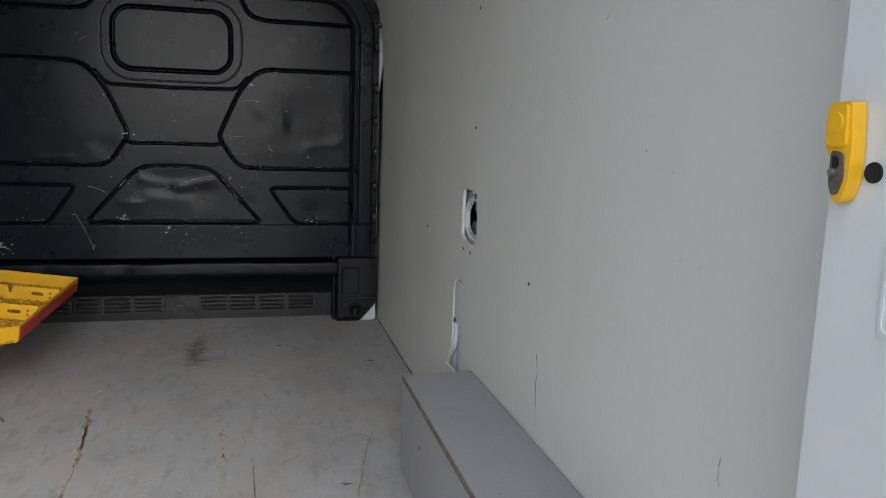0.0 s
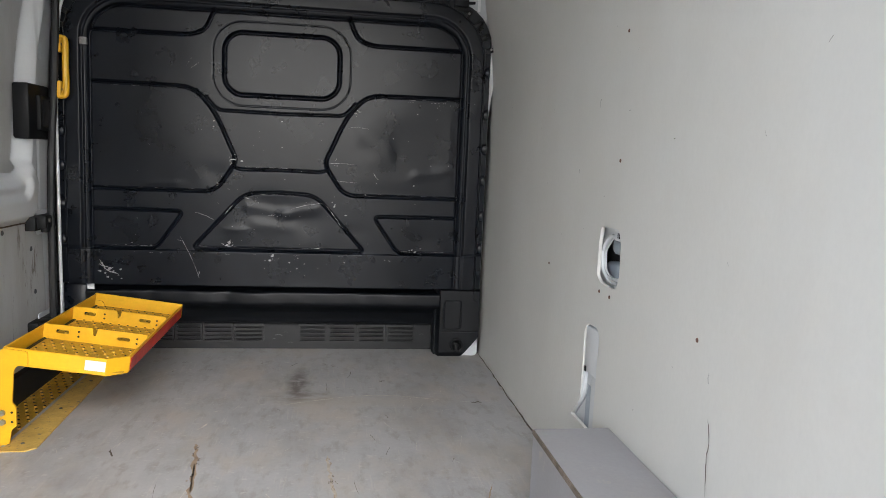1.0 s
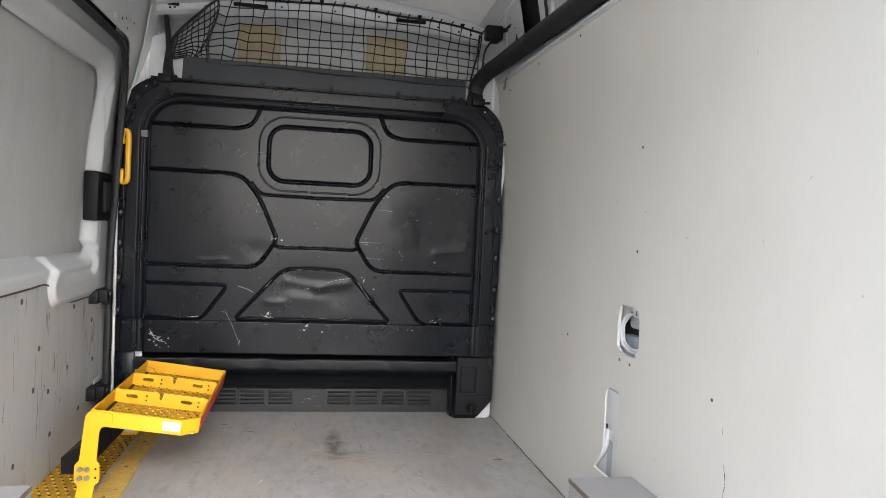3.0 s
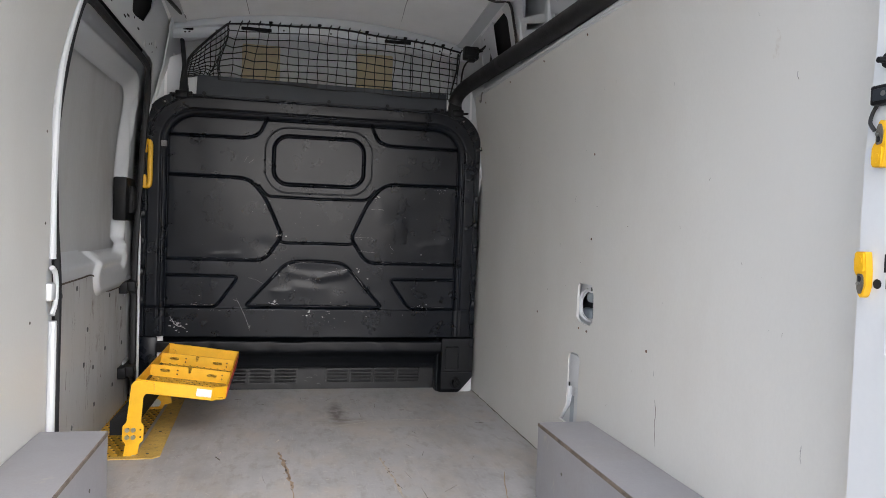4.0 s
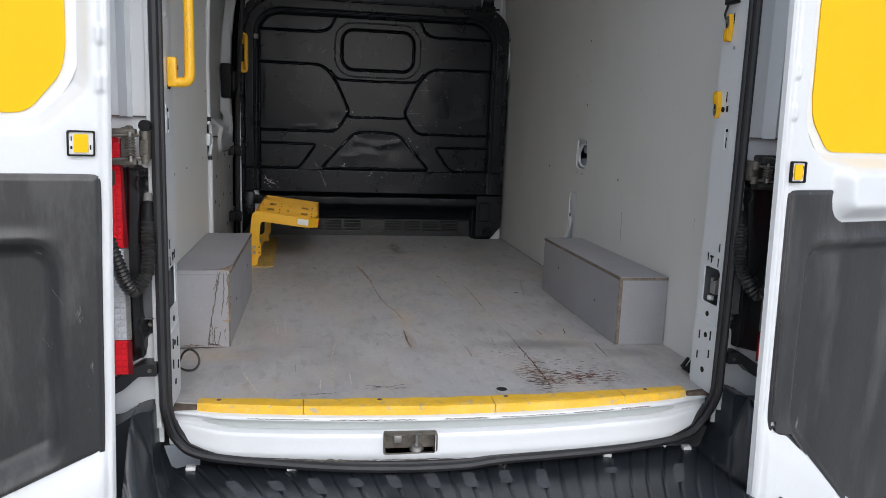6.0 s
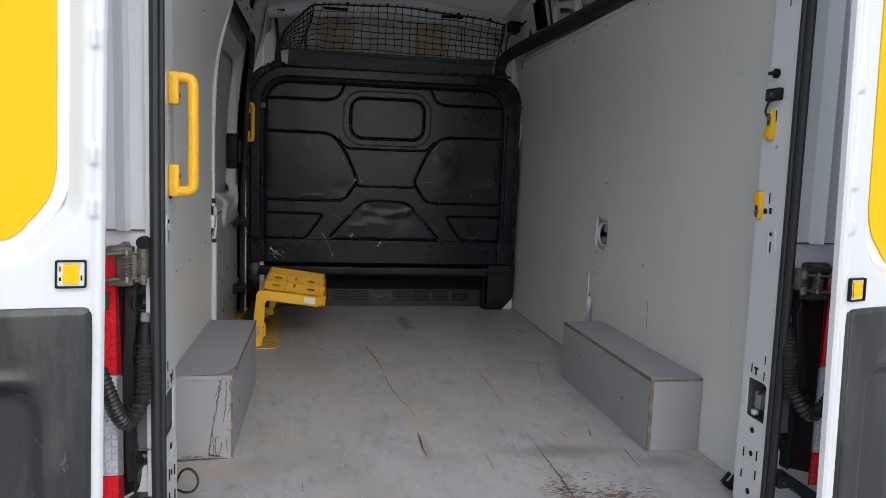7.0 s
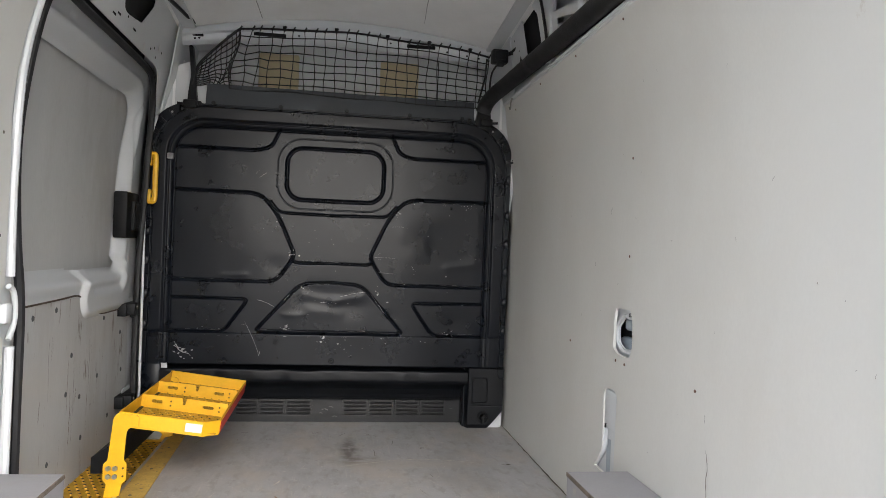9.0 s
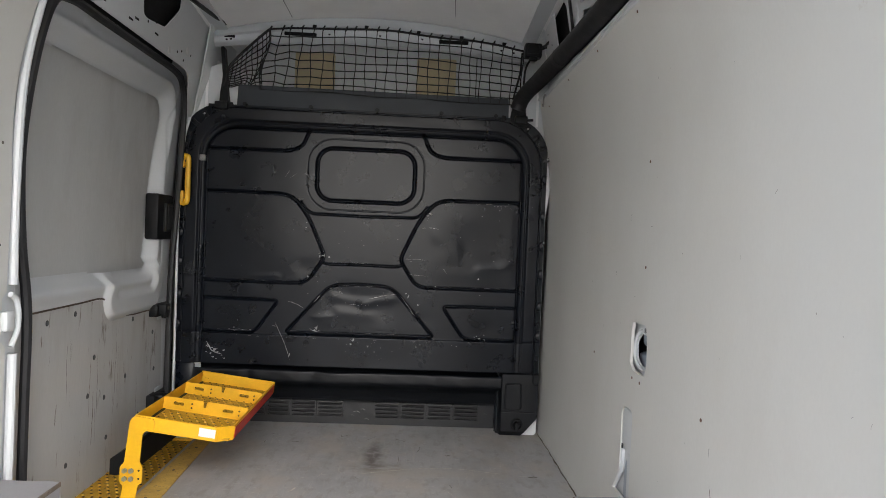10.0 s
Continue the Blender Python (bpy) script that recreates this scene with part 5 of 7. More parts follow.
part("recess", box((-0.903, 2.815, 0.935), (-0.897, 2.885, 1.035), 0.002), HOLE, hinge)
for z in (0.57, 0.165):
    block = part("check_block", joined(box((-0.945, 2.72, z - 0.028), (-0.900, 2.93, z + 0.026), 0.005), box((-0.915, 2.735, z - 0.020), (-0.868, 2.80, z + 0.030), 0.006), box((-0.892, 2.745, z - 0.034), (-0.866, 2.775, z + 0.004), 0.005)), PLASTIC, side_door, "black plastic latch block")
    part("bolt", rod((-0.868, 2.765, z + 0.012), (-0.862, 2.765, z + 0.012), 0.008, 10), GRIME, block)
    part("bracket", plate(rounded([(2.80, z - 0.05), (2.88, z - 0.05), (2.93, z + 0.045), (2.80, z + 0.045)], 0.015), [], 0, 0.004, lambda p, q, w: (-0.926 - w, p, q)), WHITE, side_door)


def grab_handle(name, label, a, b, away, r, at):
    """A moulded handle: a bar between two feet; away is the way it stands off."""
    ob = thing(name, label, "handle", at=at)
    A, B, w = Vector(a), Vector(b), Vector(away)
    part("bar", tube(smooth_path([A, A + w * 0.55 + (B - A) * -0.01, A + w + (B - A) * 0.06, A + w + (B - A) * 0.5, A + w + (B - A) * 0.94, B + w * 0.55 + (B - A) * 0.01, B], 6), r, 10), YELLOW, ob)
    d = (B - A).normalized()
    for p, s in ((A, 1), (B, -1)):
        q = p + d * s * 0.022
        e = Vector((0.012, 0.014, 0.032))
        part("foot", box(q - e + w * 0.12, q + e + w * 0.12, 0.006), YELLOW, ob)
        part("bolt", screw(q + w.normalized() * 0.018, w.normalized(), 0.006, 0.003), GRIME, ob)
    return ob


def moulded_handle():
    """A moulded C-shaped handle on the pillar, its feet turned in towards each other."""
    ob = thing("grab_handle", "worn yellow moulded grab handle on the rear door pillar", "handle", at=(-0.765, 0.07, 0.84))
    half = [(-0.770, 0.8555), (-0.748, 0.8555), (-0.732, 0.8570), (-0.7235, 0.8640), (-0.7208, 0.8780), (-0.7205, 0.930)]
    run = half + [(-0.7200, 0.9875)] + [(x, 1.975 - z) for x, z in reversed(half)]
    part("bar", tube(smooth_path([(x, 0.071, z) for x, z in run], 5), 0.0128, 14), YELLOW, ob)
    for z0, z1 in ((0.843, 0.918), (1.057, 1.132)):
        part("foot", box((-0.775, 0.0585, z0), (-0.751, 0.0835, z1), 0.005, 3), YELLOW, ob)
    for z in (0.892, 1.078):
        part("bolt", screw((-0.7505, 0.071, z), (1, 0, 0), 0.006, 0.002), GRIME, ob)
    for k in range(14):
        r = random.Random(70 + k)
        x, z = r.uniform(-0.728, -0.713), r.uniform(0.87, 1.11)
        part("worn_spot", ribbon([(x, z), (x + r.uniform(0.001, 0.003), z + r.uniform(0.002, 0.006)), (x + 0.002, z + 0.008)], r.uniform(0.0004, 0.0009), 0, 70 + k, "bulk", 0.0578), OCHRE, ob, smooth=0)
    return ob


moulded_handle()
grab_handle("grab_handle", "slim yellow grab handle beside the side door", (-0.872, 2.895, 1.275), (-0.872, 2.895, 1.060), (0.030, 0, 0), 0.0125, (-0.872, 2.895, 1.06))

# ---- boxed wheel arches ----


def arch_box(name, s, y0, y1, z, label):
    ob = thing(name, label, "wheel arch box", "boxed wheel arches", at=(s * 0.775, (y0 + y1) / 2, 0))
    xi, xo, t = s * (0.68 if s > 0 else 0.686), s * (0.8655 if s > 0 else 0.8755), 0.012

    def b(x0, x1, ya, yb, z0, z1, r=0.001):
        return box((min(x0, x1), ya, z0), (max(x0, x1), yb, z1), r, 1)
    part("top_panel", b(xi + s * 0.002, xo, y0 + 0.001, y1, z - t, z), PLY_BOX, ob)
    part("side_panel", b(xi, xi + s * t, y0 + t, y1 - 0.002, 0.001, z - t - 0.001), PLY_BOX, ob)
    part("end_panel", b(xi, xo, y0, y0 + t - 0.001, 0.001, z - t - 0.001), PLY_BOX, ob)
    part("end_panel", b(xi + s * t, xo, y1 - t, y1 - 0.003, 0.001, z - t - 0.001), PLY_BOX, ob)
    part("raw_edge", b(xi - s * 0.0015, xi + s * 0.003, y0 - 0.001, y1, z - t - 0.0005, z - 0.0015, 0), WOOD, ob)
    part("raw_edge", b(xi - s * 0.0015, xi + s * (t * 0.9 if s > 0 else 0.004), y0 - 0.0015, y0 + 0.003, 0.004, z - t, 0), WOOD, ob)
    part("raw_edge", b(xi, xo, y0 - 0.0012, y0 + 0.003, z - t - 0.0005, z - 0.003, 0), WOOD if s > 0 else PLY_BOX, ob)
    for y, zz in ((y0 + 0.25 * (y1 - y0), z * 0.45), (y0 + 0.75 * (y1 - y0), z * 0.6)):
        part("screw", screw((xi, y, zz), (-s, 0, 0), 0.007, 0.0015), GRIME, ob)
    return ob


arch_box("wheel_arch_box", 1, 0.505, 1.415, 0.255, "grey coated ply box with raw brown edges over the wheel arch")
left_box = arch_box("wheel_arch_box", -1, 0.555, 1.39, 0.266, "grey coated ply box, chipped and water-stained at one corner")
# the chipped corner and its run marks
BOX_Y = 0.555
drips = [([(-0.716, 0.264), (-0.720, 0.242), (-0.730, 0.194), (-0.742, 0.115), (-0.752, 0.051), (-0.758, 0.004)], 0.0026, GRIME), ([(-0.724, 0.262), (-0.730, 0.218), (-0.740, 0.200)], 0.0014, GRIME),
         ([(-0.707, 0.264), (-0.704, 0.194), (-0.709, 0.146), (-0.714, 0.107)], 0.0018, GRIME), ([(-0.695, 0.264), (-0.690, 0.194), (-0.697, 0.146)], 0.0018, WOOD), ([(-0.746, 0.091), (-0.743, 0.035), (-0.742, 0.006)], 0.0012, DARKGOUGE),
         ([(-0.734, 0.075), (-0.738, 0.043), (-0.734, 0.006)], 0.0012, DARKGOUGE), ([(-0.716, 0.059), (-0.722, 0.027), (-0.726, 0.010)], 0.0012, DARKGOUGE), ([(-0.701, 0.067), (-0.703, 0.045), (-0.698, 0.019)], 0.0011, DARKGOUGE),
         ([(-0.684, 0.178), (-0.685, 0.099), (-0.687, 0.067)], 0.0022, WOOD), ([(-0.6835, 0.262), (-0.685, 0.21), (-0.684, 0.15)], 0.0014, WOOD), ([(-0.76, 0.012), (-0.735, 0.009), (-0.712, 0.006)], 0.003, DARKGOUGE),
         ([(-0.84, 0.007), (-0.81, 0.009), (-0.77, 0.006)], 0.003, WOOD)]
for k, (pts, w, m) in enumerate(drips):
    part("stain", ribbon(pts, w * 1.5, 0, 500 + k, "bulk", BOX_Y - 0.002), m, left_box, smooth=0)
for k, (x, z, size) in enumerate(((-0.697, 0.091, 0.007), (-0.690, 0.098, 0.006), (-0.731, 0.069, 0.005), (-0.691, 0.119, 0.005), (-0.705, 0.094, 0.004))):
    r = random.Random(k)
    n = 7
    ring_ = [(x + size * r.uniform(0.5, 1.2) * math.cos(6.283 * i / n), z + 0.8 * size * r.uniform(0.5, 1.2) * math.sin(6.283 * i / n)) for i in range(n)]
    part("splinter", plate(ring_, [], BOX_Y - 0.003, BOX_Y + 0.004, "xz"), PALEWOOD, left_box, smooth=0)
part("floor_dirt", ribbon([(-0.874, 0.50), (-0.862, 0.535), (-0.82, 0.545), (-0.76, 0.546), (-0.70, 0.549)], 0.008, 0.0013, 822), WOOD, floor, smooth=0)
part("floor_dirt", ribbon([(-0.874, 0.515), (-0.85, 0.542), (-0.79, 0.550), (-0.74, 0.551)], 0.004, 0.0015, 823), DARKGOUGE, floor, smooth=0)
part("splinter", plate(rounded([(-0.716, 0.556), (-0.681, 0.556), (-0.681, 0.622), (-0.690, 0.612), (-0.698, 0.592), (-0.712, 0.575)], 0.003, 2), [], 0.2655, 0.2672, "xy"), PALEWOOD, left_box)

part("worn_edge", ribbon([(-0.81, 0.559), (-0.77, 0.562), (-0.74, 0.568), (-0.70, 0.580)], 0.006, 0.2666, 811), WOOD, left_box, smooth=0)
part("worn_edge", ribbon([(-0.72, 0.575), (-0.70, 0.60), (-0.688, 0.66)], 0.007, 0.2668, 812), WOOD, left_box, smooth=0)

# ---- folding side step ----
step = thing("folding_step", "yellow powder-coated folding step with perforated treads", "step", at=(-0.7, 2.4, 0.0))
TILT = 0.128
ZL = 0.291


def tray(u, y, w):
    """A point on the tray: u across from its hinge side, w up."""
    return (-0.722 + u * math.cos(TILT) + w * math.sin(TILT), y, ZL - u * math.sin(TILT) + w * math.cos(TILT))


def tray_box(u0, u1, y0, y1, w0, w1, r=0.002):
    bm = box((u0, y0, w0), (u1, y1, w1), r, 1)
    for vv in bm.verts:
        vv.co = Vector(tray(*vv.co))
    return bm


tread_plate = part("tread_plate", tray_box(0.01, 0.325, 2.02, 2.815, -0.047, -0.043), TREAD, step)
part("front_rail", joined(tray_box(0.0, 0.285, 2.005, 2.012, -0.052, 0.0)), YELLOW, step)
part("front_corner", plate([(0.284, 2.005), (0.334, 2.06), (0.330, 2.066), (0.281, 2.012)], [], -0.052, 0.0, lambda p, q, w: tray(p, q, w)), YELLOW, step)
part("edge_rail", tray_box(0.327, 0.334, 2.06, 2.80, -0.052, 0.0), YELLOW, step)
part("reflector_strip", tray_box(0.3342, 0.3368, 2.07, 2.79, -0.046, -0.008, 0.0005), REDPAINT, step, "red strip along the edge")
part("back_rail", tray_box(0.0, 0.334, 2.812, 2.819, -0.052, 0.004), YELLOW, step)
part("hinge_rail", tray_box(0.0, 0.007, 2.012, 2.812, -0.052, 0.0), YELLOW, step)
for y in (2.285, 2.555):
    rib = part("cross_rib", plate(rounded([(0.007, -0.046), (0.327, -0.046), (0.327, 0.008), (0.172, 0.008), (0.168, -0.018), (0.160, -0.018), (0.156, 0.008), (0.007, 0.004)], 0.003, 2),
                                  [rrect(0.045, -0.022, 0.085, -0.010, 0.005, 3), rrect(0.235, -0.022, 0.275, -0.010, 0.005, 3)], y, y + 0.005, lambda p, q, w: tray(p, w, q)), YELLOW, step)
    for p in (0.115, 0.297):
        for q in (-0.010, -0.026):
            part("rivet_hole", rod(tray(p, y - 0.0012, q), tray(p, y + 0.001, q), 0.0035, 8), HOLE, rib)
bumps, spots_on_tray = [], []
for j in range(26):
    for i in range(10):
        uu, yy = 0.035 + 0.030 * i + (0.015 if j % 2 else 0), 2.035 + 0.030 * j
        if uu < 0.32 and min(abs(yy - 2.287), abs(yy - 2.557)) > 0.012:
            bumps.append(rod(tray(uu, yy, -0.044), tray(uu, yy, -0.0385), 0.0060, 6, 0.0040))
            spots_on_tray.append((uu, yy))
dim = part("dimpled_relief", joined(*bumps), TREAD, tread_plate)
holes = part("pierced_hole", joined(*[rod(tray(a, b, -0.0386), tray(a, b, -0.0376), 0.0036, 6) for a, b in spots_on_tray]), HOLE, tread_plate)
tagged(holes, kind="stuff")
tagged(dim, kind="stuff")
part("label", tray_box(0.225, 0.282, 2.0035, 2.0055, -0.040, -0.010, 0), LABEL, step, "white sticker")
leg = [(-0.722, 0.288), (-0.655, 0.277), (-0.655, 0.238), (-0.684, 0.236), (-0.694, 0.222), (-0.700, 0.125), (-0.690, 0.115), (-0.690, 0.055), (-0.704, 0.046), (-0.712, -0.005), (-0.762, -0.005), (-0.754, 0.046),
       (-0.766, 0.055), (-0.766, 0.112), (-0.752, 0.125), (-0.737, 0.272)]
part("front_leg", plate(rounded(leg, 0.008, 3), [], 1.998, 2.005, "xz"), YELLOW, step)
part("back_leg", plate(rounded([(-0.722, 0.27), (-0.685, 0.262), (-0.690, 0.06), (-0.715, 0.010), (-0.83, 0.004), (-0.83, 0.034), (-0.745, 0.040), (-0.728, 0.06), (-0.726, 0.24)], 0.012, 3), [], 2.80, 2.807, "xz"), YELLOW, step)
part("back_plate", plate(rounded([(-0.885, -0.03), (-0.70, -0.03), (-0.70, 0.03), (-0.735, 0.045), (-0.87, 0.040)], 0.012, 3), [rounded([(-0.85, -0.012), (-0.755, -0.012), (-0.745, 0.014), (-0.765, 0.028), (-0.845, 0.024)], 0.008, 3)], 2.79, 2.796, "xz"), YELLOW, step)
part("back_plate_window", box((-0.86, 2.797, -0.02), (-0.74, 2.80, 0.034)), MIDGREY, step, "grey panel behind the bracket")
for x in (-0.748, -0.726):
    for z in (0.098, 0.070):
        part("bolt", rod((x, 1.999, z), (x, 1.989, z), 0.009, 6), STEEL, step)
for z in (0.098, 0.070):
    part("rivet_hole", rod((-0.701, 1.999, z), (-0.701, 1.9965, z), 0.0035, 8), HOLE, step)
part("rubber_buffer", tube([(-0.789, 2.055, 0.108), (-0.775, 2.80, 0.112)], 1.0, section=[(-0.034, -0.046), (0.034, -0.046), (0.034, 0.040), (0.024, 0.050), (-0.020, 0.020), (-0.034, 0.010)]), PLASTIC, step, "black rubber buffer bar")
part("hinge_bar", tube([(-0.715, 2.02, 0.235), (-0.715, 2.80, 0.235)], 0.014, 8), PLASTIC, step)

step_well = thing("step_well_plate", "dirty yellow perforated plate in the side-door step well", "step plate", at=(-0.8, 2.4, -0.02))
plate_ob = part("perforated_plate", box((-0.955, 1.96, -0.030), (-0.715, 3.08, -0.024), 0.001, 1), TREAD, step_well)
bumps = [rod((-0.94 + 0.03 * i + (0.015 if j % 2 else 0), 1.985 + 0.034 * j, -0.025), (-0.94 + 0.03 * i + (0.015 if j % 2 else 0), 1.985 + 0.034 * j, -0.018), 0.007, 6, 0.004) for j in range(32) for i in range(8)]
dim = part("dimpled_relief", joined(*bumps), TREAD, plate_ob)
holes = part("pierced_hole", joined(*[rod((-0.94 + 0.03 * i + (0.015 if j % 2 else 0), 1.985 + 0.034 * j, -0.0182), (-0.94 + 0.03 * i + (0.015 if j % 2 else 0), 1.985 + 0.034 * j, -0.0172), 0.0052, 6) for j in range(32) for i in range(8)]), HOLE, plate_ob)
tagged(holes, kind="stuff")
tagged(dim, kind="stuff")
fr = part("floor_frame", plate([(-0.868, 1.945), (-0.650, 1.945), (-0.625, 1.97), (-0.652, 2.945), (-0.712, 2.945), (-0.715, 1.975), (-0.868, 1.97)], [], -0.001, 0.004, "xy"), OCHRE, step_well, "worn ochre floor frame")
for y in (2.0, 2.3, 2.6, 2.88):
    part("screw", screw((-0.675, y, 0.004), (0, 0, 1), 0.007, 0.002), GRIME, fr)

# ---- scrapes and cracks in the floor ----
marks = [([(-0.187, 1.985), (-0.172, 1.90), (-0.150, 1.72), (-0.136, 1.57)], 0.0055, PALEWOOD), ([(-0.138, 1.60), (-0.124, 1.33), (-0.105, 1.14), (-0.076, 1.01), (-0.060, 0.89)], 0.0021, PALEWOOD),
         ([(-0.166, 1.84), (-0.153, 1.74), (-0.142, 1.66)], 0.0030, DARKGOUGE), ([(-0.130, 1.45), (-0.122, 1.30), (-0.108, 1.17)], 0.0016, DARKGOUGE),
         ([(-0.071, 0.735), (-0.074, 0.64), (-0.072, 0.52)], 0.0032, RUST), ([(-0.073, 0.70), (-0.077, 0.62), (-0.075, 0.57)], 0.0012, DARKGOUGE),
         ([(0.200, 1.88), (0.212, 1.76), (0.225, 1.60), (0.231, 1.45)], 0.0050, PALESCRAPE), ([(0.231, 1.47), (0.236, 1.25), (0.243, 1.15)], 0.0032, PALESCRAPE),
         ([(0.304, 1.54), (0.312, 1.28), (0.309, 0.99)], 0.0016, DARKGOUGE), ([(0.310, 0.99), (0.309, 0.86), (0.311, 0.74)], 0.0007, GRIME),
         ([(0.312, 0.74), (0.317, 0.62), (0.317, 0.51)], 0.0016, WOOD), ([(0.317, 0.53), (0.316, 0.40), (0.315, 0.30)], 0.0034, RUST), ([(0.315, 0.33), (0.313, 0.24), (0.306, 0.09)], 0.0045, WOOD), ([(0.317, 0.50), (0.316, 0.34), (0.313, 0.17)], 0.0014, DARKGOUGE),
         ([(-0.303, 0.76), (-0.333, 0.565), (-0.346, 0.42), (-0.347, 0.13)], 0.0022, PALESCRAPE), ([(-0.295, 0.275), (-0.294, 0.138)], 0.0014, GOUGE), ([(-0.384, 0.21), (-0.385, 0.125)], 0.0022, GOUGE), ([(-0.620, 0.30), (-0.590, 0.20), (-0.560, 0.11)], 0.0026, GOUGE),
         ([(-0.517, 0.90), (-0.506, 0.65)], 0.0013, GOUGE), ([(-0.557, 0.92), (-0.532, 0.67)], 0.0015, GOUGE), ([(0.556, 0.73), (0.535, 0.645)], 0.0028, DARKGOUGE), ([(0.613, 0.54), (0.604, 0.46), (0.599, 0.38)], 0.0024, DARKGOUGE),
         ([(-0.46, 0.541), (-0.40, 0.537)], 0.0026, GRIME), ([(0.12, 0.53), (0.125, 0.46), (0.122, 0.40)], 0.0016, RUST), ([(0.03, 2.321), (0.17, 2.378), (0.31, 2.419), (0.45, 2.417), (0.597, 2.37)], 0.0026, GOUGE),
         ([(0.390, 2.595), (0.415, 2.602)], 0.0075, DARKGOUGE), ([(0.710, 2.345), (0.752, 2.342)], 0.0060, DARKGOUGE), ([(-0.410, 2.862), (-0.375, 2.858)], 0.0040, DARKGOUGE), ([(-0.295, 2.747), (-0.26, 2.750)], 0.0030, DARKGOUGE),
         ([(0.648, 1.67), (0.60, 1.50), (0.545, 1.24)], 0.0018, PALEWOOD), ([(0.44, 0.72), (0.445, 0.64)], 0.0025, WOOD), ([(-0.20, 2.10), (-0.18, 2.16)], 0.003, GOUGE), ([(-0.42, 1.95), (-0.40, 1.90)], 0.004, DARKGOUGE), ([(0.52, 1.35), (0.55, 1.34)], 0.004, DARKGOUGE)]
for k, (pts, w, m) in enumerate(marks):
    part("scrape", ribbon(pts, w * (1.6 if m in (GOUGE, PALEWOOD, PALESCRAPE) else 1.2), 0.0012, 700 + k), m, floor, smooth=0)
# torn splinters and chipped coating along the deepest scrapes
r = random.Random(611)
for pts, w, m in [marks[i] for i in (0, 1, 4, 6, 11, 12)]:
    P = smooth_path([(a, b, 0) for a, b in pts], 10)
    for k in range(16):
        q = P[r.randrange(len(P) - 1)]
        t = (P[-1] - P[0]).normalized()
        x, y, l, d = q.x + r.gauss(0, w * 1.1), q.y + r.uniform(-0.02, 0.02), r.uniform(0.006, 0.026), r.uniform(-0.35, 0.35)
        part("splinter", ribbon([(x, y), (x + (0.5 * t.x + d * 0.3) * l, y + 0.5 * t.y * l), (x + (t.x + d) * l, y + t.y * l)], r.uniform(0.0012, 0.0036), r.uniform(0.0014, 0.0030), 5000 + k), (PALEWOOD, DARKGOUGE, WOOD, PALEWOOD)[k % 4], floor, smooth=0)
for k in range(130):
    r = random.Random(900 + k)
    x, y = r.uniform(-0.6, 0.62), r.uniform(0.15, 2.9)
    a, l = r.gauss(1.5, 0.5), r.uniform(0.01, 0.10)
    part("scratch", ribbon([(x, y), (x + 0.5 * l * math.cos(a) + r.uniform(-0.004, 0.004), y + 0.5 * l * math.sin(a)), (x + l * math.cos(a), y + l * math.sin(a))], r.uniform(0.0005, 0.0015), 0.001, k), GOUGE if k % 4 else DARKGOUGE, floor, smooth=0)
part("bolt_hole", rod((0.149, 0.089, 0.0002), (0.149, 0.089, 0.0022), 0.0165, 16), HOLE, floor)
part("bolt_rim", tube([(0.149 + 0.0175 * math.cos(k * 0.3927), 0.089 + 0.0175 * math.sin(k * 0.3927), 0.0012) for k in range(16)], 0.0016, 5, closed=True), CHIP, floor)
# chips of black coating by the edging, and torn chips round the rusty crack
for cx, cy, sx, sy, n, big, chip_mat in ((-0.222, 0.132, 0.018, 0.009, 13, 0.010, HOLE), (-0.165, 0.128, 0.020, 0.012, 11, 0.009, HOLE), (-0.395, 0.090, 0.028, 0.003, 12, 0.009, DARKGOUGE), (0.305, 0.20, 0.030, 0.055, 46, 0.012, RUST),
                                         (0.290, 0.16, 0.028, 0.030, 26, 0.011, DARKGOUGE), (0.44, 0.185, 0.055, 0.028, 40, 0.016, RUST), (0.47, 0.20, 0.065, 0.035, 26, 0.010, DARKGOUGE), (0.255, 0.47, 0.025, 0.035, 12, 0.006, RUST), (0.42, 0.29, 0.05, 0.05, 16, 0.008, DARKGOUGE)):
    r = random.Random(int(9000 + 1000 * cx))
    for k in range(n):
        x, y, l = cx + r.gauss(0, sx), cy + r.gauss(0, sy), big * r.uniform(0.35, 1.15)
        lean = r.gauss(0, 0.25)
        part("chip", ribbon([(x - l, y - lean * l), (x, y + r.uniform(-0.2, 0.2) * l), (x + l, y + lean * l)], l * r.uniform(0.16, 0.36), 0.0012 + 0.00002 * k, 9100 + k), chip_mat, floor, smooth=0)

# ---- rear doorway: pillars, sill, seal ----


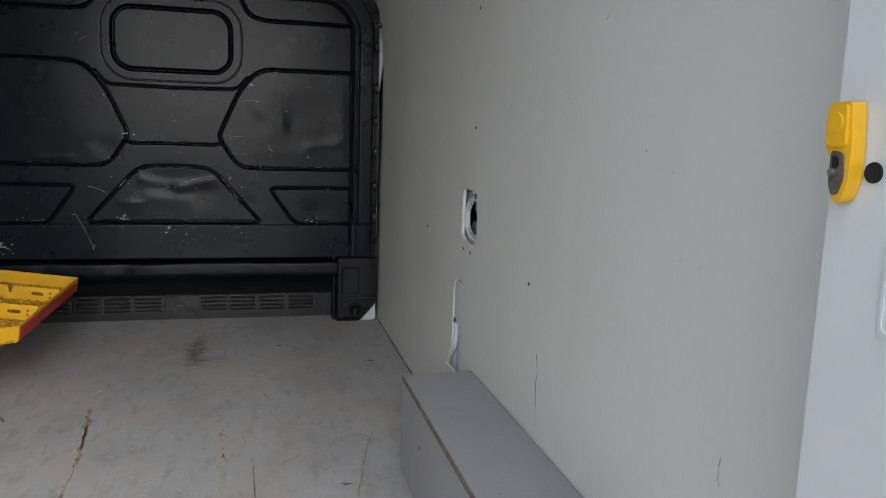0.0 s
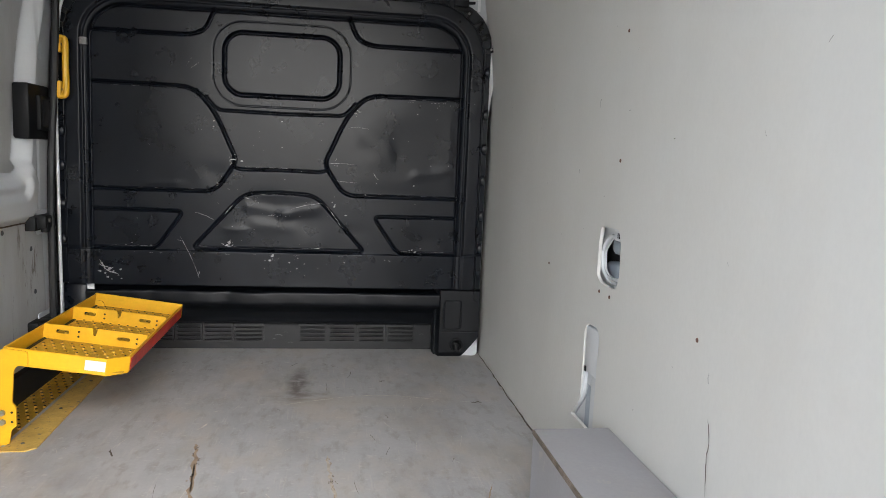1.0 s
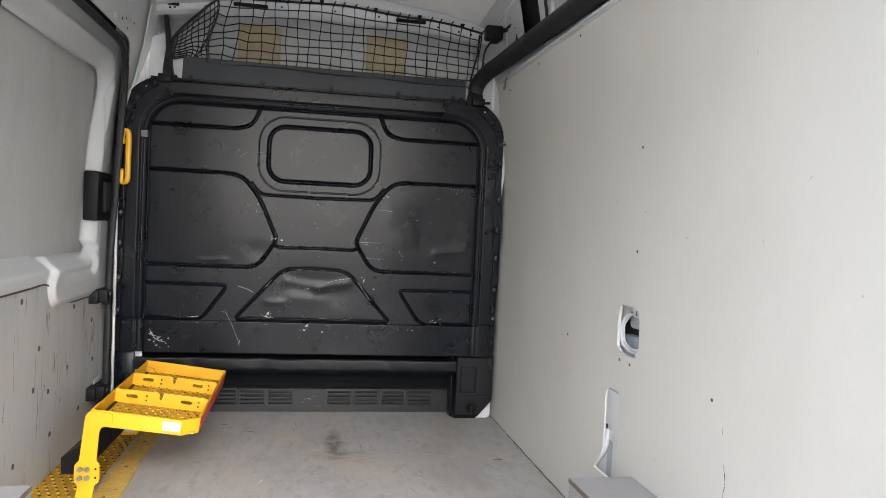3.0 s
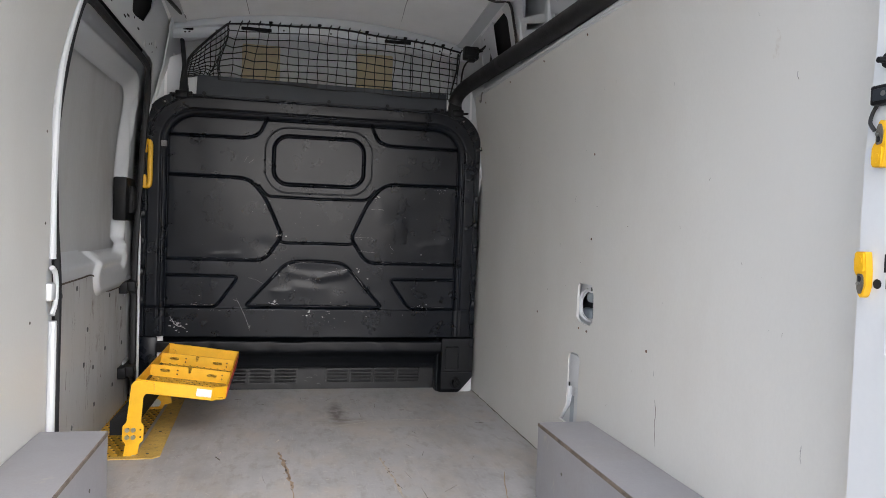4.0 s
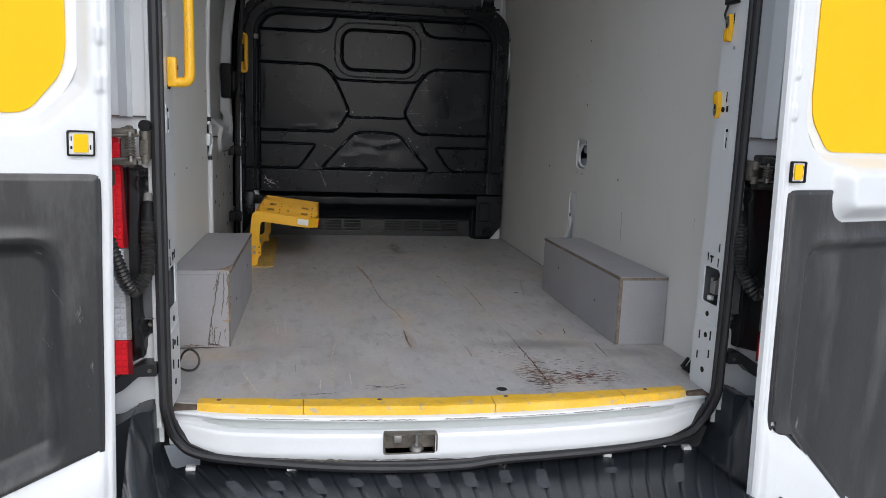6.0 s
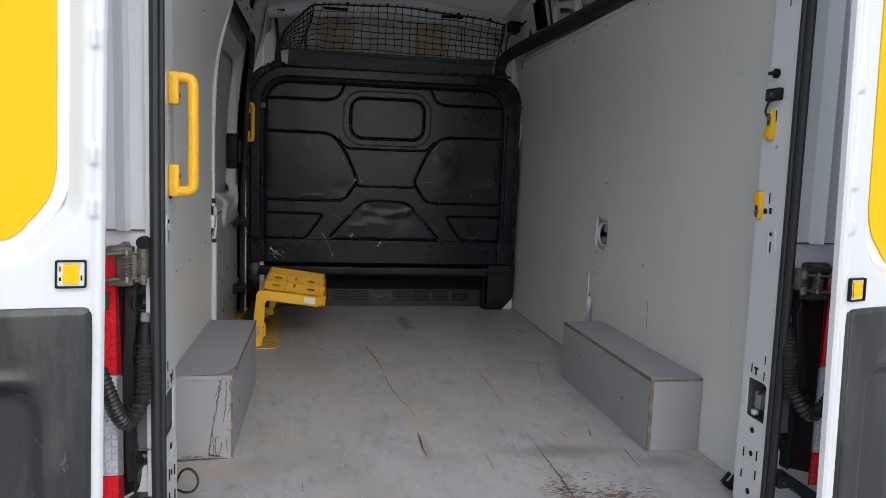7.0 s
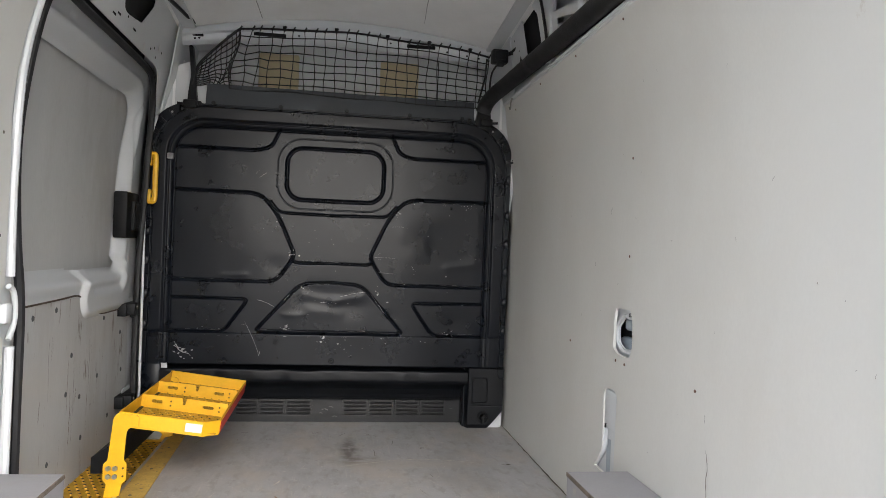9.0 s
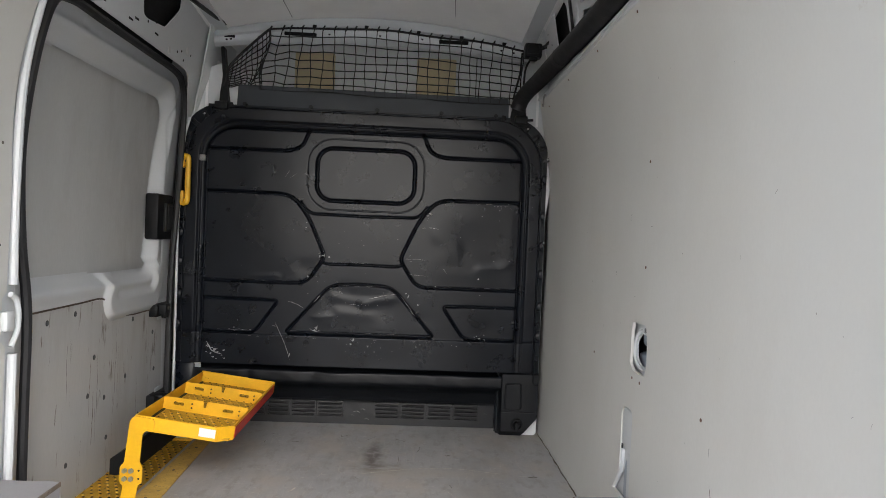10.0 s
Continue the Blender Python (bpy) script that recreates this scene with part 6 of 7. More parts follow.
def rear_pillar(s):
    big = rounded([(0.018, 0.268), (0.105, 0.268), (0.105, 0.378), (0.03, 0.378), (0.018, 0.37)], 0.008, 3)
    holes = [big]
    ob = part("pillar_right" if s > 0 else "pillar_left", plate([(-0.003, 0.0), (0.131, 0.0), (0.131, 1.05), (0.117, 1.25), (0.115, 1.755), (-0.003, 1.755)], holes, 0.0, 0.004, lambda p, q, w: (s * (0.775 + w - 0.06 * max(0, q - 1.3) ** 2), p, q), BENDS), WHITE)
    tagged(ob, "white painted rear door pillar with pressed slots and holes", "pillar", kind="structure")
    part("inner_return", plate([(0.7785, 0.003), (0.885, 0.003), (0.885, 1.757), (0.7785, 1.75)], [], 0.127, 0.1315, lambda p, q, w: (s * (p - 0.06 * max(0, q - 1.3) ** 2), w - 0.002 - 0.014 * min(1.0, max(0.0, (q - 1.05) / 0.2)), q), BENDS), WHITE, ob)
    # black sheet and grey walls paint the dark inside the pillar's open hole
    part("cavity", box((s * 0.84 - 0.002, -0.01, 0.15), (s * 0.84 + 0.002, 0.115, 0.45)), HOLE, ob)
    part("shade_wall", joined(*[box((min(s * 0.78, s * 0.84), y0, z0), (max(s * 0.78, s * 0.84), y1, z1)) for y0, y1, z0, z1 in
                                 ((0.116, 0.119, 0.25, 0.40), (0.0, 0.119, 0.250, 0.254), (0.0, 0.119, 0.392, 0.396), (0.004, 0.007, 0.25, 0.40))]), SHADE, ob)
    part("foot_plate", plate(rounded([(-0.004, 0.012), (0.1312, 0.012), (0.1312, 0.222), (-0.004, 0.205)], 0.004), [], -0.0025, 0.0, lambda p, q, w: (s * (0.775 + w), p, q)), WHITE, ob)

    def mark(y0, y1, z0, z1, m=HOLE, d=0.0012):
        part("slot", box((min(s * 0.7738, s * (0.7738 - d)), y0, z0), (max(s * 0.7738, s * (0.7738 - d)) + 0.0004, y1, z1), 0.0004, 1), m, ob)
    for y0, y1, z0, z1 in ((0.072, 0.076, 1.085, 1.115), (0.071, 0.075, 0.865, 0.895), (0.060, 0.070, 0.838, 0.855), (0.052, 0.056, 0.735, 0.765), (0.088, 0.091, 0.395, 0.42), (0.03, 0.033, 0.385, 0.41),
                           (0.03, 0.033, 0.43, 0.455), (0.060, 0.078, 0.408, 0.414), (0.066, 0.072, 0.392, 0.41), (0.05, 0.053, 1.38, 1.41)):
        mark(y0, y1, z0, z1)
    for y0, y1, z0, z1 in ((0.030, 0.034, 0.160, 0.188), (0.092, 0.096, 0.150, 0.176), (0.030, 0.034, 0.105, 0.130), (0.095, 0.099, 0.085, 0.11)):
        mark(y0, y1, z0, z1, HOLE, 0.0035)
    for y, z, r in ((0.088, 0.845, 0.008), (0.055, 0.785, 0.005), (0.065, 0.235, 0.008), (0.06, 0.17, 0.008), (0.06, 0.06, 0.009), (0.028, 1.41, 0.006)):
        part("hole", rod((s * 0.7745, y, z), (s * (0.7725 if z > 0.23 else 0.7712), y, z), r, 14), HOLE, ob)
    part("rim", plate(rrect(0.036, 0.725, 0.068, 0.800, 0.007, 3), [rrect(0.039, 0.728, 0.065, 0.797, 0.006, 3)], -0.0015, 0.001, lambda p, q, w: (s * (0.775 + w), p, q)), WHITE, ob)
    part("grommet", rod((s * 0.7748, 0.062, 1.018), (s * 0.7730, 0.062, 1.018), 0.0055, 12), PALEBLUE, ob)
    return ob


pillar_right, pillar_left = rear_pillar(1), rear_pillar(-1)
connector = thing("wiring_connector", "grey wiring connector hanging in the open pillar hole", "connector", at=(0.80, 0.06, 0.29))
part("plug", box((0.785, 0.055, 0.295), (0.815, 0.085, 0.345), 0.004), STEEL, connector)
part("wire", tube(smooth_path([(0.80, 0.07, 0.345), (0.805, 0.06, 0.37), (0.815, 0.04, 0.38)], 4), 0.003, 5), CABLE, connector)
part("wire", tube(smooth_path([(0.80, 0.07, 0.297), (0.795, 0.05, 0.285), (0.80, 0.03, 0.295)], 4), 0.002, 5), CABLE, connector)
part("tab", box((0.785, 0.080, 0.272), (0.80, 0.097, 0.286), 0.002), LABEL, connector)
part("grey_plug", box((0.784, 0.060, 0.300), (0.80, 0.082, 0.335), 0.003), SCUFF, connector)
part("wire", tube(smooth_path([(0.79, 0.03, 0.365), (0.786, 0.05, 0.35), (0.79, 0.07, 0.335)], 4), 0.0055, 6), CABLE, connector)


def strap_clip(y, z, flip):
    """A yellow moulded strap cleat with a dark steel jaw, clipped over the pillar's edge."""
    ob = thing("strap_clip", "yellow moulded strap clip with a dark jaw on the pillar", "clip", "strap clips", at=(0.77, y, z))
    k = -1 if flip else 1
    def turned(pts):
        return rounded([(y + 0.94 * a, z + k * b) for a, b in pts], 0.004, 3)
    part("body", plate(turned([(0.014, 0.037), (-0.009, 0.038), (-0.013, 0.005), (-0.013, -0.020), (-0.008, -0.036), (-0.001, -0.041), (0.006, -0.031), (0.008, -0.004), (0.015, 0.002)]), [], 0.0, 0.013, lambda p, q, w: (0.774 - w, p, q)), YELLOW, ob)
    part("head", plate(turned([(0.0125, 0.035), (-0.0075, 0.036), (-0.009, 0.004), (0.0125, 0.004)]), [], 0.012, 0.016, lambda p, q, w: (0.774 - w, p, q)), YELLOW, ob)
    part("boss", rod((0.759, y + 0.003, z + k * 0.022), (0.7565, y + 0.003, z + k * 0.022), 0.008, 16), YELLOW, ob)
    part("jaw", plate(turned([(0.0065, 0.001), (-0.007, -0.001), (-0.009, -0.020), (-0.004, -0.033), (0.002, -0.034), (0.0065, -0.026)]), [], 0.012, 0.0145, lambda p, q, w: (0.774 - w, p, q)), GRIME, ob)
    part("jaw_gap", plate(turned([(0.004, -0.003), (-0.003, -0.004), (-0.004, -0.012), (0.003, -0.014)]), [], 0.0144, 0.0152, lambda p, q, w: (0.774 - w, p, q)), HOLE, ob)
    part("rivet", rod((0.759, y + 0.001, z - k * 0.016), (0.7555, y + 0.001, z - k * 0.016), 0.003, 8), STEEL, ob)
    return ob


strap_clip(0.111, 0.860, False)
strap_clip(0.0865, 1.075, True)
peg = thing("rubber_peg", "black rubber peg on the white pillar", "peg", at=(0.775, 0.085, 1.213))
part("base", rod((0.775, 0.085, 1.213), (0.767, 0.085, 1.213), 0.013, 16), PLASTIC, peg)
part("tip", rod((0.767, 0.085, 1.213), (0.750, 0.086, 1.212), 0.006, 10, 0.005), PLASTIC, peg)
cam_box = thing("sensor_box", "small black sensor box with a lead on the pillar", "sensor", at=(0.77, 0.09, 1.157))
part("case", box((0.757, 0.050, 1.140), (0.775, 0.108, 1.173), 0.004), PLASTIC, cam_box)
part("window", box((0.7555, 0.062, 1.1465), (0.7585, 0.101, 1.1665), 0.002), DARKPANEL, cam_box)
part("lens", rod((0.756, 0.078, 1.157), (0.7543, 0.078, 1.157), 0.0045, 12), STEEL, cam_box)
part("lead", tube(smooth_path([(0.766, 0.100, 1.142), (0.768, 0.112, 1.128), (0.766, 0.113, 1.113), (0.768, 0.105, 1.10)], 5), 0.0035, 6), CABLE, cam_box)


def sill_sheet(a, b):
    """The white painted sill below the floor edge: a small step, a groove, then the lower lip."""
    prof = [(0.018, -0.016), (-0.004, -0.019), (-0.016, -0.023), (-0.018, -0.031), (0.004, -0.036), (0.006, -0.064), (-0.012, -0.070), (-0.016, -0.078), (-0.018, -0.100), (-0.022, -0.125), (-0.012, -0.150), (0.03, -0.158)]
    k = b * (len(prof) - 1)
    i = min(int(k), len(prof) - 2)
    f = k - i
    x = -0.79 + 1.58 * a
    e = smoothstep(0.62, 0.78, np.array(abs(x)))
    y = sill_y(x) + (prof[i][0] * (1 - f) + prof[i + 1][0] * f) * (1 - 0.4 * float(e))
    z = prof[i][1] * (1 - f) + prof[i + 1][1] * f
    return (x, y, z * (1 - 0.22 * float(e)))


sill_bm = grid(158, 40, sill_sheet)
bmesh.ops.delete(sill_bm, geom=[f for f in sill_bm.faces if -0.211 < f.calc_center_median().x < -0.067 and -0.121 < f.calc_center_median().z < -0.069], context="FACES")
sill = part("sill", sill_bm, WHITE)
tagged(sill, "white painted rear sill with a pressed groove", "sill", kind="structure")


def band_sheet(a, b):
    """The flat grey strip that paints shade into the sill's groove, rounded off at both ends and stepped up in the
    middle.
    """
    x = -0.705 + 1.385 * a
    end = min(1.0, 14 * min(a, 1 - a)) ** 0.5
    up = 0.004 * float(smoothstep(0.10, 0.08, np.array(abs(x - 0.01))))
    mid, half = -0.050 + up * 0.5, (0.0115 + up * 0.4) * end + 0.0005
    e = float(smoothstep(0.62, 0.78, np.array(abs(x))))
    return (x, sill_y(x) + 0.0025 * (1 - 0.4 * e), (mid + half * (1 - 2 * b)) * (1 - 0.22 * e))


part("groove_shade", grid(120, 4, band_sheet), MIDGREY, sill, "grey strip painting shade into the groove")
# dark strips: raw floor edge, with the shade of the gap painted in
for s in (-1, 1):
    part("floor_end", box((min(s * 0.716, s * 0.79), 0.036, -0.0155), (max(s * 0.716, s * 0.79), 0.12, -0.004), 0.001, 1), DARKGOUGE, sill, "dark raw floor edge with the gap's shade painted in")
pocket = part("latch_pocket", plate(rrect(-0.214, -0.124, -0.064, -0.066, 0.006), [rrect(-0.210, -0.120, -0.068, -0.070, 0.005)], -0.0545, -0.02, "xz"), GRIME, sill)
part("pocket_back", box((-0.216, -0.022, -0.126), (-0.062, -0.018, -0.064)), GRIME, pocket)
part("pocket_floor", box((-0.212, -0.0535, -0.124), (-0.066, -0.02, -0.120)), CREAM, pocket)
part("latch", joined(rod((-0.120, -0.036, -0.119), (-0.120, -0.040, -0.106), 0.020, 12, 0.014), rod((-0.120, -0.038, -0.108), (-0.120, -0.038, -0.076), 0.005, 8)), STEEL, pocket)
part("bracket", box((-0.185, -0.05, -0.094), (-0.163, -0.03, -0.071), 0.003), STEEL, pocket)


for k, (xa, xb, w) in enumerate(((-0.66, -0.30, 0.0035), (-0.72, -0.52, 0.005), (-0.34, 0.02, 0.0022), (0.12, 0.44, 0.0022), (0.36, 0.70, 0.0035), (0.56, 0.73, 0.004))):
    bm = ribbon([(xa + (xb - xa) * i / 5, -0.141 + 0.10 * max(0, abs(xa + (xb - xa) * i / 5) - 0.60) ** 1.3 * 2) for i in range(6)], w, 0, 3300 + k, "bulk", 0)
    for vv in bm.verts:
        vv.co.y = sill_y(vv.co.x) - 0.0225
    part("grime_streak", bm, GRIME, sill, smooth=0)


for k, (xa, xb) in enumerate(((-0.58, -0.40), (-0.36, -0.12), (-0.05, 0.08), (0.10, 0.31), (0.33, 0.46), (0.48, 0.58))):
    bm = ribbon([(xa + (xb - xa) * i / 6, -0.0265) for i in range(7)], 0.0014 + 0.0005 * (k % 3), 0, 3400 + k, "bulk", 0)
    for vv in bm.verts:
        vv.co.y = sill_y(vv.co.x) - 0.0192
    part("grime_streak", bm, WOOD, sill, smooth=0)


def edge_strip():
    """Yellow L-shaped edging along the sill, in four lengths."""
    ob = thing("sill_edging", "chipped yellow metal edging along the sill", "edging", at=(0, 0, 0))
    ends = (-0.715, -0.43, 0.10, 0.50, 0.712)
    for x0, x1 in zip(ends, ends[1:]):
        def sheet(a, b, x0=x0, x1=x1):
            x = x0 + 0.001 + (x1 - x0 - 0.002) * a
            prof = [(0.105, 0.0005), (0.103, 0.0045), (0.03, 0.005), (0.003, 0.004), (-0.002, 0.0), (-0.004, -0.019), (0.0, -0.021)]
            k = b * (len(prof) - 1)
            i = min(int(k), len(prof) - 2)
            f = k - i
            wear_ = 0.004 * math.sin(x * 31) * math.sin(x * 13 + 2)
            y = prof[i][0] * (1 - f) + prof[i + 1][0] * f
            base = sill_y(x)
            yy = base + y * (1.0 if y < 0.02 else (0.034 + 0.042 * (x / 0.72) ** 2 - base + wear_) / 0.105)
            return (x, yy, prof[i][1] * (1 - f) + prof[i + 1][1] * f)
        part("strip", grid(24, 18, sheet), YELLOWDIRTY, ob)
    for x in (-0.66, -0.22, 0.145, 0.585):
        part("screw", screw((x, 0.022 + 0.04 * (x / 0.72) ** 2, 0.0055), (0, 0, 1), 0.008, 0.001), GRIME, ob)
    return ob


edge_strip()

# rubber seal round the doorway
ring = [(-0.755, 1.76), (-0.785, 1.5), (-0.788, 1.2), (-0.790, 0.6), (-0.790, 0.12), (-0.787, -0.02), (-0.765, -0.095), (-0.70, -0.135), (-0.5, -0.152), (-0.25, -0.165), (0.0, -0.165), (0.15, -0.152), (0.5, -0.148),
        (0.70, -0.135), (0.765, -0.095), (0.787, -0.02), (0.790, 0.12), (0.790, 0.6), (0.788, 1.2), (0.785, 1.5), (0.755, 1.76)]


pts = [(p.x, 0, p.y) for p in smooth_path([(a, b, 0) for a, b in ring], 6)]
pts = [(x, (sill_y(x) - 0.022) * (1 - t) + (-0.015) * t, z) for x, _, z in pts for t in [float(smoothstep(-0.12, 0.03, np.array(z)))]]
seal = part("doorway_seal", tube(pts, 0.0115, 8), RUBBER)
tagged(seal, "black ribbed rubber seal round the rear doorway", "seal", kind="structure")
part("outer_lip", tube([(x * 1.005, y + 0.010, z - (0.010 if z < -0.05 else 0)) for x, y, z in pts], 0.008, 8), RUBBER, seal)
part("inner_lip", tube([(x * 0.985, y + 0.012, z + (0.010 if z < -0.05 else 0)) for x, y, z in pts], 0.008, 8), RUBBER, seal)

# ---- rear body corners, lamps, hinges, hoses ----


def corner(s):
    ob = part("corner_right" if s > 0 else "corner_left", plate([(0.80, 0.765), (1.02, 0.765), (1.02, 1.3), (0.97, 2.0), (0.80, 2.0)], [], 0.02, 0.075, lambda p, q, w: (s * p, w, q)), WHITE)
    tagged(ob, "white painted rear body corner beside the doorway", "body corner", kind="structure")
    part("ridge", tube([(s * 0.872, 0.026, 0.765), (s * 0.872, 0.026, 1.9)], 1.0, section=[(-0.035, -0.012), (0.035, -0.012), (0.022, 0.010), (-0.022, 0.010)]), WHITE, ob)
    part("channel", box((min(s * 0.80, s * 0.815), 0.0, -0.05), (max(s * 0.80, s * 0.815), 0.06, 1.9), 0.004), WHITE, ob)
    part("lower_skin", box((min(s * 0.80, s * 1.0), 0.027, -0.10), (max(s * 0.80, s * 1.0), 0.037, 0.765), 0.002), WHITE, ob)
    part("seam", box((min(s * 0.80, s * 0.99), 0.018, 0.764), (max(s * 0.80, s * 0.99), 0.024, 0.768)), GRIME, ob)
    far = 0.97 if s > 0 else 0.905
    outline = rounded([(0.803, 0.645), (0.803, 0.572), (0.827, 0.566), (0.829, 0.520), (0.834, 0.500), (0.834, 0.400), (0.824, 0.345), (0.829, 0.268), (0.808, 0.252), (0.808, 0.205), (0.830, 0.195), (0.834, 0.140), (far, 0.105), (far, 0.645)], 0.010, 3)
    PU, PZ = np.meshgrid(np.linspace(0.80, far + 0.003, 90), np.linspace(0.10, 0.65, 220))
    d_out = sd_poly(PU, PZ, outline)
    mid = 0.842 + 0.030 * np.exp(-((PZ - 0.41) / 0.07) ** 2) if s > 0 else 0.848 + 0.008 * np.exp(-((PZ - 0.40) / 0.10) ** 2)
    half = 0.010 + (0.014 * np.exp(-((PZ - 0.41) / 0.06) ** 2) if s > 0 else 0.004)
    HB = -0.026 * smoothstep(-0.010, 0.0, d_out) + 0.020 * smoothstep(half + 0.008, half - 0.004, np.abs(PU - mid)) * smoothstep(0.34, 0.38, PZ + (0.20 if s < 0 else 0.0))
    for lx, lz in ((0.819, 0.600), (0.824, 0.232)):
        ring_d = np.hypot(PU - lx, PZ - lz)
        HB += 0.006 * np.exp(-((ring_d - 0.021) / 0.005) ** 2) - 0.008 * smoothstep(0.019, 0.013, ring_d)
    HB -= 0.004 * smoothstep(0.87, 0.89, PU)
    back = relief("lamp_backing", PU, PZ, HB, d_out < 0.0, lambda p, q, w: (s * p, 0.018 - w, q), BACKING, ob, "black plastic lamp backing")
    for lx, lz in ((0.819, 0.600), (0.824, 0.232)):
        part("bolt", rod((s * lx, 0.030, lz), (s * lx, 0.014, lz), 0.007, 10, 0.005), GRIME, back)
    part("bumper_bracket", plate(rounded([(0.803, 0.137), (0.845, 0.137), (0.965, 0.060), (0.965, 0.028), (0.885, 0.070), (0.848, 0.104), (0.803, 0.104)], 0.005, 3), [], -0.025, 0.042, lambda p, q, w: (s * p, w, q)), BACKING, ob, "black plastic bracket")
    part("bolt", rod((s * 0.820, -0.024, 0.120), (s * 0.820, -0.029, 0.120), 0.005, 8), GRIME, ob)
    lamp_ob = thing("tail_lamp", "tall red and clear tail lamp half hidden by the door", "tail lamp", "tail lamps", at=(s * 0.88, 0.0, 0.1))
    for nm, z0, z1, mm in (("red_lens", 0.443, 0.715, RED), ("clear_lens", 0.206, 0.441, CLEAR), ("red_lens", 0.115, 0.204, RED)):
        x0, x1 = (0.886, 0.985) if s > 0 else (0.860, 0.97)
        lens = part(nm, plate(rounded([(x0 + 0.004, z0), (x1, z0), (x1, z1), (x0 + (0.012 if z1 > 0.7 else 0.002), z1)], 0.004, 3), [], -0.035, 0.03, lambda p, q, w: (s * (p + (0.95 if s > 0 else 0.15) * (w + 0.035)), w, q)), mm, lamp_ob)
        rim_x = x0 - 0.002
        part("lens_rim", plate(rounded([(rim_x, z0 + 0.001), (rim_x + (0.004 if s > 0 else 0.011), z0 + 0.001), (rim_x + (0.004 if s > 0 else 0.011), z1 - 0.001), (rim_x + (0.008 if z1 > 0.7 and s < 0 else 0.0), z1 - 0.001)], 0.003, 2), [], -0.0365, -0.026, lambda p, q, w: (s * (p + (0.95 if s > 0 else 0.15) * (w + 0.035)), w - 0.0016, q)), LENSRIM if mm is RED else STEEL, lens)
        for k in range(int((z1 - z0) / 0.016)):
            cells = [(x0 + 0.011 + 0.0145 * c, x0 + 0.0235 + 0.0145 * c) for c in range(5 if s > 0 else 6)]
            for a, b in cells:
                if b < x1:
                    part("ridge", box((min(s * a, s * b), -0.0372, z0 + 0.005 + 0.016 * k), (max(s * a, s * b), -0.034, z0 + 0.0185 + 0.016 * k), 0.0022, 1), mm, lens)
    hin = thing("door_hinge", "greasy steel check hinge with a coil spring", "hinge", "door hinges", at=(s * 0.84, -0.02, 0.69))
    hi_z, lo_z = (0.690, 0.650) if s > 0 else (0.722, 0.665)
    lf = (0.820, 0.897, 0.621, 0.720) if s > 0 else (0.840, 0.860, 0.642, 0.744)
    part("body_plate", box((min(s * 0.801, s * 0.824), -0.045, lo_z - 0.003), (max(s * 0.801, s * 0.824), 0.02, hi_z + 0.013), 0.006), GRIME, hin)
    part("leaf", box((min(s * lf[0], s * lf[1]), -0.030, lf[2]), (max(s * lf[0], s * lf[1]), -0.016, lf[3]), 0.006), HINGE if s > 0 else GRIME, hin)
    for z in ((lo_z + hi_z) / 2 + 0.034, (lo_z + hi_z) / 2 - 0.036):
        part("leaf_lug", box((min(s * 0.828, s * 0.884), -0.058, z - 0.009), (max(s * 0.828, s * 0.884), -0.030, z + 0.009), 0.005), HINGE if s > 0 else GRIME, hin)
    part("bracket", box((min(s * 0.844, s * 0.864), -0.050, lf[2] + 0.004), (max(s * 0.844, s * 0.864), -0.030, lf[3] - 0.004), 0.004), GRIME, hin)
    for z in (hi_z, lo_z):
        part("check_rod", tube([(s * 0.806, -0.045, z), (s * 0.87, -0.062, z - 0.002), (s * 0.93, -0.11, z - 0.004)], 0.0042, 6), GRIME, hin)
        part("eye", rod((s * 0.808, -0.052, z - 0.010), (s * 0.808, -0.052, z + 0.010), 0.009, 12), GRIME, hin)
    turns = (hi_z - lo_z - 0.006) / 0.00115
    coil = [(s * 0.838 + 0.010 * math.cos(a), -0.066 + 0.010 * math.sin(a), lo_z + 0.004 + 0.0011 * a) for a in np.arange(0, turns, 0.6)]
    part("spring", tube(coil, 0.0024, 5), GRIME, hin)
    part("pin", rod((s * 0.838, -0.066, lo_z - 0.006), (s * 0.838, -0.066, hi_z + 0.008), 0.004, 10), STEEL, hin)
    if s < 0:
        part("stop", joined(rod((s * 0.808, -0.03, 0.745), (s * 0.808, -0.055, 0.745), 0.014, 12)), PLASTIC, hin)
    part("lower_strap", box((min(s * 0.875, s * 0.90), -0.09, 0.60), (max(s * 0.875, s * 0.90), -0.06, 0.64), 0.006), PLASTIC if s > 0 else GRIME, hin)
    hose = thing("cable_hose", "dusty black corrugated cable hose looping to the door", "hose", "cable hoses", at=(s * 0.84, -0.03, 0.4))
    if s > 0:
        run = [(0.806, -0.016, 0.515), (0.797, -0.038, 0.46), (0.799, -0.045, 0.405), (0.815, -0.060, 0.358), (0.840, -0.075, 0.325), (0.860, -0.09, 0.345), (0.875, -0.11, 0.40), (0.885, -0.13, 0.47)]
    else:
        run = [(0.814, -0.012, 0.515), (0.813, -0.03, 0.467), (0.810, -0.05, 0.397), (0.819, -0.06, 0.368), (0.837, -0.075, 0.343), (0.853, -0.09, 0.365), (0.866, -0.11, 0.417), (0.880, -0.13, 0.48)]
    path = smooth_path([(s * a, b, c) for a, b, c in run], 8)
    part("corrugated_sleeve", tube(path, 0.0142, 10, rings=(0.0105, 0.0042)), HOSE, hose)
    cx = 0.806 if s > 0 else 0.815
    part("cuff", tube([(s * cx, 0.0, 0.55), (s * cx, -0.012, 0.535), (s * cx, -0.016, 0.500)], 0.0165, 12), PLASTIC, hose)
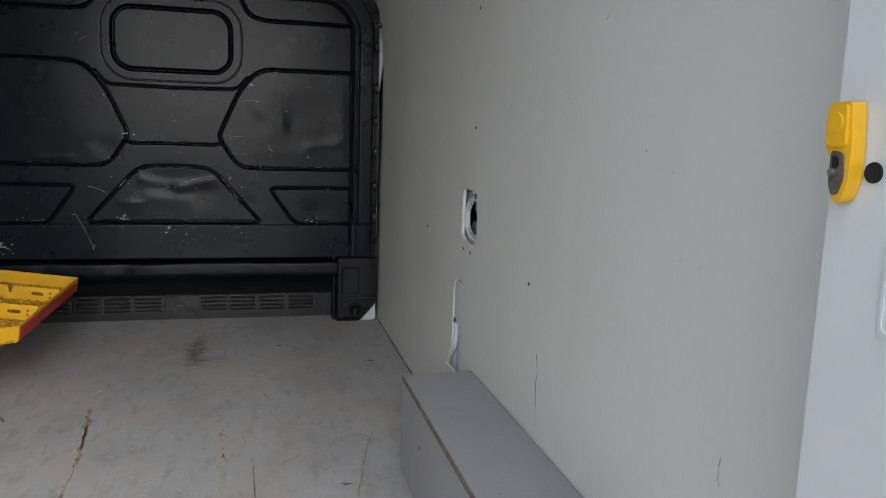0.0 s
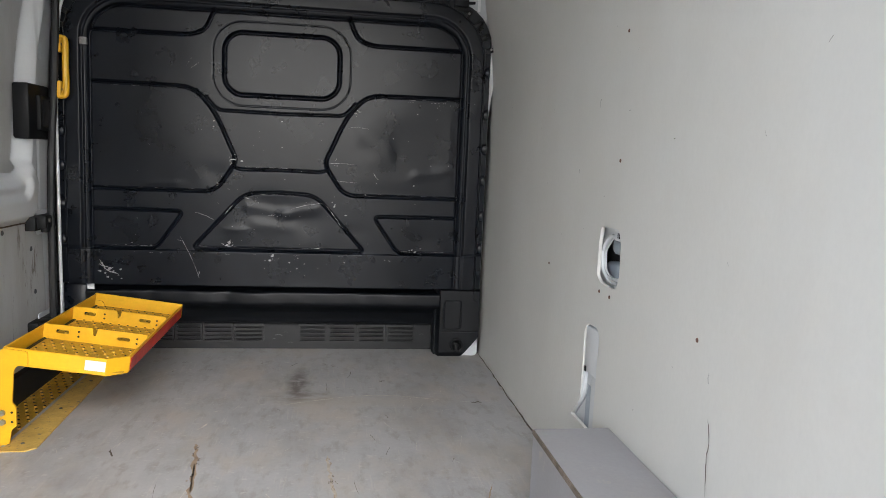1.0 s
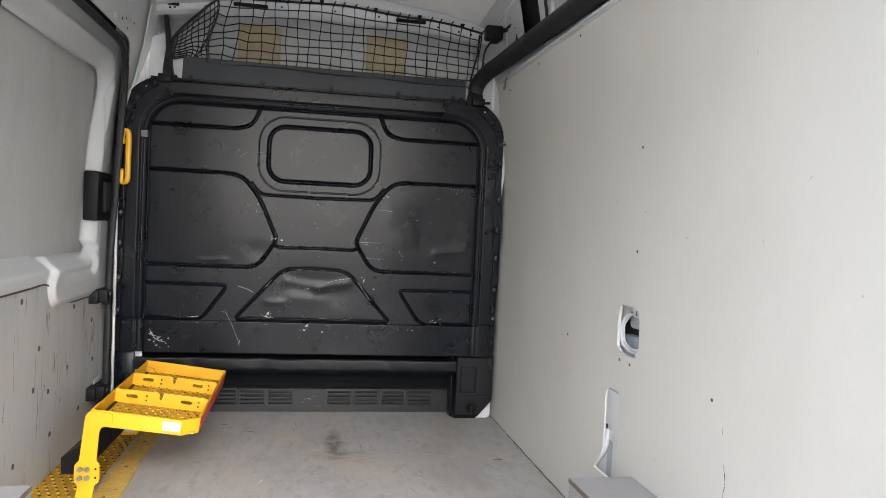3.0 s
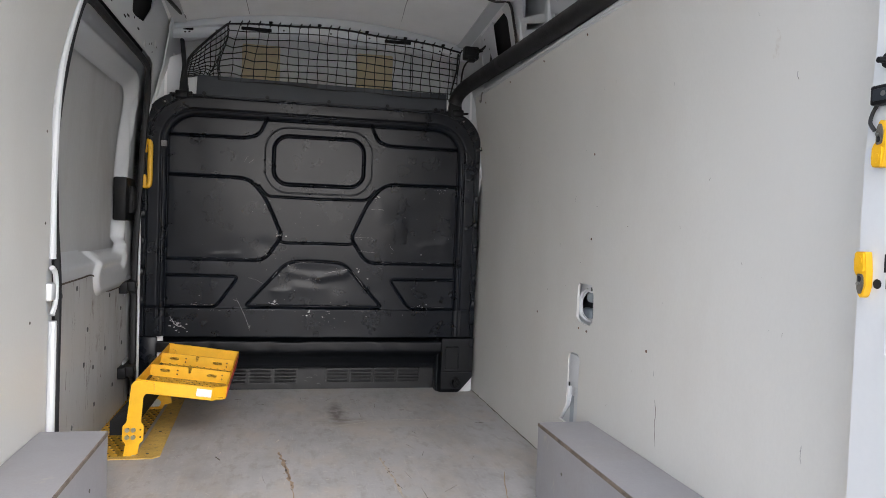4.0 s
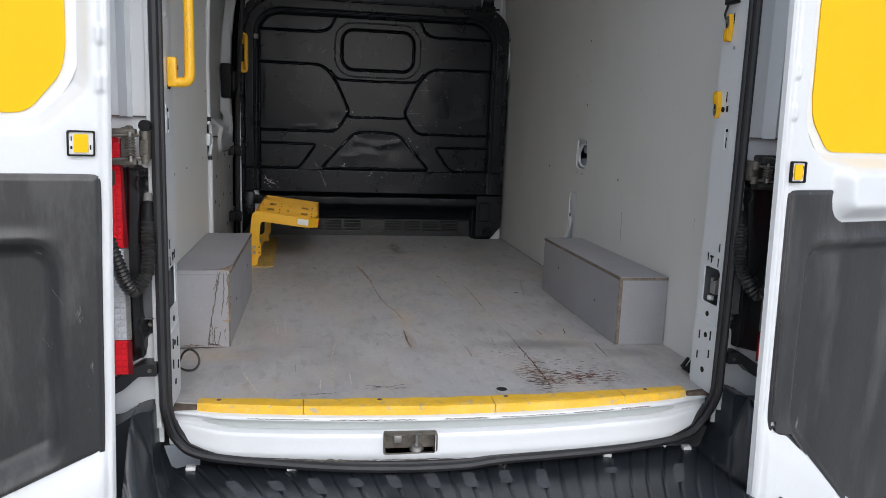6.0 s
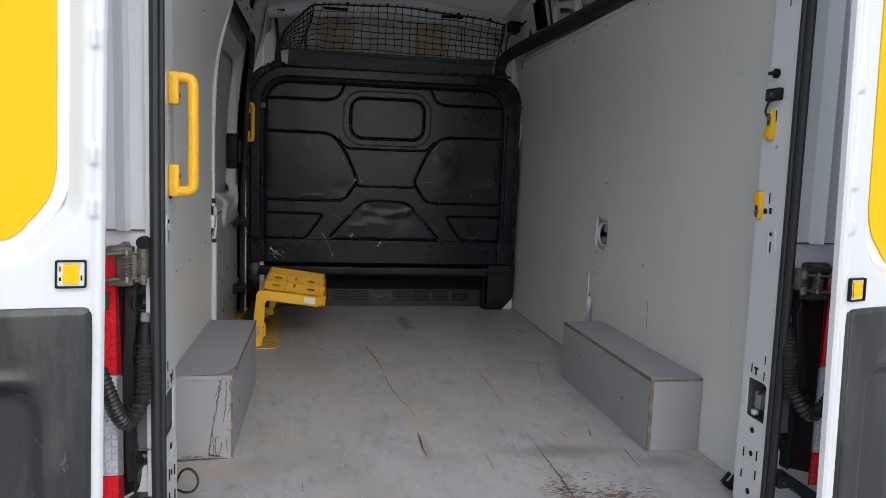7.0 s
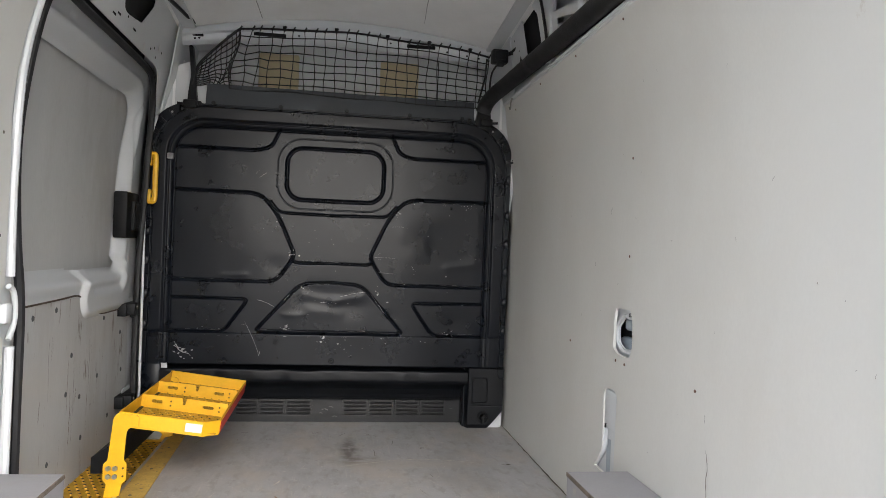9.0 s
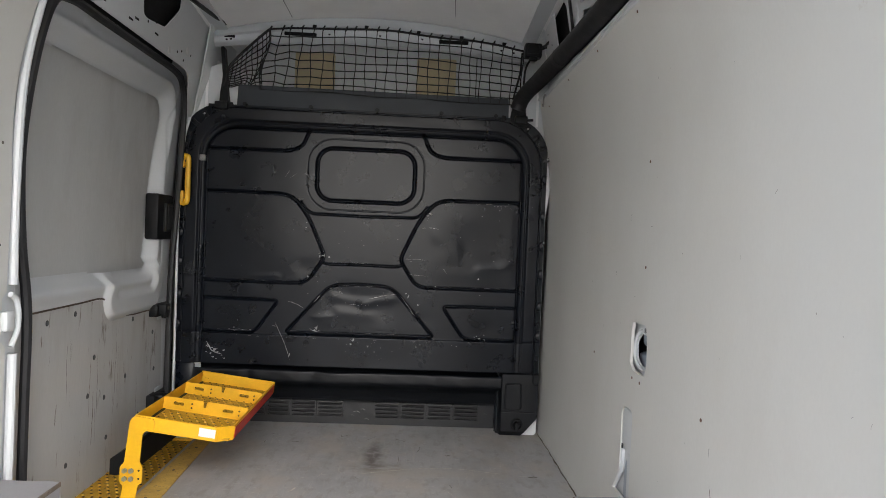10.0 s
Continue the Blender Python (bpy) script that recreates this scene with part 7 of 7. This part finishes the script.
    part("cuff_sleeve", tube([(s * cx, 0.008, 0.575), (s * cx, 0.0, 0.555), (s * cx, -0.010, 0.540)], 0.0125, 12), SCUFF, hose, "grey rubber sleeve")
    part("collar", tube([(s * 0.826, -0.050, 0.366), (s * 0.833, -0.055, 0.356)], 0.020, 12), PLASTIC, hose)
    return ob


corner_right, corner_left = corner(1), corner(-1)

# ---- rear doors, folded back ----


def rear_door(s, hinge_at, angle):
    """An opened rear door. u runs outwards from its hinge edge, q up, w towards the viewer from its inner face."""
    c, sn = math.cos(radians(angle)), math.sin(radians(angle))

    def to(uu, q, w):
        return (hinge_at[0] + s * (uu * c + w * sn * -1 + 0.025 * (0.72 - q)), hinge_at[1] - uu * sn - w * c, q)
    ob = thing("door_right" if s > 0 else "door_left", "white rear door folded back, with a black scuffed trim and yellow panel", "van door", kind="structure", at=(hinge_at[0], hinge_at[1], -0.2))
    e0 = -0.004 if s > 0 else 0.0           # where its edge starts
    U, Q = np.meshgrid(np.linspace(0.013 + e0, 0.76, 190), np.linspace(-0.42, 1.76, 530))
    du = 0.030 if s > 0 else 0.0
    low = 0.698 if s > 0 else 0.722
    d_up = sd_rrect(U, Q, 0.46 + du, (low + 1.845) / 2, 0.415, (1.845 - low) / 2, 0.14)
    chamfer = (0.570 if s > 0 else 0.618) - 0.7 * (U - du) - 0.714 * Q
    d_up = np.maximum(d_up, chamfer)
    W = -0.042 * smoothstep(0.0, 0.045, -d_up)
    W -= 0.010 * smoothstep(0.022, 0.013, U - e0) + 0.004 * (1 - smoothstep(0.003, 0.008, np.abs(U - 0.028 - 0.5 * e0)))
    for q in (0.833, 0.933, 1.15, 1.36):
        W += 0.010 * np.exp(-((U - 0.033) / 0.008) ** 2) * (1 - smoothstep(0.012, 0.024, np.abs(Q - q)))
    if s > 0:
        def inside(a, b):
            return (a > 0.040) & (b < 0.636) & (b > np.where(a < 0.055, 0.02, np.where(a < 0.12, -0.010 - 0.25 * (a - 0.055), -0.027 - 1.04 * (a - 0.12)))) & ~(sd_rrect(a, b, 0.36, 0.64, 0.165, 0.085, 0.06) < 0)
    else:
        def inside(a, b):
            return (a > 0.040) & (b < 0.638) & (b > 0.022 - 0.42 * np.maximum(0, a - 0.045))
    def low_edge(a):
        if s > 0:
            return np.where(a < 0.055, 0.02, np.where(a < 0.12, -0.010 - 0.25 * (a - 0.055), -0.027 - 1.04 * (a - 0.12)))
        return 0.022 - 0.42 * np.maximum(0, a - 0.045)
    core = inside(U, Q) & inside(U - 0.014, Q) & inside(U + 0.014, Q) & inside(U, Q - 0.014) & inside(U, Q + 0.014)
    W = np.where(core, np.minimum(W, -0.038), W)
    wedge = (U - 0.04) * 0.62 + (Q - 0.03)
    W += 0.020 * smoothstep(0.02, -0.10, wedge) * smoothstep(0.0, 0.05, U)
    if s > 0:
        d_cup = sd_rrect(U, Q, 0.36, 0.64, 0.165, 0.085, 0.06)
        W = np.where(core, W, W + 0.045 * smoothstep(0.0, -0.05, d_cup))
    shell = relief("inner_shell", U, Q, W, np.ones(U.shape, bool), to, WHITE, ob)
    film = (rounded([(0.137, 1.72), (0.137, 0.865), (0.148, 0.815), (0.215, 0.737), (0.74, 0.737), (0.74, 1.72)], [0.06, 0.04, 0.05, 0.03, 0.1, 0.1], 5) if s > 0 else
            rounded([(0.10, 1.72), (0.10, 0.900), (0.110, 0.850), (0.176, 0.766), (0.74, 0.766), (0.74, 1.72)], [0.06, 0.04, 0.05, 0.03, 0.1, 0.1], 5))
    part("lining", plate(rounded([(0.075 + du, 1.76), (0.075 + du, low + 0.13), (0.15 + du, low + 0.030), (0.755, low + 0.030), (0.755, 1.76)], [0.06, 0.06, 0.03, 0.1, 0.1], 5), [], -0.039, -0.036, to), CREAM, ob, "cream painted window blank")
    part("yellow_panel", plate(film, [], -0.0355, -0.032, to), YELLOWFILM, ob, "bright yellow film")
    # black trim with a swollen middle
    U2, Q2 = np.meshgrid(np.linspace(0.03, 0.70, 260), np.linspace(-0.36, 0.65, 390))
    edge = np.minimum.reduce([U2 - 0.040, 0.636 - Q2])
    W2 = 0.0065 * smoothstep(-0.010, 0.008, edge) + 0.004 * wavy(U2, Q2, 21 + s, 14) * smoothstep(0.02, 0.1, edge)
    pocket_ = sd_rrect(U2, Q2, 0.45, 0.06, 0.345, 0.45, 0.08)
    W2 -= 0.034 * smoothstep(0.004, -0.050, pocket_) * smoothstep(0.0, 0.07, Q2 - low_edge(U2))
    W2 += 0.010 * np.exp(-((Q2 - 0.50) / 0.02) ** 2) * smoothstep(0.1, 0.2, U2)
    trim = relief("trim_panel", U2, Q2, W2 + 0.0045, inside(U2, Q2), to, TRIM, ob, "scuffed black plastic trim")
    if s > 0:
        rim_ = [(0.20, 0.634), (0.070, 0.634), (0.046, 0.628), (0.040, 0.605), (0.040, 0.40), (0.040, 0.03), (0.050, 0.005), (0.075, -0.016), (0.115, -0.028), (0.16, -0.07), (0.275, -0.19), (0.40, -0.32)]
    else:
        rim_ = [(0.68, 0.636), (0.30, 0.636), (0.070, 0.636), (0.046, 0.629), (0.040, 0.605), (0.040, 0.40), (0.040, 0.045), (0.048, 0.020), (0.10, -0.003), (0.25, -0.066), (0.45, -0.15), (0.69, -0.25)]
    part("trim_edge", tube([to(p.x, p.y, 0.0015)
                             for p in smooth_path([(a, b, 0) for a, b in rim_], 6)], 0.0062, 8), TRIM, trim)
    for k in range(34):
        r = random.Random(1200 + k + (50 if s > 0 else 0))
        a0, b0, l, an = r.uniform(0.06, 0.45), r.uniform(0.06, 0.60), r.uniform(0.008, 0.07), r.uniform(0.9, 2.2)
        bm = ribbon([(a0, b0), (a0 + 0.5 * l * math.cos(an) + r.uniform(-0.001, 0.001), b0 + 0.5 * l * math.sin(an)), (a0 + l * math.cos(an), b0 + l * math.sin(an))], r.uniform(0.0002, 0.0006), 0, k, "bulk", 0)
        i = int(np.clip(round((a0 - 0.03) / 0.67 * 259), 0, 259))
        j = int(np.clip(round((b0 + 0.36) / 1.01 * 389), 0, 389))
        lift = float(W2[max(0, j - 4):j + 5, max(0, i - 4):i + 5].max()) + 0.003
        if not bool(inside(np.array(a0), np.array(b0))):
            bm.free()
            continue
        for vv in bm.verts:
            vv.co = Vector(to(vv.co.x, vv.co.z, lift))
        part("scratch", bm, SCUFF, trim, smooth=0)
    part("outer_skin", plate(rounded([(0.17 if s > 0 else 0.05, -0.42), (0.76, -0.42), (0.76, 1.76), (0.17 if s > 0 else 0.05, 1.76)], 0.03), [], -0.085, -0.075, to), WHITE, ob)
    part("edge_return", plate([(0.013 + e0, -0.42), (0.018 + e0, -0.42), (0.018 + e0, 1.76), (0.013 + e0, 1.76)], [], -0.024, -0.010, to), WHITE, ob)
    # catch: black frame, white ends, yellow latch
    def tc(uu, q, w):
        return to(uu - (0.012 if s > 0 else 0), q - (0.021 if s > 0 else 0), w)
    cb = part("catch", plate(rrect(0.044, 0.680, 0.098, 0.734, 0.004, 3), [rrect(0.0475, 0.6835, 0.0945, 0.7305, 0.003, 3)], 0.001, 0.009, tc), PLASTIC, ob, "small door catch")
    part("catch_base", plate(rrect(0.048, 0.684, 0.094, 0.730, 0.003, 3), [], 0.001, 0.004, tc), LABEL, cb)
    part("catch_latch", plate(rrect(0.0570, 0.688, 0.0850, 0.726, 0.003, 3), [], 0.002, 0.008, tc), YELLOWFILM, cb, "yellow latch")
    part("catch_mark", joined(plate(rrect(0.0515, 0.694, 0.0545, 0.704, 0.001, 2), [], 0.004, 0.0048, tc), plate(rrect(0.0875, 0.694, 0.0915, 0.701, 0.001, 2), [], 0.004, 0.0048, tc), plate(rrect(0.0885, 0.712, 0.0905, 0.722, 0.0008, 2), [], 0.004, 0.0048, tc)), PLASTIC, cb)
    return ob


rear_door(-1, (-0.819, -0.250), 12.0)
rear_door(1, (0.742, -0.262), -17.0)

# ---- rear bumper step ----
bumper = thing("rear_bumper", "weathered black plastic rear step bumper with ribbed tread", "bumper", at=(0, -0.1, -0.4))
XB, YB = np.meshgrid(np.linspace(-0.86, 0.86, 520), np.linspace(0.06, -0.34, 90))
fan = XB * (1 + 0.35 * (0.05 - YB) / 0.4)
ph = np.abs(((fan / 0.058) % 1.0) - 0.5)
ZB = -0.192 + 0.005 * smoothstep(0.03, 0.10, ph) * smoothstep(-0.31, -0.27, YB) - 0.010 * smoothstep(0.74, 0.80, np.abs(XB)) - 0.10 * smoothstep(-0.295, -0.34, YB) ** 2
ZB += 0.21 * smoothstep(0.775, 0.86, np.abs(XB)) * smoothstep(-0.24, -0.05, YB)
relief("tread", XB, YB, ZB, np.ones(XB.shape, bool), lambda a, b, c: (a, b, c), BUMPER, bumper)
for k, x in enumerate(np.arange(-0.70, 0.72, 0.058)):
    if k % 2 or x > 0.2 and k % 4:
        continue
    r = random.Random(860 + k)
    y0, y1 = -0.040 - r.uniform(0, 0.02), -0.090 - r.uniform(0, 0.10)

    def worn_patch(a, b, x=x, y0=y0, y1=y1, r=r):
        y = y0 + (y1 - y0) * b
        half = (0.022 - (0.008 if b in (0, 1) else 0)) * r.uniform(0.75, 1.0)
        return ((x + 0.029 + half * (2 * a - 1)) / (1 + 0.35 * (0.05 - y) / 0.4), y, -0.1862)
    part("worn_patch", grid(1, 9, worn_patch), CHALK, bumper, smooth=0)
part("face", grid(40, 6, lambda a, b: (-0.92 + 1.84 * a, -0.335 - 0.02 * math.sin(math.pi * b) + 0.05 * abs(2 * a - 1) ** 6, -0.285 - 0.22 * b)), BUMPER, bumper)
for s in (-1, 1):
    part("end_cap", plate(rounded([(0.835, -0.45), (1.0, -0.45), (1.0, -0.02), (0.90, -0.015), (0.845, 0.02), (0.812, 0.025), (0.812, -0.19)], 0.015, 4), [], -0.06, 0.04, lambda p, q, w: (s * p, w, q)), BUMPER, bumper)
    part("reflector", box((min(s * 0.45, s * 0.60), -0.362, -0.36), (max(s * 0.45, s * 0.60), -0.348, -0.315), 0.004), RED, bumper, "red reflector")
for x in (-0.735, -0.462, 0.137, 0.463, 0.732):
    part("clip", box((x - 0.013, 0.006 + sill_y(x) * 0.5, -0.19), (x + 0.013, 0.03 + sill_y(x) * 0.5, -0.177), 0.003), LABEL, bumper, "white plastic clip")

# ---- small things ----
loop = thing("cable_loop", "loop of dark cable on the floor by the pillar foot", "cable", at=(-0.79, 0.33, 0.0))
part("cable", tube(smooth_path([(-0.815, 0.345, 0.018), (-0.800, 0.335, 0.052), (-0.778, 0.325, 0.066), (-0.757, 0.315, 0.055), (-0.750, 0.310, 0.030), (-0.762, 0.305, 0.010), (-0.785, 0.305, 0.006), (-0.806, 0.315, 0.010)], 6), 0.0036, 7), HOSE, loop)
foot = thing("black_bracket", "broken black plastic bracket by the pillar foot", "bracket", at=(0.81, 0.22, 0.0))
part("arm", joined(box((0.80, 0.19, 0.0), (0.845, 0.235, 0.012), 0.004), tube([(0.80, 0.20, 0.008), (0.83, 0.20, 0.055), (0.85, 0.20, 0.06)], 0.008, 6), tube([(0.80, 0.235, 0.008), (0.82, 0.23, 0.04)], 0.006, 6)), PLASTIC, foot)
